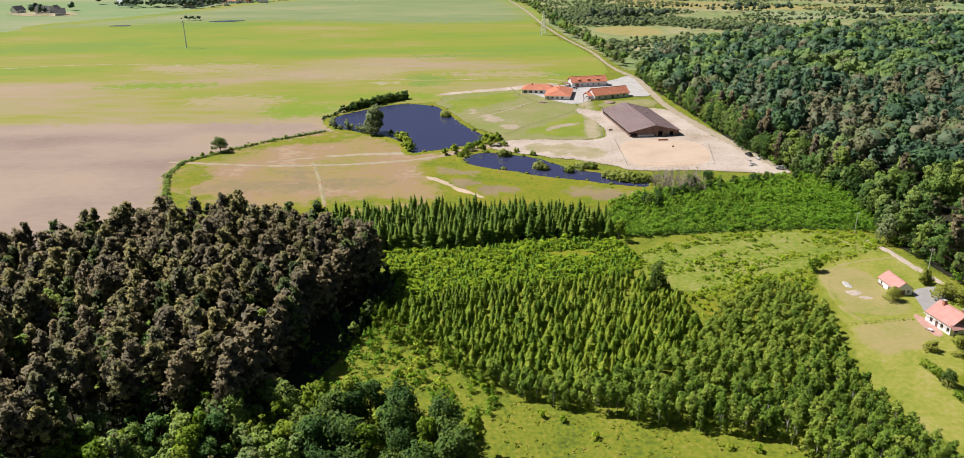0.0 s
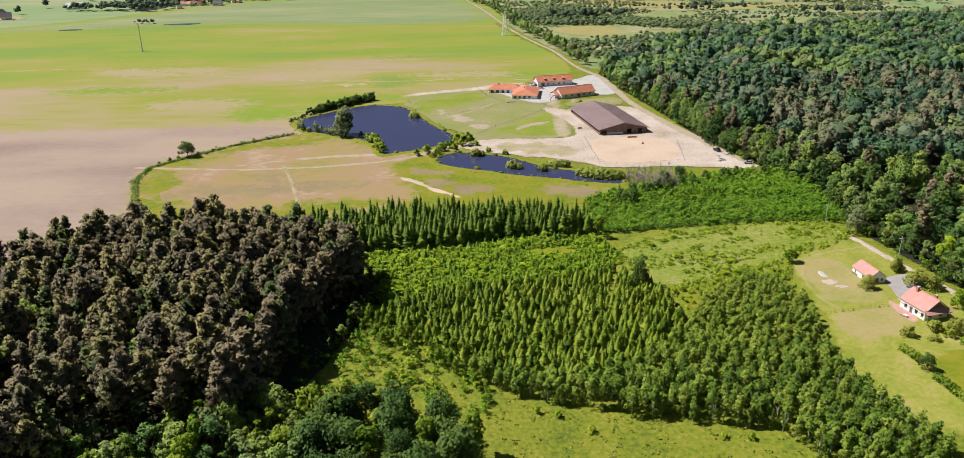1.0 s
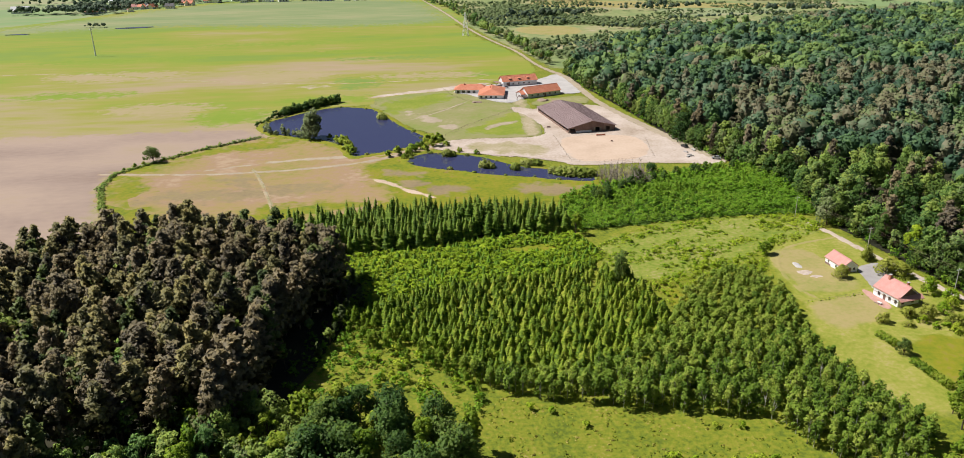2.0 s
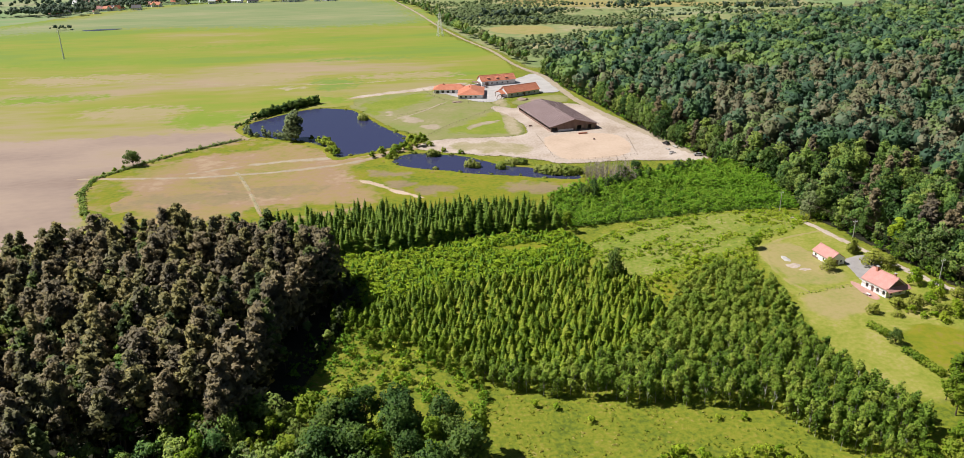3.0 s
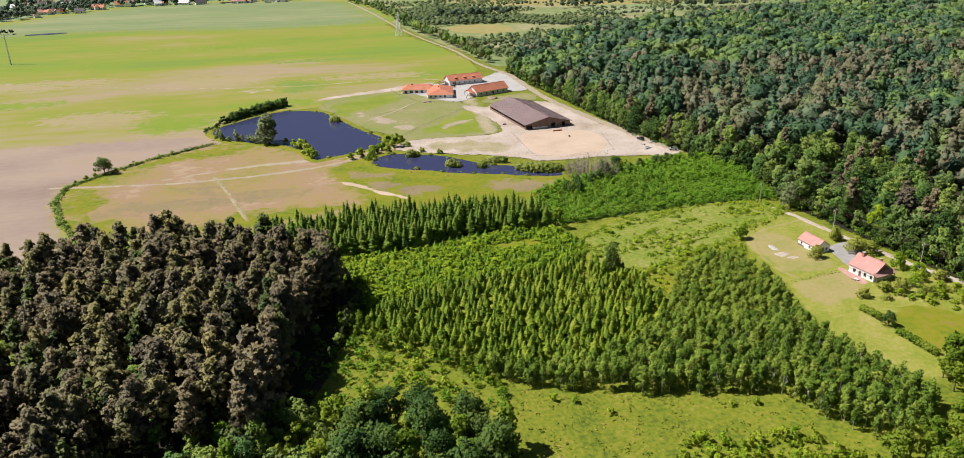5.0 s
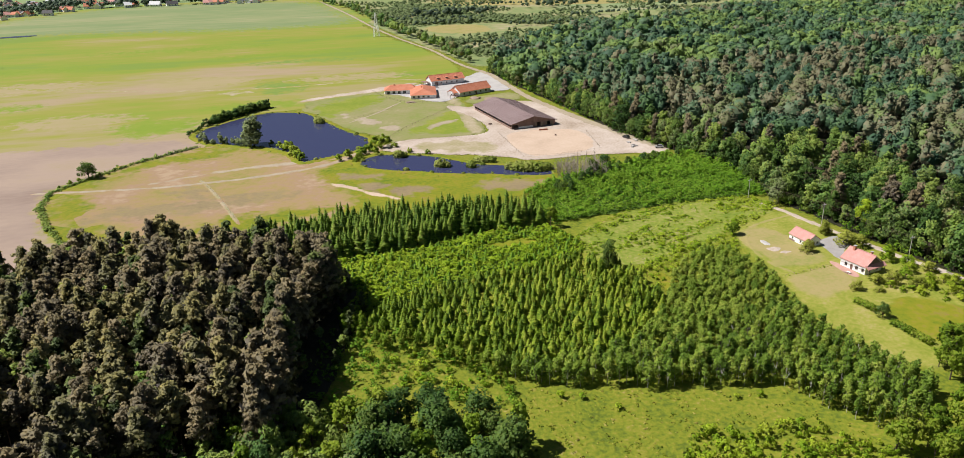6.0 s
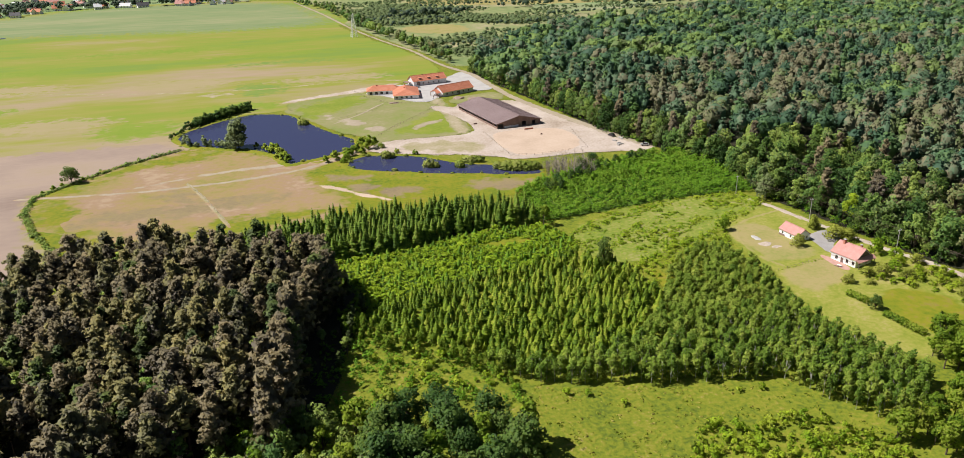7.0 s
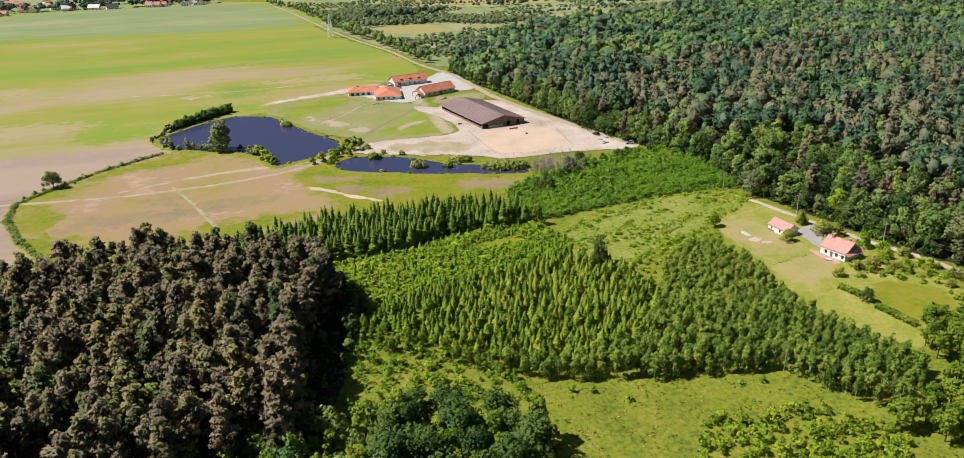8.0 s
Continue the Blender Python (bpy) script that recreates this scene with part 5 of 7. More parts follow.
HEATH = [(125, 650), (200, 725), (285, 800), (380, 810), (470, 870), (700, 1000), (600, 1250), (60, 1250), (75, 900), (104, 720)]
COPSE = [(70, 905), (75, 1010), (125, 1120), (180, 1100), (200, 960), (270, 905), (300, 860), (240, 850), (195, 885), (118, 897)]
scrub_models = [wood_crown(4, 2.2, 6, 5, 0.95, 0.05, 0.4, "leaf_scrub", 0.75, 0.6) for _ in range(4)]
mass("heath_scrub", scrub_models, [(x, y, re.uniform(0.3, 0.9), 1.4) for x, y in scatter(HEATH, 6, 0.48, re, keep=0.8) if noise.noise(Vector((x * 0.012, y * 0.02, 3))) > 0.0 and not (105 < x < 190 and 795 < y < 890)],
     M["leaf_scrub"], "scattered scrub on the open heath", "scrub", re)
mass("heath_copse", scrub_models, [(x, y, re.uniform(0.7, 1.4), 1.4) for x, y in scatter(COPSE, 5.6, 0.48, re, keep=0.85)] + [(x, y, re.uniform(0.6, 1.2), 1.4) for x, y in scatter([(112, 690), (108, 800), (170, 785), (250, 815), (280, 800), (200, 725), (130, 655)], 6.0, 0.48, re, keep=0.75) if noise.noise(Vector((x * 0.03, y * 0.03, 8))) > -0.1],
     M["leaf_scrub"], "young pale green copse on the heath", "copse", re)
wood_spots = []
for ax, ay, bx, by in ((106, 886, 190, 896), (92, 952, 170, 962), (130, 1002, 240, 1012), (100, 930, 200, 922), (118, 690, 170, 745), (210, 840, 320, 850), (300, 905, 460, 925), (180, 1060, 330, 1075)):
    for q in np.arange(0, 1, 4.5 / math.hypot(bx - ax, by - ay)):
        wood_spots.append((ax + (bx - ax) * q + re.normal(0, 2), ay + (by - ay) * q + re.normal(0, 2.5), re.uniform(0.2, 0.42), 1.3))
for cx, cy, rx, ry, n in ((620, 1120, 150, 70, 150), (330, 1020, 60, 14, 26), (170, 960, 55, 10, 26), (480, 960, 50, 16, 22), (230, 1180, 90, 20, 40), (900, 1050, 160, 90, 110),
                          (-434, 1210, 42, 26, 70), (-500, 1160, 40, 18, 40), (-400, 1250, 30, 16, 30), (-366, 985, 15, 6, 16), (-351, 1301, 16, 20, 24), (-335, 1330, 12, 16, 16), (-580, 1119, 4, 2, 4), (-586, 1207, 4, 2, 4), (-625, 1110, 16, 5, 12), (-600, 1062, 14, 3, 6), (-330, 1300, 60, 22, 40), (-200, 1345, 90, 14, 40), (-470, 1320, 120, 40, 60), (-60, 1330, 50, 10, 14), (-345, 1260, 26, 14, 14), (-425, 1160, 45, 30, 70), (-370, 1225, 40, 22, 50), (-240, 1285, 130, 9, 90), (-100, 1292, 70, 8, 40)):
    for _ in range(n):
        a, k = re.uniform(0, 6.28), math.sqrt(re.random())
        wood_spots.append((cx + rx * k * math.cos(a), cy + ry * k * math.sin(a), re.uniform(0.2, 0.4) if cx == -366 else re.uniform(0.4, 0.8), 1.2))
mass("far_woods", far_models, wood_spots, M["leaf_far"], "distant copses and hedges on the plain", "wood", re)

# bare dead pines far in the east wood
def snag_mesh(rng):
    h = rng.uniform(17, 21)
    limbs = []
    for k in range(9):
        a, z = rng.uniform(0, 6.28), h * rng.uniform(0.5, 0.95)
        limbs.append(((0, 0, z), (math.cos(a) * rng.uniform(0.8, 2.0), math.sin(a) * rng.uniform(0.8, 2.0), z + rng.uniform(-0.2, 1.0)), 0.14))
    return trunk_mesh("trunk", rng, h, 0.45, limbs, M["deadwood"], 0.012)


snags = Stand("dead_pine", "tree", "bare dead pines in the east wood", ["tall bare grey trunk of a dead pine"], [(None, snag_mesh(r1)) for _ in range(3)])
for _ in range(16):
    snags.plant(432 + re.normal(0, 9), 574 + re.normal(0, 7), re.uniform(0.85, 1.1), 1.0, re)
snags.plant(-77, 196, 0.95, 1.0, re, label="dead grey pine with broken twigs among old pines")

# plants by the water, the ditch and the garden
reed = [crown_mesh("crown", [leaves(r1, (0, 0, 0.7), (1.5, 1.5, 1.1), 190, 0.5, 0.1)], M["leaf_reed"], 0.45, 0.45, 0.6) for _ in range(3)]
islet = Stand("reed_clump", "reeds", "reed clumps in the ponds", ["bright green clump of reeds in the water"], [(None, m) for m in reed])
for x, y, s, w2 in ((21.5, 352.5, 1.9, 1.0), (24, 351.5, 1.3, 1.2), (35.3, 347, 1.7, 0.9), (42, 354, 1.5, 1.5), (46, 353, 1.3, 1.5), (5, 374.5, 1.8, 1.0), (7, 375, 1.3, 1.3), (-28, 461, 1.8, 1.1), (-27, 459, 1.3, 1.0),
                    (56, 337, 1.7, 1.7), (60, 335, 1.8, 1.7), (64, 333, 1.7, 1.6), (52, 339, 1.5, 1.3), (68, 333, 1.5, 1.3)):
    islet.plant(x, y, s * 1.25, w2 * 0.9, re)
for i in range(16):
    islet.plant(53 + i + re.normal(0, 0.6), 338.5 - i * 0.42 + re.normal(0, 1.4), re.uniform(1.2, 2.1), 1.3, re)
for poly in (POND_A, POND_B):
    for x, y in ragged(poly, 5.0, 1.6)[::6]:
        islet.plant(x, y, re.uniform(0.4, 0.9), 1.2, re)
bush_far = Stand("bush", "bush", "dark bushes along the pond", ["dark green bush on the pond's bank"], [(None, m[1]) for m in broads(3, 5.0, 2.4, 20, 24, 0.7, "leaf_dark", "bark", 0.0, 0.1)])
for i in range(64):
    q = i / 63
    x, y = -99 + 42 * q, 452 + 62 * q ** 0.6
    if not 0.08 < q < 0.16:
        bush_far.plant(x + re.normal(0, 1), y + re.normal(0, 1.2), re.uniform(0.75, 1.25) * (0.5 if q < 0.2 else 1), 1.0, re)
bush_near = Stand("bush", "bush", "green bushes along the ponds", ["mid-green bush at the water's edge"], [(None, m[1]) for m in broads(3, 4.0, 2.0, 18, 24, 0.6, "leaf_green", "bark", 0.0, 0.1, 0.8, 0.4, 0.6)])
for x, y, s in ((-52, 412, 0.8), (-48, 404, 1.2), (-45, 396, 1.1), (-43, 390, 1.0), (-56, 418, 0.7), (-42, 384, 0.9), 
                (0, 394, 1.3), (-4, 399, 1.2), (3, 400, 1.1), (-1, 406, 0.9), (2, 410, 0.8), (-8, 391, 0.9), (-12, 386, 0.9), (-19, 381, 1.1), (-24, 378, 0.8), (-5, 384, 1.0), (-14, 379, 0.8), (-16, 374, 0.6),
                (6, 394, 0.6), (12, 382, 0.5), (20, 376, 0.5)):
    bush_near.plant(x, y, s * 1.3, 1.0, re)
pale = broads(1, 9.5, 3.0, 70, 60, 0.55, "leaf_pale", "bark", 0.02, 0.15, 1.2)
willow = Stand("willow_tree", "tree", "", ["pale grey-green willow at the water's edge"], pale)
willow.plant(-64.5, 421, 1.5, 1.35, re, sink=-0.3)
pale_bush = Stand("willow_bush", "bush", "pale willow bushes in the pond", ["pale grey-green willow bush at the pond's shore"], [(None, m[1]) for m in broads(2, 4.2, 1.7, 16, 20, 0.55, "leaf_pale", "bark", 0.0, 0.1)])
for x, y in ((-90, 434), (-86, 431), (-82, 430), (-79, 428), (-75, 426), (-72, 424), (-92, 440)):
    pale_bush.plant(x, y, re.uniform(0.9, 1.4), 1.0, re)
clump_dark.plant(-138.1, 381, 0.66, 1.3, re, label="lone round dark tree in the field's hedge")
ditch = []
for i in range(520):
    q = i / 519
    line = [(-94, 427), (-108, 415.5), (-121, 403.5), (-137.5, 380), (-149.5, 359.5), (-148.5, 337.5), (-140, 314), (-128, 290)]
    k = q * (len(line) - 1)
    a, b = line[int(k)], line[min(int(k) + 1, len(line) - 1)]
    f = k - int(k)
    ditch.append((a[0] + (b[0] - a[0]) * f + re.normal(0, 0.6), a[1] + (b[1] - a[1]) * f + re.normal(0, 0.6), re.uniform(0.3, 0.7) * (1.5 if re.random() < 0.06 else 1), 1.4))
mass("ditch_hedge", [m[1] for m in small], ditch, M["leaf_wood"], "low tangled hedge along the field ditch", "hedge", re)
for x, y, s in ((-134, 384, 0.5), (-141, 376, 0.6), (-144, 371, 0.7), (-129, 392, 0.45), (-147, 366, 0.5)):
    bush_near.plant(x, y, s, 1.1, re, label="green bush beside the field ditch")
# darker small trees behind the thicket
for x, y in scatter([(50, 296), (66, 309), (92, 319), (124, 331), (138, 330), (138, 322), (118, 324), (92, 312), (70, 300), (56, 288)], 4.2, 0.45, re, keep=0.75):
    (clump_green if re.random() < 0.55 else edge_dark).plant(x, y, re.uniform(0.28, 0.5), re.uniform(0.9, 1.2), re)
# single trees
clump_dark.plant(50.5, 221.5, 0.95, 0.62, re, label="lone dark tree with a narrow crown in the plantation")
clump_green.plant(104.6, 234, 0.5, 1.55, re, label="rounded lone green tree on the meadow")
clump_green.plant(45, 263, 0.85, 0.8, re, label="green tree at the corner of the spruce stand")
clump_dark.plant(84, 316, 0.75, 0.8, re)
clump_dark.plant(94, 325, 0.65, 0.9, re)
fruit = Stand("fruit_tree", "tree", "small trees of the cottage garden", ["small leafy fruit tree in the cottage garden"], broads(2, 5.2, 2.1, 26, 26, 0.42, "leaf_lime", "bark", 0.03, 0.08, 0.8, 0.5, 0.6) + broads(2, 4.6, 2.2, 26, 26, 0.42, "leaf_olive", "bark", 0.03, 0.08, 0.8, 0.5, 0.6))
garden = Stand("garden_bush", "bush", "garden bushes by the cottage", ["dense rounded olive-green garden bush"], broads(2, 4.2, 1.9, 44, 40, 0.3, "leaf_olive", "bark", 0.0, 0.1, 0.8, 0.5, 0.35))
for x, y, s, w2 in ((118.9, 210.6, 1.15, 1.0), (135.0, 222.6, 1.35, 0.85), (134.5, 211.5, 1.35, 1.2), (138.5, 209.5, 1.2, 1.3)):
    garden.plant(x, y, s, w2, re)
for x, y, s in ((115.5, 182, 0.42), (124, 183.5, 0.5), (128, 182, 0.48), (131, 185, 0.42), (135, 184, 0.5), (139, 187, 0.45), (134, 178, 0.42), (128, 177, 0.3), (132, 174, 0.34), (137, 176, 0.4), (141, 172, 0.4), (146, 176, 0.45), (126, 180, 0.35), (121, 179, 0.28), (148, 168, 0.5), (142, 164, 0.4), (140, 180, 0.5), (143, 192, 0.55), (139, 197, 0.6), (146, 186, 0.5), (144, 178, 0.5)):
    fruit.plant(x, y, s * re.uniform(1.3, 2.0), re.uniform(1.1, 1.4), re)
lime_tree = Stand("maple_tree", "tree", "", ["fresh yellow-green tree at the dark wood's edge"], broads(1, 13, 3.6, 44, 34, 0.6, "leaf_lime", "bark", 0.15, 0.2, 0.8, 0.4, 0.7))
lime_tree.plant(150.5, 222.5, 1.0, 1.0, re)
pale_tree = Stand("willow_tree", "tree", "", ["rounded pale bluish-green tree at the wood's edge"], broads(1, 12, 4.4, 60, 34, 0.6, "leaf_pale", "bark", 0.05, 0.2, 0.8, 0.3, 0.5))
pale_tree.plant(140.5, 258.5, 0.95, 1.0, re)
clump_dark.plant(111.3, 166, 0.42, 1.0, re, label="small dark green tree between two garden hedges")
hedge_me = [crown_mesh("hedge_leaves", [leaves(r1, (k * 0.55, 0, 0.75), (0.55, 0.75, 0.72), 26, 0.36, 0.5) for k in range(-6, 7)], M["leaf_green"], 0.45, 0.5, 0.5) for _ in range(1)]
for (ax, ay), (bx, by), lab in (((110.2, 176), (111.6, 169.5), "trimmed green garden hedge"), ((111.6, 162), (113.4, 150.5), "long trimmed green garden hedge")):
    n = max(1, round(math.hypot(bx - ax, by - ay) / 6.6))
    for k in range(n):
        f = (k + 0.5) / n
        x, y = ax + (bx - ax) * f, ay + (by - ay) * f
        h = tagged(new("hedge", hedge_me[0]), lab, "hedge", group="garden hedge")
        h.matrix_basis = Matrix.Translation((x, y, relief(x, y))) @ Matrix.Rotation(math.atan2(by - ay, bx - ax), 4, "Z") @ Matrix.Diagonal((1.0, 1.8, 1.6, 1))
for x, y in scatter([(116, 172), (128, 178), (142, 176), (150, 182), (152, 160), (140, 146), (126, 145), (136, 160), (134, 172), (122, 175)], 4.2, 0.45, re, keep=0.6):
    shrub.plant(x, y, re.uniform(0.5, 1.1), 1.2, re)

# grey leafless thicket
gv = bmesh.new()
rg = np.random.default_rng(61)
for _ in range(120):
    x, y = rg.uniform(-10, 10), rg.uniform(-8, 8)
    h = rg.uniform(5, 9.5)
    bar(gv, (x, y, -0.2), (x + rg.normal(0, 0.4), y + rg.normal(0, 0.4), h), 0.09, 4, 0.03)
    for _ in range(16):
        z = h * rg.uniform(0.3, 0.98)
        a, le = rg.uniform(0, 6.28), rg.uniform(0.5, 1.4)
        bar(gv, (x, y, z), (x + math.cos(a) * le, y + math.sin(a) * le, z + le * 0.8), 0.07, 3, 0.03)
tagged(part("bare_thicket", gv, M["deadwood"], at=Matrix.Translation((79, 319, 0))), "grey leafless thicket of thin stems", "thicket", kind="stuff")


# tufts of tall grass on the meadows
rt = np.random.default_rng(101)
tuft_models = [crown_mesh("tuft", [leaves(rt, (0, 0, 0.06), (0.5, 0.5, 0.07), 5, 0.5, 1.2, 0.0, 0.3)], M["leaf_meadow"]) for _ in range(4)]
NEAR_MEADOW = [(-38, 196), (-14, 184), (6, 163), (33, 155), (68, 145), (74, 118), (92, 110), (84, 96), (-10, 108), (-2, 140), (0, 160), (-14, 176), (-36, 172)]
mass("meadow_grass", tuft_models, [(x, y, rt.uniform(0.4, 1.3), 1.0) for x, y in scatter(NEAR_MEADOW, 0.8, 0.5, rt, keep=0.28) if noise.noise(Vector((x * 0.12, y * 0.2, 5))) + rt.uniform(-0.35, 0.35) > 0.0], M["leaf_meadow"], "tufts of tall yellow-green meadow grass", "grass", rt)
mass("rough_grass", tuft_models, [(x, y, rt.uniform(0.7, 1.8), 1.0) for x, y in scatter(ROUGH, 1.5, 0.5, rt) if noise.noise(Vector((x * 0.1, y * 0.1, 5))) + rt.uniform(-0.4, 0.4) > -0.05], M["leaf_lime"], "tufts of rough grass on the meadow", "grass", rt)
mass("bank_grass", tuft_models, [(x, y, rt.uniform(0.8, 2.2), 1.2) for p in (POND_A, POND_B) for q in (0, 1, 2) for x, y in ragged(p, 1.4, 3.4)], M["leaf_reed"], "tall grass along the pond banks", "grass", rt)


# ---------------- buildings ----------------
def wall_mesh(length, height, holes, thick=0.3, gable=None):
    """A wall along x, its outer face at y=0, with openings (x0, x1, z0, z1) cut through; gable=(peak height)."""
    bm = bmesh.new()
    xs = sorted({0.0, length, *[h[0] for h in holes], *[h[1] for h in holes]})
    zs = sorted({0.0, height, *[h[2] for h in holes], *[h[3] for h in holes]})
    made = {}

    def corner(p):
        if p not in made:
            made[p] = bm.verts.new((p[0], 0, p[1]))
        return made[p]
    for x0, x1 in zip(xs, xs[1:]):
        for z0, z1 in zip(zs, zs[1:]):
            cx, cz = (x0 + x1) / 2, (z0 + z1) / 2
            if not any(h[0] < cx < h[1] and h[2] < cz < h[3] for h in holes):
                bm.faces.new([corner(p) for p in ((x0, z0), (x1, z0), (x1, z1), (x0, z1))])
    out = bmesh.ops.extrude_face_region(bm, geom=bm.faces[:])
    bmesh.ops.translate(bm, verts=[v for v in out["geom"] if isinstance(v, bmesh.types.BMVert)], vec=(0, thick, 0))
    bmesh.ops.recalc_face_normals(bm, faces=bm.faces[:])
    if gable:
        tri = [(0, height), (length, height), (length / 2, gable)]
        a = [bm.verts.new((x, 0, z)) for x, z in tri]
        b = [bm.verts.new((x, thick, z)) for x, z in tri]
        bm.faces.new(a)
        bm.faces.new(b[::-1])
        for i in range(3):
            j = (i + 1) % 3
            bm.faces.new((a[j], a[i], b[i], b[j]))
        bmesh.ops.recalc_face_normals(bm, faces=bm.faces[:])
    return bm


def window(parent, x0, x1, z0, z1, glaze=True):
    """A window in a wall part: pane, frame and sill."""
    w = part("window", boxes((x0, x1, 0.14, 0.16, z0, z1)), M["glass"], parent, "dark window pane")
    t = 0.07
    part("frame", boxes((x0, x0 + t, 0.08, 0.14, z0, z1), (x1 - t, x1, 0.08, 0.14, z0, z1), (x0 + t, x1 - t, 0.08, 0.14, z0, z0 + t), (x0 + t, x1 - t, 0.08, 0.14, z1 - t, z1),
                        ((x0 + x1) / 2 - 0.03, (x0 + x1) / 2 + 0.03, 0.08, 0.138, z0 + t, z1 - t)), M["wood"], w)
    part("sill", boxes((x0 - 0.08, x1 + 0.08, -0.1, 0.08, z0 - 0.06, z0 - 0.002)), M["paving"], w)


def door(parent, x0, x1, z1, material):
    d = part("door", boxes((x0, x1, 0.12, 0.18, 0.02, z1)), material, parent)
    part("handle", boxes((x1 - 0.2, x1 - 0.1, 0.06, 0.12, 1.0, 1.06)), M["steel"], d)


def slope(L, W, eave, ridge, over, lift, side, thick=0.14):
    """One slope of a gable roof, with sheets or tiles seen as low courses."""
    bm = bmesh.new()
    half = W / 2
    k = (ridge - eave) / half
    y0, z0 = -over, eave - k * over + lift
    prism(bm, [(y0, z0), (half, ridge + lift), (half, ridge + lift + thick), (y0 - 0.02, z0 + thick)], -over, L + over)
    if side:
        for v in bm.verts:
            v.co.y = W - v.co.y
        bmesh.ops.reverse_faces(bm, faces=bm.faces[:])
    return bm


def courses(L, W, eave, ridge, over, lift, side, step, thick=0.14, along=True, proud=0.035):
    """Raised courses along a slope (tile rows), or seams up it."""
    bm = bmesh.new()
    half = W / 2
    k = (ridge - eave) / half
    if along:
        n = int((half + over) / step)
        for i in range(n):
            y = -over + step * i
            z = eave + k * y + lift + thick
            prism(bm, [(y, z - 0.01), (y + step * 0.98, z + k * step * 0.98 - 0.004), (y + 0.02, z + 0.02 * k + proud)], -over, L + over)
    else:
        x = -over + 0.1
        while x < L + over - 0.1:
            prism(bm, [(-over, eave - k * over + lift + thick - 0.01), (half - 0.05, ridge - 0.05 * k + lift + thick - 0.01), (half - 0.05, ridge - 0.05 * k + lift + thick + proud), (-over, eave - k * over + lift + thick + proud)], x, x + 0.09)
            x += step
    if side:
        for v in bm.verts:
            v.co.y = W - v.co.y
        bmesh.ops.reverse_faces(bm, faces=bm.faces[:])
    return bm


def gable_house(name, label, category, at, L, W, eave, ridge, roof, wall, over=0.5, front=(), back=(), near=(), far=(), near_doors=(), front_doors=(), course=0.35, group="", gable_wall=None):
    """A house with its long wall at y=0, its near gable at x=L. Openings: (from, to, sill, head)."""
    h = thing(name, label, category, at, group)
    t = 0.3
    places = ((Matrix.Identity(4), L, eave, None, front, front_doors, wall),
              (pose(L, W, 0, 0, 0, 180), L, eave, None, back, (), wall),
              (pose(L, t, 0, 0, 0, 90) @ Matrix.Translation((0, 0, 0)), W - 2 * t, eave, None, near, near_doors, gable_wall or wall),
              (pose(0, W - t, 0, 0, 0, -90), W - 2 * t, eave, None, far, (), gable_wall or wall))
    for m, le, he, _, holes, doors, mt in places:
        cut = list(holes) + [(a, b, 0.0, c) for a, b, c in doors]
        w = part("wall", wall_mesh(le, he, cut, t), mt, h, at=m)
        for a, b, c, d in holes:
            window(w, a, b, c, d)
        for a, b, c in doors:
            door(w, a, b, c, M["plank"])
    for x in (0.0, L - t):
        bm = bmesh.new()
        prism(bm, [(0.02, eave), (W - 0.02, eave), (W / 2, ridge - 0.01)], x, x + t)
        part("gable", bm, gable_wall or wall, h)
    for side in (0, 1):
        s = part("roof_slope", slope(L, W, eave, ridge, over, 0.02, side), roof, h)
        part("tile_layer", courses(L, W, eave, ridge, over, 0.02, side, course), roof, s)
    part("ridge_cap", boxes((-over, L + over, W / 2 - 0.16, W / 2 + 0.16, ridge + 0.1, ridge + 0.26)), roof, h)
    return h


def axes(origin, direction):
    """A pose at a place on the ground with x along a direction on the plan."""
    x, y = origin
    return Matrix.Translation((x, y, relief(x, y) + 0.02)) @ Matrix.Rotation(math.atan2(direction[1], direction[0]), 4, "Z")


# the cottage
cottage = gable_house("cottage", "white plastered cottage with faded red tiled roof and terrace", "house", axes((122.3, 198.4), (0.216, -0.976)), 9.3, 7.9, 3.0, 5.9, M["roof_pink"], M["plaster"], 0.32,
                      front=[(1.6, 2.6, 0.9, 2.1), (5.6, 6.6, 0.9, 2.1), (7.9, 8.8, 0.9, 2.1)], front_doors=[(3.7, 4.7, 2.1)], near=[(1.2, 2.2, 0.9, 2.1), (4.8, 5.8, 0.9, 2.1)], back=[(2, 3, 0.9, 2.1), (6, 7, 0.9, 2.1)],
                      far=[(3, 4.2, 0.9, 2.1)])
chim = part("chimney", boxes((1.6, 2.3, 3.1, 3.8, 4.9, 7.0)), M["brick"], cottage, "red brick chimney")
part("chimney_cap", boxes((1.5, 2.4, 3.0, 3.9, 7.0, 7.12)), M["paving"], chim)
chim = part("chimney", boxes((6.6, 7.2, 5.0, 5.6, 4.2, 6.3)), M["brick"], cottage, "red brick chimney")
part("chimney_cap", boxes((6.5, 7.3, 4.9, 5.7, 6.3, 6.42)), M["paving"], chim)
bm = bmesh.new()
prism(bm, [(9.32, 3.25), (10.7, 2.3), (10.7, 2.44), (9.32, 3.42)], -0.5, 8.4)
for v in bm.verts:
    v.co.x, v.co.y = v.co.y, v.co.x
bmesh.ops.reverse_faces(bm, faces=bm.faces[:])
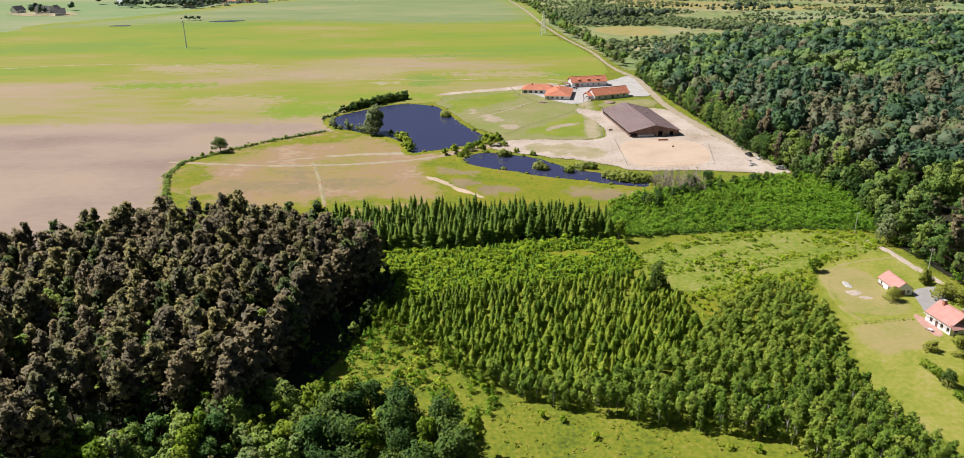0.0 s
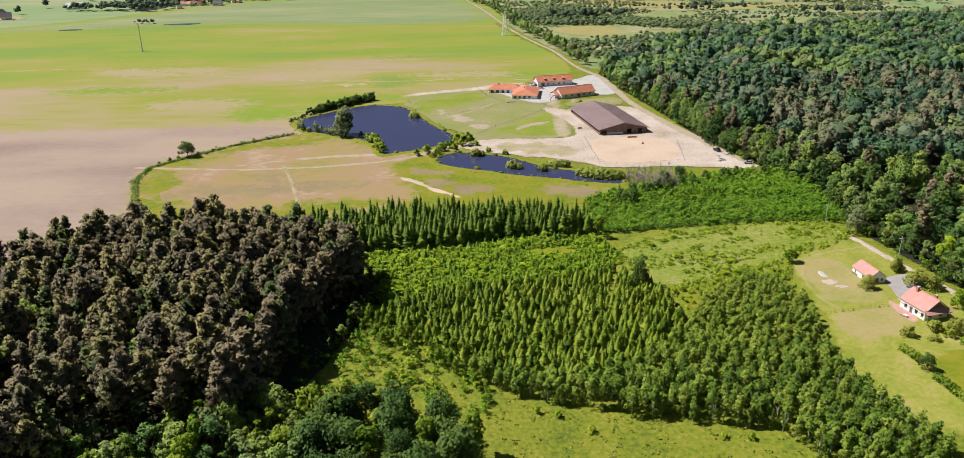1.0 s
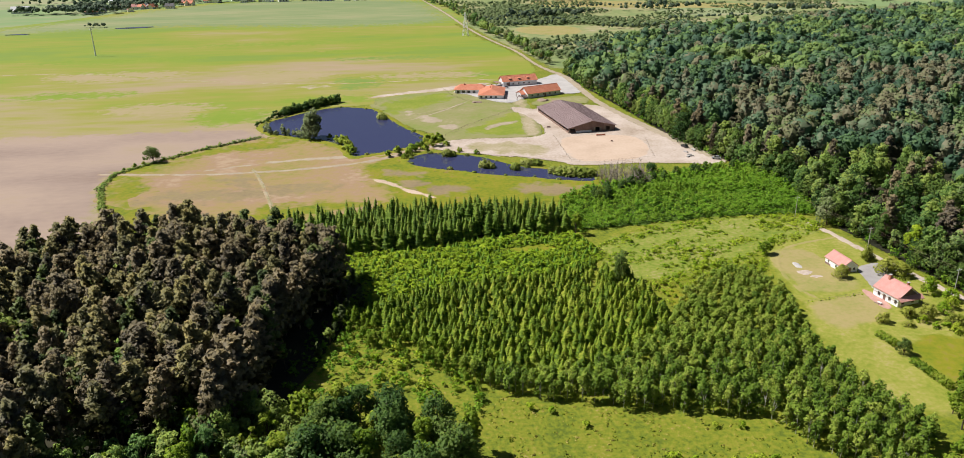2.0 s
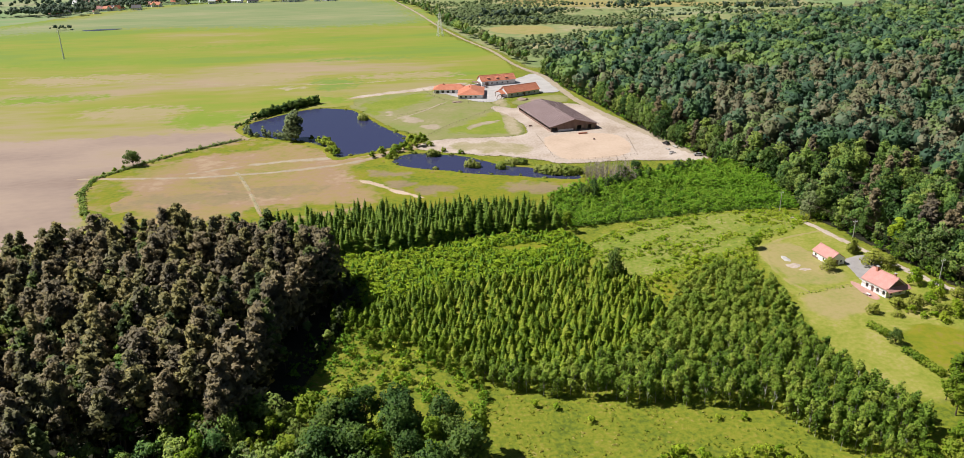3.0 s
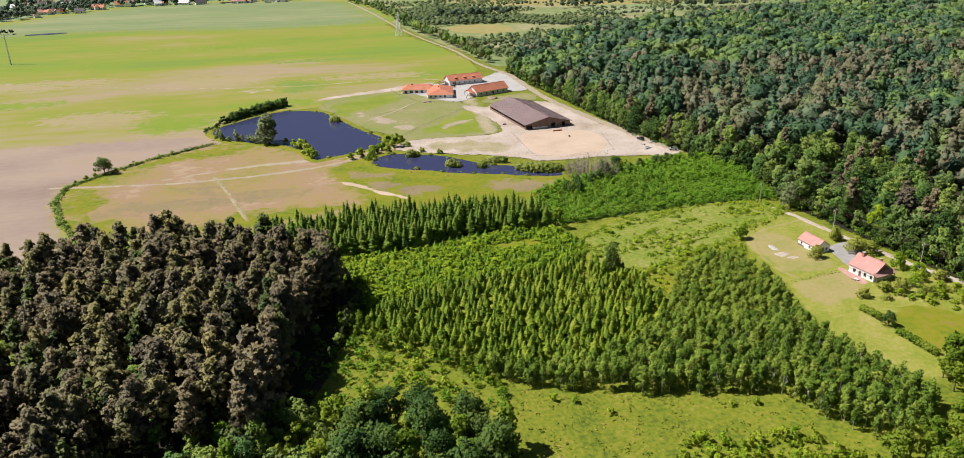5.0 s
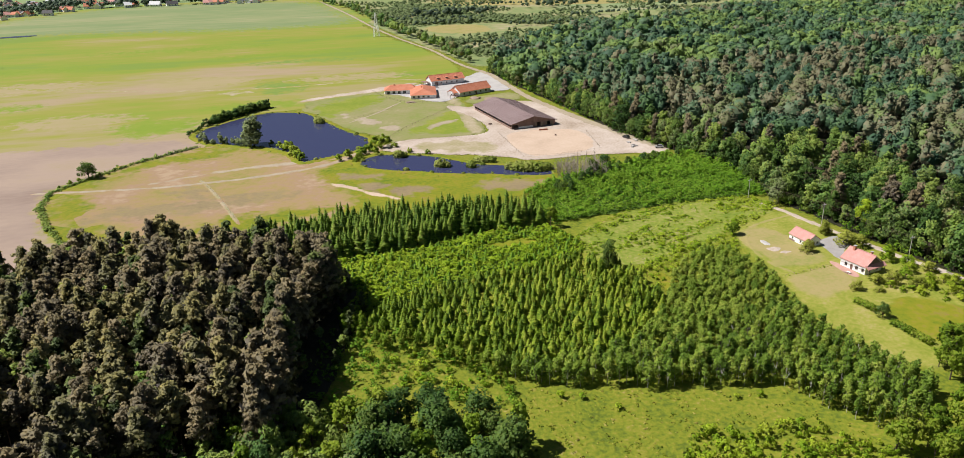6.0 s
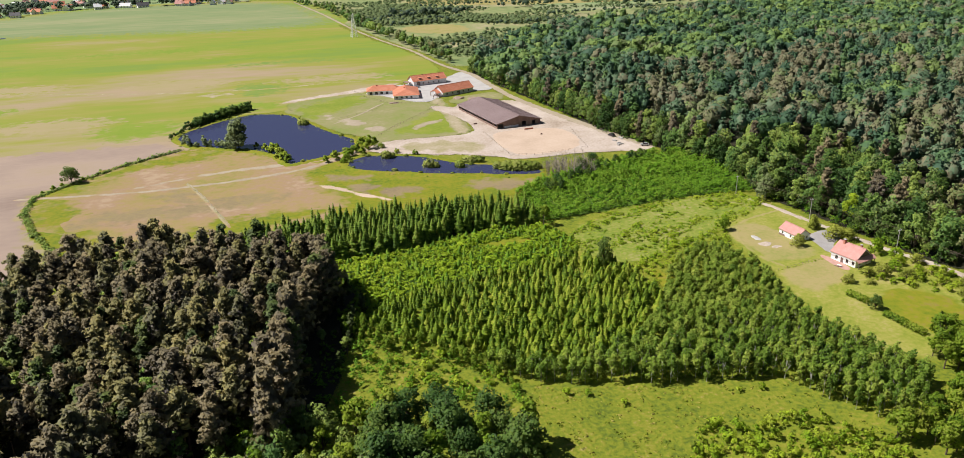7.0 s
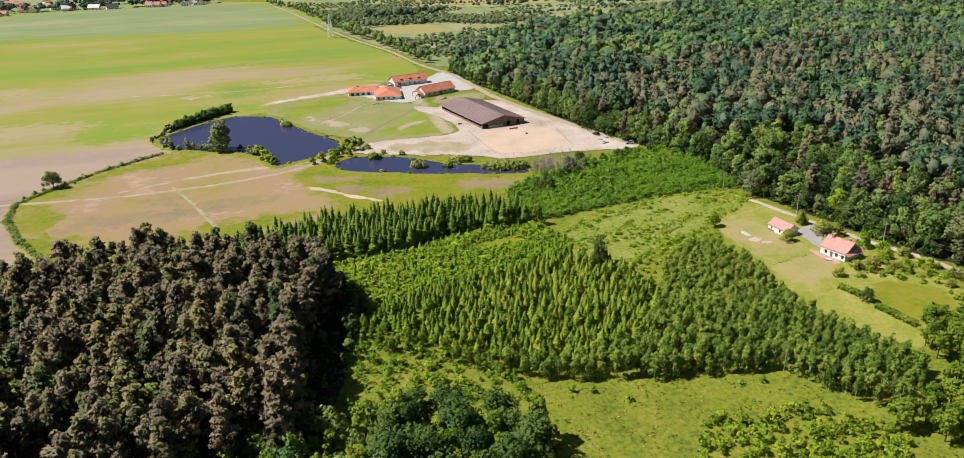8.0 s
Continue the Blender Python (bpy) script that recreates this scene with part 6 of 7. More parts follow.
part("skirt_roof", bm, M["roof_pink"], cottage, "lean-to roof of faded red tiles below the gable")
bm = bmesh.new()
for i in range(12):
    y0 = 1.3 + 0.44 * i
    top = 3.0 + (5.8 - 3.0) * (1 - (abs(y0 + 0.2 - 3.95) + 0.2) / 3.95)
    box(bm, 9.3, 9.34, y0, y0 + 0.4, 3.43, max(3.5, top - 0.1))
part("gable_boards", bm, M["plank"], cottage, "dark boarded gable")
for y in (0.0, 7.7):
    part("porch_post", boxes((10.4, 10.55, y, y + 0.15, 0, 2.4)), M["wood"], cottage)
part("gutter", boxes((-0.5, 9.8, -0.7, -0.55, 2.54, 2.64)), M["steel"], cottage)
# garage
garage = gable_house("garage", "white garage with faded red tiled gable roof", "garage", axes((120.4, 222.9), (0.094, -0.9956)), 8.9, 5.5, 2.6, 4.55, M["roof_pink"], M["plaster"], 0.32,
                     front=[(1.2, 2.0, 1.0, 1.9), (5.2, 6.0, 1.0, 1.9)], near=[(3.6, 4.4, 1.2, 2.0)], near_doors=[(0.6, 3.0, 2.15)])
part("plank_panel", boxes((-0.02, 2.9, -0.06, -0.02, 0.1, 0.95)), M["plank"], garage, "brown boarding at the wall's foot")
# terrace furniture
tb = thing("garden_table", "small white garden table on the terrace", "table", axes((120.6, 192.2), (0.19, -0.98)))
part("tabletop", boxes((-0.7, 0.7, -0.4, 0.4, 0.72, 0.76)), M["whitepaint"], tb)
for x in (-0.6, 0.6):
    for y in (-0.32, 0.32):
        part("leg", boxes((x - 0.03, x + 0.03, y - 0.03, y + 0.03, 0, 0.72)), M["whitepaint"], tb)
bench = thing("garden_bench", "plain wooden bench beside the garden table", "bench", axes((119.9, 192.6), (0.19, -0.98)))
part("seat", boxes((-0.8, 0.8, -0.18, 0.18, 0.42, 0.47)), M["wood"], bench)
for x in (-0.7, 0.7):
    part("leg", boxes((x - 0.04, x + 0.04, -0.16, 0.16, 0, 0.42)), M["wood"], bench)


def heap(name, label, category, x, y, rx, ry, h, material, seed):
    r = np.random.default_rng(seed)
    bm = bmesh.new()
    bmesh.ops.create_icosphere(bm, subdivisions=3, radius=1)
    for v in bm.verts:
        k = 1 + 0.35 * noise.noise(v.co * 1.7 + Vector((seed, 0, 0))) + 0.12 * noise.noise(v.co * 5)
        v.co = Vector((v.co.x * rx * k, v.co.y * ry * k, max(-0.2, v.co.z * h * k)))
    tagged(part(name, bm, material, at=Matrix.Translation((x, y, relief(x, y)))), label, category)


heap("sand_heap", "heap of pale building sand on the grass", "sand heap", 110.4, 216.5, 3.0, 2.2, 0.5, M["gravel"], 3)
heap("sand_heap", "low spread heap of pale rubble and sand", "sand heap", 112.6, 213.0, 2.8, 1.6, 0.4, M["gravel"], 5)
heap("rubble_heap", "heap of grey rubble on the grass", "rubble", 110.6, 222.5, 1.4, 2.6, 0.7, M["paving"], 8)
heap("soil_heap", "heap of dug brown soil by the stables", "soil heap", 76, 495, 4.2, 2.8, 1.6, M["soil"], 9)
heap("soil_heap", "low heap of dug soil by the hall", "soil heap", 84, 491, 4.0, 2.4, 1.2, M["soil"], 12)
heap("soil_heap", "small heap of soil by the fence", "soil heap", 33, 497, 3.4, 2.0, 1.0, M["soil"], 14)

# the riding hall
HL, HW, HE, HR = 55.5, 27.2, 3.1, 6.3
hall = thing("riding_hall", "large riding hall with brown sheet roof and dark plank gable", "hall", axes((67.2, 464.0), (0.127, -0.992)))
for side in (0, 1):
    s = part("roof_slope", slope(HL, HW, HE, HR, 0.9, 0.05, side, 0.2), M["roof_brown"], hall)
    part("seams", courses(HL, HW, HE, HR, 0.9, 0.05, side, 1.1, 0.2, False, 0.06), M["roof_brown"], s)
part("ridge_cap", boxes((-0.9, HL + 0.9, HW / 2 - 0.4, HW / 2 + 0.4, HR + 0.2, HR + 0.36)), M["roof_brown"], hall)
for x in (HL - 0.2, 0.0):
    bm = bmesh.new()
    prism(bm, [(0.1, HE), (HW - 0.1, HE), (HW / 2, HR - 0.02)], x, x + 0.2)
    part("gable", bm, M["plank"], hall, "dark plank gable")
gate = [(0.5, 3.9, 0.0, 2.6), (15.6, 18.0, 0.0, 2.8), (22.0, 24.0, 0.0, 2.8)]
w = part("wall", wall_mesh(HW, HE - 0.01, gate, 0.2), M["plank"], hall, "dark vertical planks", at=pose(HL, 0, 0, 0, 0, 90) @ Matrix.Translation((0, 0, 0)))
part("plinth", boxes((4.3, 13.3, -0.12, -0.02, 0.0, 1.3)), M["plaster"], w, "white plinth of the gable wall")
for a, b, c, d in gate[1:]:
    part("gate_leaf", boxes((a - 1.5, a - 0.05, -0.14, -0.03, 0.05, 2.7)), M["wood"], w, "pale open wooden gate leaf")
    part("gate_leaf", boxes((b + 0.05, b + 1.5, -0.14, -0.03, 0.05, 2.7)), M["wood"], w, "pale open wooden gate leaf")
for i in range(32):
    x = 0.15 + i * 0.85
    part("batten", boxes((x, x + 0.09, -0.05, -0.005, HE + 0.1, HE + 0.14 + max(0, (HR - HE) * (1 - abs(x - HW / 2) / (HW / 2)) - 0.5))), M["plank"], w)
part("wall", wall_mesh(HW, HE - 0.01, [], 0.2), M["plank"], hall, at=pose(0, HW, 0, 0, 0, -90))
part("wall", wall_mesh(HL, HE - 0.01, [], 0.2), M["plank"], hall, at=pose(HL, HW, 0, 0, 0, 180))
part("low_wall", boxes((0.3, HL - 0.3, 0.0, 0.2, 0, 1.2)), M["plank"], hall, "boarded lower wall of the open side")
for i in range(13):
    part("post", boxes((0.2 + i * (HL - 0.7) / 12, 0.5 + i * (HL - 0.7) / 12, -0.05, 0.25, 0, HE)), M["wood"], hall)
part("floor_slab", boxes((0.2, HL - 0.2, 0.2, HW - 0.2, 0.0, 0.06)), M["soil"], hall, "dark sand floor within the hall")

# the stables
win = [(3 + 4.6 * i, 4.3 + 4.6 * i, 1.1, 2.2) for i in range(5)]
stable = gable_house("stable", "long stable with orange tiled roof and pale walls", "stable", axes((67.5, 504.0), (0.92, 0.387)), 25.8, 10.0, 3.2, 6.6, M["roof_orange"], M["stonewall"], 0.6, front=win, front_doors=[(13.2, 14.6, 2.3)], group="stables round the yard")
bm = bmesh.new()
prism(bm, [(1.0, 2.6), (5.4, 4.4), (9.0, 2.6), (9.0, 2.75), (5.4, 4.6), (1.0, 2.75)], -4.0, -0.65)
part("porch_roof", bm, M["roof_orange"], stable, "small tiled porch roof")
for y in (1.3, 8.5):
    part("porch_post", boxes((-3.8, -3.5, y, y + 0.3, 0, 2.65)), M["wood"], stable)
back = gable_house("stable", "tall stable with orange tiled roof and dark dormer vents", "stable", axes((57.0, 546.0), (0.98, 0.196)), 25.5, 10.0, 3.7, 6.7, M["roof_orange"], M["stonewall"], 0.6,
                   front=[(7 + 4.0 * i, 8.2 + 4.0 * i, 1.3, 2.3) for i in range(4)], front_doors=[(2.4, 5.0, 2.8)], group="stables round the yard")
for i in range(3):
    x = 4.6 + 6.8 * i
    d = part("dormer", boxes((x, x + 1.6, 0.9, 3.0, 4.1, 5.25)), M["plank"], back, "dark boarded dormer")
    bm = bmesh.new()
    prism(bm, [(0.6, 5.23), (3.5, 5.7), (3.5, 5.85), (0.6, 5.37)], x - 0.2, x + 1.8)
    part("dormer_roof", bm, M["roof_orange"], d)
lean = part("lean_to", boxes((-4.5, -0.7, 2.0, 9.0, 2.4, 2.6)), M["plank"], back, "dark roof of the open lean-to")
for x, y in ((-4.3, 2.2), (-4.3, 8.6), (-4.3, 5.4)):
    part("post", boxes((x, x + 0.2, y, y + 0.2, 0, 2.4)), M["wood"], lean)


def hip_roof(x0, x1, y0, y1, eave, ridge, over=0.6):
    bm = bmesh.new()
    x0, x1, y0, y1 = x0 - over, x1 + over, y0 - over, y1 + over
    if x1 - x0 > y1 - y0:
        h = (y1 - y0) / 2
        r = ((x0 + h * 0.8, (y0 + y1) / 2), (x1 - h * 0.8, (y0 + y1) / 2))
    else:
        h = (x1 - x0) / 2
        r = (((x0 + x1) / 2, y0 + h * 0.8), ((x0 + x1) / 2, y1 - h * 0.8))
    lo = [bm.verts.new((x, y, eave)) for x, y in ((x0, y0), (x1, y0), (x1, y1), (x0, y1))]
    a, b = bm.verts.new((*r[0], ridge)), bm.verts.new((*r[1], ridge))
    bm.faces.new(lo[::-1])
    if x1 - x0 > y1 - y0:
        fs = ((lo[0], lo[1], b, a), (lo[2], lo[3], a, b), (lo[1], lo[2], b), (lo[3], lo[0], a))
    else:
        fs = ((lo[1], lo[2], b, a), (lo[3], lo[0], a, b), (lo[0], lo[1], a), (lo[2], lo[3], b))
    for f in fs:
        bm.faces.new(f)
    bmesh.ops.recalc_face_normals(bm, faces=bm.faces[:])
    return bm


ell = thing("stable", "low L-shaped stable with orange hipped roof and white walls", "stable", axes((21.0, 528.5), (0.985, -0.17)), "stables round the yard")
for x0, x1, y0, y1, wins in ((0, 22, 0, 11.0, [(1.5 + 3.6 * i, 3.4 + 3.6 * i, 0.3, 2.1) for i in range(4)]), (17.5, 34, -18.5, 8.0, [(1.2 + 3.2 * i, 2.6 + 3.2 * i, 0.9, 2.1) for i in range(4)])):
    f = part("wall", wall_mesh(x1 - x0, 2.6, wins, 0.3), M["plaster"], ell, at=Matrix.Translation((x0, y0, 0)))
    for a, b, c, d in wins:
        window(f, a, b, c, d)
    side_wins = [(1.5 + 3.4 * i, 2.7 + 3.4 * i, 0.9, 2.1) for i in range(int((y1 - y0 - 2) / 3.4))]
    f = part("wall", wall_mesh(y1 - y0 - 0.6, 2.6, side_wins, 0.3), M["plaster"], ell, at=pose(x0, y1 - 0.3, 0, 0, 0, -90))
    for a, b, c, d in side_wins:
        window(f, a, b, c, d)
    part("wall", wall_mesh(y1 - y0 - 0.6, 2.6, [], 0.3), M["plaster"], ell, at=pose(x1, y0 + 0.3, 0, 0, 0, 90))
    part("wall", wall_mesh(x1 - x0, 2.6, [], 0.3), M["plaster"], ell, at=pose(x1, y1, 0, 0, 0, 180))
    part("roof", hip_roof(x0, x1, y0, y1, 2.62 if x0 == 0 else 2.64, 5.6), M["roof_orange"], ell, "orange hipped roof")
for x, y in ((6, 4.6), (24.5, -6), (25, 2)):
    part("roof_vent", boxes((x, x + 0.7, y, y + 0.7, 4.8, 6.0)), M["brick"], ell)
gatehouse = thing("garden_arch", "dark timber arch at the yard's entrance", "arch", axes((61.8, 500.5), (0.85, 0.5)))
bm = bmesh.new()
for i in range(10):
    a0, a1 = math.pi * i / 10, math.pi * (i + 1) / 10
    bar(bm, (-2.6 * math.cos(a0), 0, 0.6 + 2.6 * math.sin(a0)), (-2.6 * math.cos(a1), 0, 0.6 + 2.6 * math.sin(a1)), 0.22)
part("arch_beam", bm, M["plank"], gatehouse)
for x in (-2.6, 2.6):
    part("pier", boxes((x - 0.3, x + 0.3, -0.3, 0.3, 0, 0.8)), M["stonewall"], gatehouse)


# fences
def fence(name, label, line, gap, height, rails, material, r=0.06):
    f = thing(name, label, "fence", Matrix.Translation((*line[0], 0)))
    ox, oy = line[0]
    post = boxes((-r, r, -r, r, -0.2, height))
    post_me = mesh_of("post", post, material)
    for (ax, ay), (bx, by) in zip(line, line[1:]):
        n = max(1, round(math.hypot(bx - ax, by - ay) / gap))
        for k in range(n):
            q = k / n
            x, y = ax + (bx - ax) * q, ay + (by - ay) * q
            part("post", post_me, parent=f, at=Matrix.Translation((x - ox, y - oy, relief(x, y))))
        for h in rails:
            bm = bmesh.new()
            bar(bm, (ax - ox, ay - oy, relief(ax, ay) + h), (bx - ox, by - oy, relief(bx, by) + h), r * 0.7, 4)
            part("rail", bm, material, f)


fence("paddock_fence", "thin pale fence across the paddock", [(-88, 363), (-79.5, 339), (-71, 305)], 5, 1.1, (1.0,), M["pole"], 0.03)
fence("arena_fence", "low rail fence round the riding ground", [(65, 404.5), (64, 356), (79.5, 353), (105.5, 356.5), (112.5, 395)], 4, 1.1, (1.05,), M["wood"], 0.04)
fence("plot_fence", "dark wooden fence between the grazing plots", [(13.5, 546), (19, 520), (27, 502), (34, 494), (46, 492), (56, 489)], 3.4, 1.3, (1.15,), M["wood"], 0.05)
fence("plot_fence", "dark fence along the green plot", [(7, 415), (21, 435), (42, 459), (60, 483)], 3.4, 1.3, (1.15,), M["plank"], 0.05)
fence("plot_fence", "pale fence along the grazing plot", [(-7, 465), (8, 474), (16, 480), (25, 495)], 3.6, 1.2, (1.05,), M["wood"], 0.045)
fence("garden_fence", "dark wire fence with a strip of tall grass", [(101, 197), (108, 197.5), (119, 199)], 3.0, 1.0, (0.9,), M["wood"], 0.035)
rf = np.random.default_rng(71)
for x, y in [(101 + 18 * q, 197 + 1.5 * q) for q in np.linspace(0, 1, 14)]:
    shrub.plant(x, y, rf.uniform(0.14, 0.28), 1.4, rf, label="small tuft of green along the garden fence")


# poles and pylons
def utility_pole(x, y, h, turn):
    p = thing("utility_pole", "slim concrete power pole with a cross-arm", "pole", Matrix.Translation((x, y, relief(x, y))) @ Matrix.Rotation(turn, 4, "Z"), "power poles along the lane")
    bm = bmesh.new()
    bar(bm, (0, 0, -0.3), (0, 0, h), 0.16, 8, 0.1)
    part("mast", bm, M["pole"], p)
    part("crossarm", boxes((-0.9, 0.9, -0.06, 0.06, h - 0.6, h - 0.48)), M["steel"], p)
    for k in (-0.8, 0.0, 0.8):
        bm = bmesh.new()
        bar(bm, (k, 0, h - 0.48 if k else h), (k, 0, h - 0.22 if k else h + 0.25), 0.06, 6)
        part("insulator", bm, M["whitepaint"], p)


POLES = [(133, 268), (141.2, 232.5), (147, 196), (153, 160)]
for x, y in POLES:
    utility_pole(x, y, 8.5, 0.15)
cable = thing("power_cable", "thin sagging power cables between the poles", "cable")
for k in (-0.8, 0.0, 0.8):
    bm = bmesh.new()
    for (ax, ay), (bx, by) in zip(POLES, POLES[1:]):
        last = None
        for i in range(9):
            q = i / 8
            p = Vector((ax + (bx - ax) * q + k, ay + (by - ay) * q, relief(ax, ay) * (1 - q) + relief(bx, by) * q + (8.3 if k else 8.75) - 3.2 * q * (1 - q)))
            if last:
                bar(bm, last, p, 0.012, 3)
            last = p
    part("wire", bm, M["plank"], cable)


def pylon(x, y, h, turn, label):
    p = thing("power_pylon", label, "pylon", Matrix.Translation((x, y, 0)) @ Matrix.Rotation(turn, 4, "Z"), "power pylons in the field")

    def at(z):
        return 2.4 * (1 - z / h) + 0.35
    levels = [0, h * 0.16, h * 0.31, h * 0.45, h * 0.58, h * 0.7, h * 0.8, h * 0.9, h]
    for sx, sy in ((1, 1), (1, -1), (-1, -1), (-1, 1)):
        bm = bmesh.new()
        bar(bm, (sx * at(0), sy * at(0), 0), (sx * at(h), sy * at(h), h), 0.28, 4, 0.2)
        part("leg", bm, M["whitepaint"], p)
    bm = bmesh.new()
    for a, b in zip(levels, levels[1:]):
        u, v = at(a), at(b)
        for q in range(4):
            c, s = ((1, 1), (1, -1), (-1, -1), (-1, 1))[q], ((1, -1), (-1, -1), (-1, 1), (1, 1))[q]
            bar(bm, (c[0] * u, c[1] * u, a), (s[0] * v, s[1] * v, b), 0.08, 3)
            bar(bm, (s[0] * u, s[1] * u, a), (c[0] * v, c[1] * v, b), 0.08, 3)
    part("lattice", bm, M["whitepaint"], p)
    for z, le in ((h * 0.8, 4.2), (h * 0.9, 3.2)):
        for sgn in (-1, 1):
            bm = bmesh.new()
            bar(bm, (0, 0, z + 0.9), (sgn * le, 0, z), 0.1, 4)
            bar(bm, (0, 0.3, z - 0.1), (sgn * le, 0, z), 0.1, 4)
            bar(bm, (0, -0.3, z - 0.1), (sgn * le, 0, z), 0.1, 4)
            part("arm", bm, M["steel"], p)


pylon(55.5, 820, 24, 0.2, "steel lattice power pylon at the field's edge")
mast = thing("power_pole", "slim pale power mast standing in the crop", "pole", Matrix.Translation((-290, 754, 0)), "power pylons in the field")
bm = bmesh.new()
bar(bm, (0, 0, -0.5), (0, 0, 26), 0.75, 8, 0.4)
part("mast", bm, M["whitepaint"], mast)
part("crossarm", boxes((-2.2, 2.2, -0.2, 0.2, 23.4, 23.8)), M["whitepaint"], mast)
part("crossarm", boxes((-1.6, 1.6, -0.2, 0.2, 25.0, 25.4)), M["whitepaint"], mast)


# cars
def car(x, y, turn, paint, label):
    c = thing("car", label, "car", Matrix.Translation((x, y, relief(x, y) + 0.4)) @ Matrix.Rotation(turn, 4, "Z"), "parked cars")
    bm = bmesh.new()
    prism(bm, [(-2.1, 0.35), (2.1, 0.35), (2.15, 0.75), (1.9, 0.9), (-2.0, 0.95), (-2.15, 0.7)], -0.88, 0.88)
    part("body", bm, paint, c)
    bm = bmesh.new()
    prism(bm, [(-1.7, 0.95), (1.05, 0.92), (0.45, 1.45), (-1.3, 1.48)], -0.78, 0.78)
    part("cabin", bm, M["glass"], c, "dark glazed cabin")
    part("roof", boxes((-0.76, 0.76, -1.25, 0.4, 1.46, 1.52)), paint, c)
    for sx in (-0.8, 0.8):
        for sy in (-1.3, 1.3):
            bm = bmesh.new()
            bar(bm, (sx - 0.1, sy, 0.33), (sx + 0.1, sy, 0.33), 0.33, 12)
            part("wheel", bm, M["tyre"], c)


car(126.5, 372, 0.3, M["carpaint"], "black car parked on the sandy yard")
car(134, 349, 1.2, M["silverpaint"], "silver car parked at the edge of the yard")
car(58, 540, 1.4, M["silverpaint"], "silver car parked in the stable yard")
for x, y, le, ma, lab in ((90.5, 402, 5.0, "brick", "red jump fence standing by the hall"), (66, 424, 2.0, "plank", "dark feed cart on the sand"), (93, 389, 0.9, "plank", "dark barrel on the riding ground")):
    j = thing("jump_stand", lab, "jump", axes((x, y), (1, 0.05)))
    part("beam", boxes((-le / 2, le / 2, -0.25, 0.25, 0.35, 0.95)), M[ma], j)
    for k in (-le / 2 + 0.1, le / 2 - 0.1):
        part("foot", boxes((k - 0.1, k + 0.1, -0.5, 0.5, 0, 0.35)), M["wood"], j)
rj = np.random.default_rng(81)
for i in range(6):
    x, y = 124 + rj.uniform(-5, 6), 362 + rj.uniform(-8, 10)
    j = thing("trailer", "small pale trailer or jump on the gravel", "trailer", axes((x, y), (math.cos(i), math.sin(i))), "jumps and trailers on the yard")
    part("box", boxes((-1.1, 1.1, -0.5, 0.5, 0.3, 0.8)), M["paving"], j)
    for k in (-0.5, 0.5):
        part("wheel", boxes((-0.25, 0.25, k - 0.08, k + 0.08, 0, 0.4)), M["tyre"], j)

# far village
rv = np.random.default_rng(91)
roofs = [M["roof_orange"], M["roof_pink"], M["roof_dark"], M["stonewall"]]


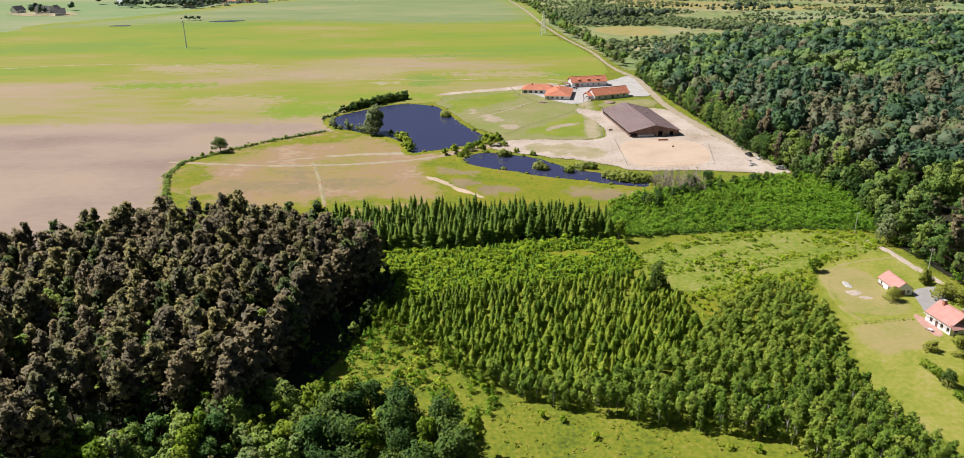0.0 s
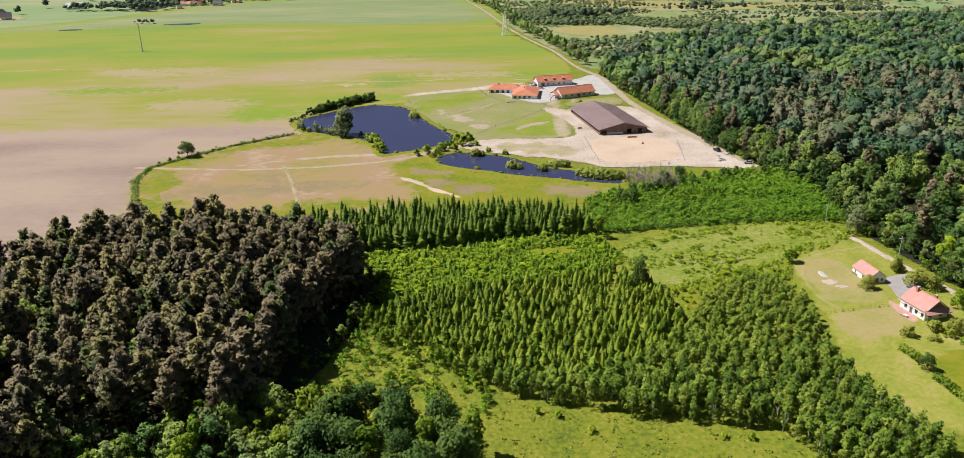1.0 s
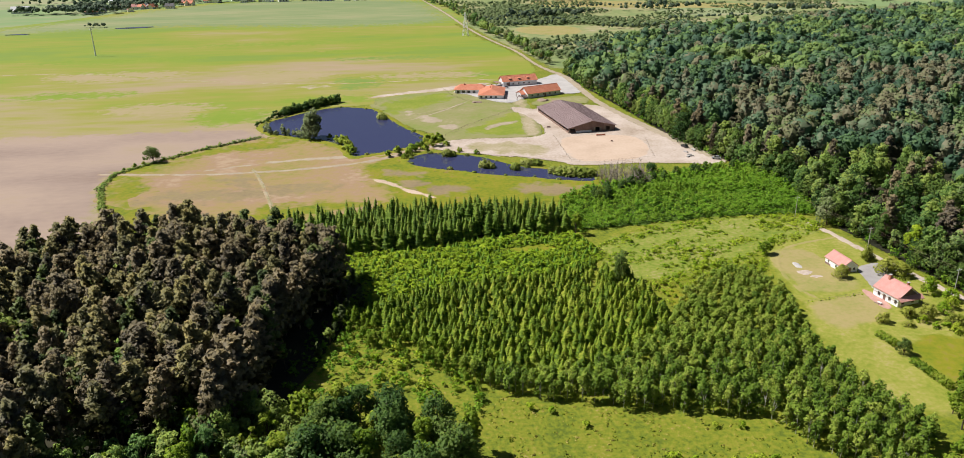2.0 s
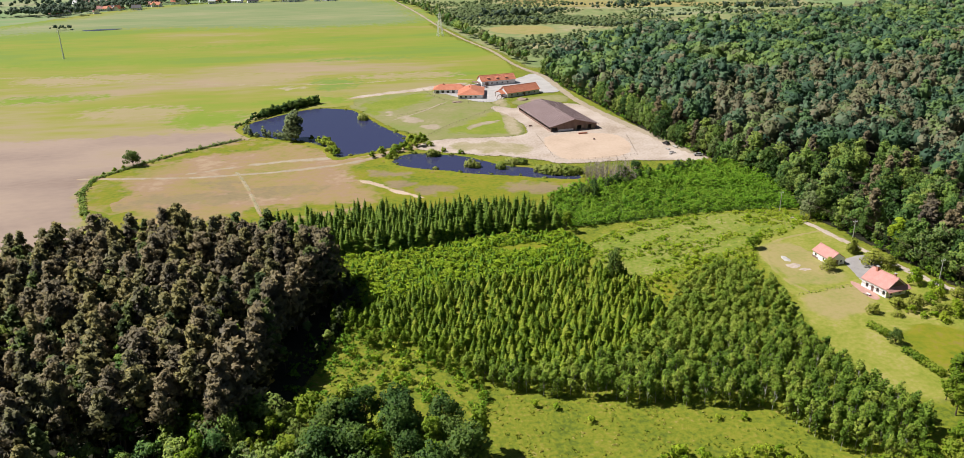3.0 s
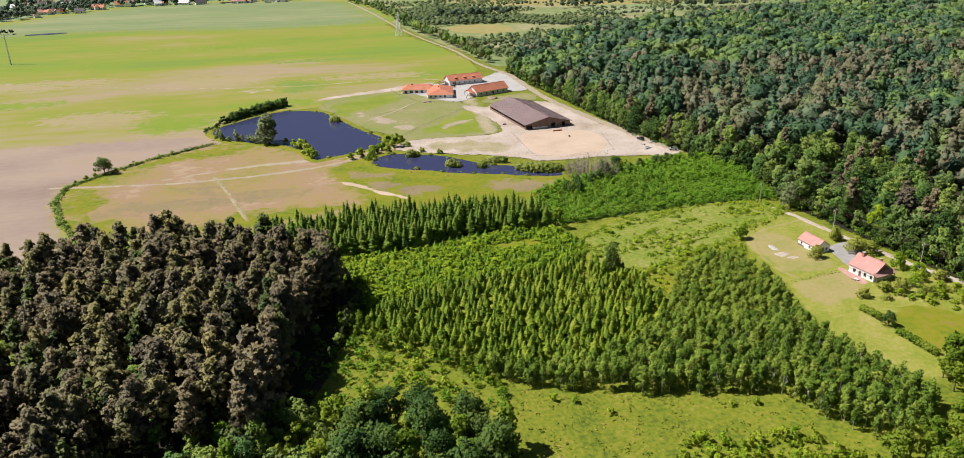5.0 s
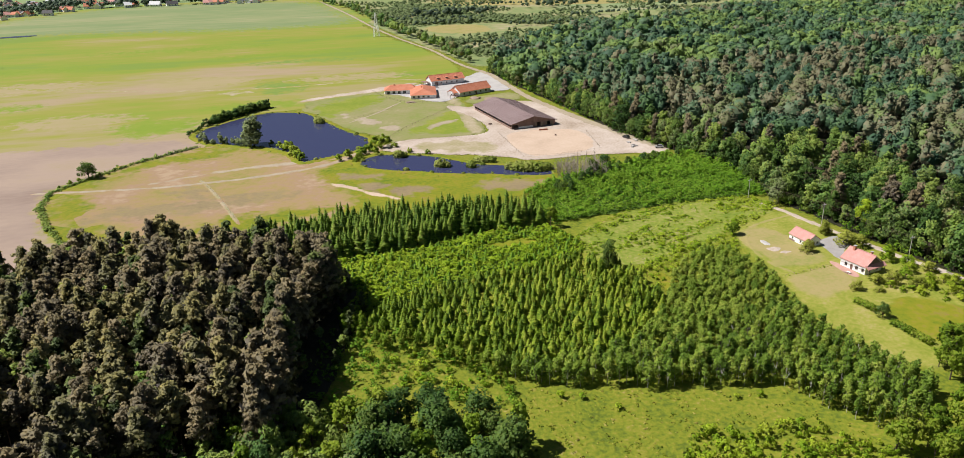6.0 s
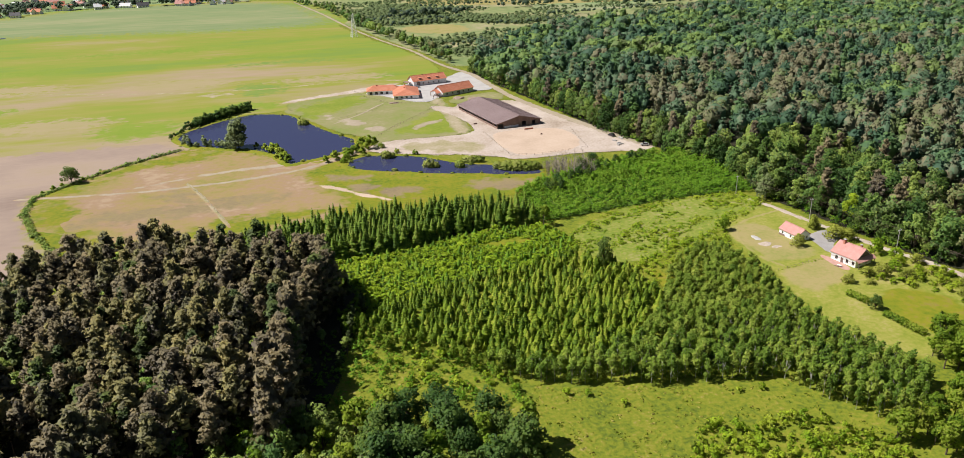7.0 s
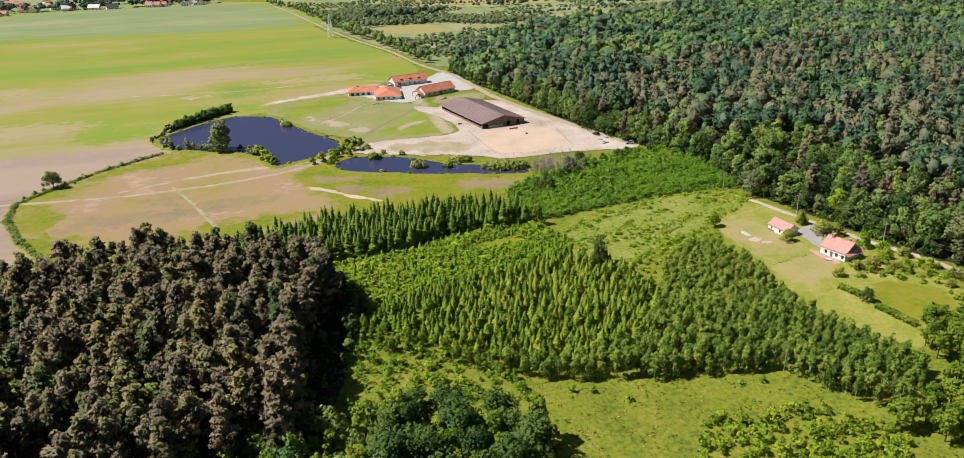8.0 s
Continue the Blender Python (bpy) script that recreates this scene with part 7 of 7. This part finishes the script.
def far_house(x, y, turn, L, W, eave, ridge, roof, label):
    h = thing("house", label, "house", Matrix.Translation((x, y, 0)) @ Matrix.Rotation(turn, 4, "Z"), "houses of the far village")
    bm = bmesh.new()
    prism(bm, [(0, 0), (W, 0), (W, eave), (W / 2, ridge - 0.05), (0, eave)], 0, L)
    b = part("wall", bm, M["plaster"], h)
    for side in (0, 1):
        part("roof_slope", slope(L, W, eave, ridge, 0.6, 0.04, side, 0.25), roof, h)
    for k in range(3):
        xx = L * (0.18 + 0.27 * k)
        part("window", boxes((xx, xx + 1.2, -0.05, 0.02, 1.1, 2.3)), M["glass"], b)
    part("chimney", boxes((L * 0.4, L * 0.4 + 0.8, W / 2 - 0.4, W / 2 + 0.4, ridge - 0.5, ridge + 0.9)), M["brick"], h)


for i in range(78):
    x = rv.uniform(-470, -40)
    y = 1290 + (x + 200) * -0.12 + rv.uniform(-22, 110)
    if abs(x + 315) < 45 and y < 1300:
        continue
    k = int(rv.choice([0, 1, 1, 2, 2, 3]))
    far_house(x, y, rv.uniform(-0.5, 0.5) + (1.57 if rv.random() < 0.4 else 0), rv.uniform(9, 17), rv.uniform(7, 9), rv.uniform(3, 4.5), rv.uniform(6.5, 8), roofs[k],
              ("distant white house with orange roof", "distant white house with red roof", "distant white house with dark roof", "distant pale grey village barn")[k])
for x, y, t, L, k in ((-306, 1278, 0.1, 26, 0), (-283, 1272, 1.4, 12, 3), (-268, 1300, 0.1, 30, 2), (-250, 1270, 0.2, 10, 3)):
    far_house(x, y, t, L, 10, 4, 8, roofs[k], ("distant long barn with orange roof", "distant white house with red roof", "distant white house with dark roof", "distant white house with pale roof")[k])
for i in range(22):
    q = rv.random()
    k = int(rv.choice([0, 1, 1, 2, 3]))
    far_house(-440 + 120 * q + rv.normal(0, 10), 1130 + 140 * q + rv.normal(0, 16), rv.uniform(-0.5, 0.5) + (1.57 if rv.random() < 0.5 else 0), rv.uniform(8, 13), rv.uniform(6.5, 8), rv.uniform(3, 4), rv.uniform(6, 7.5), roofs[k],
              ("distant white house with orange roof", "distant white house with red roof", "distant white house with dark roof", "distant pale grey village barn")[k])
for x, y, t, L, k in ((-640, 1085, 1.2, 14, 2), (-612, 1080, 0.2, 18, 2), (-588, 1092, 1.7, 16, 2), (-570, 1050, 0.5, 13, 2), (-545, 1180, 0.1, 24, 3)):
    far_house(x, y, t, L, 11, 4, 9, roofs[k], "far farmhouse with dark roof and pale walls")
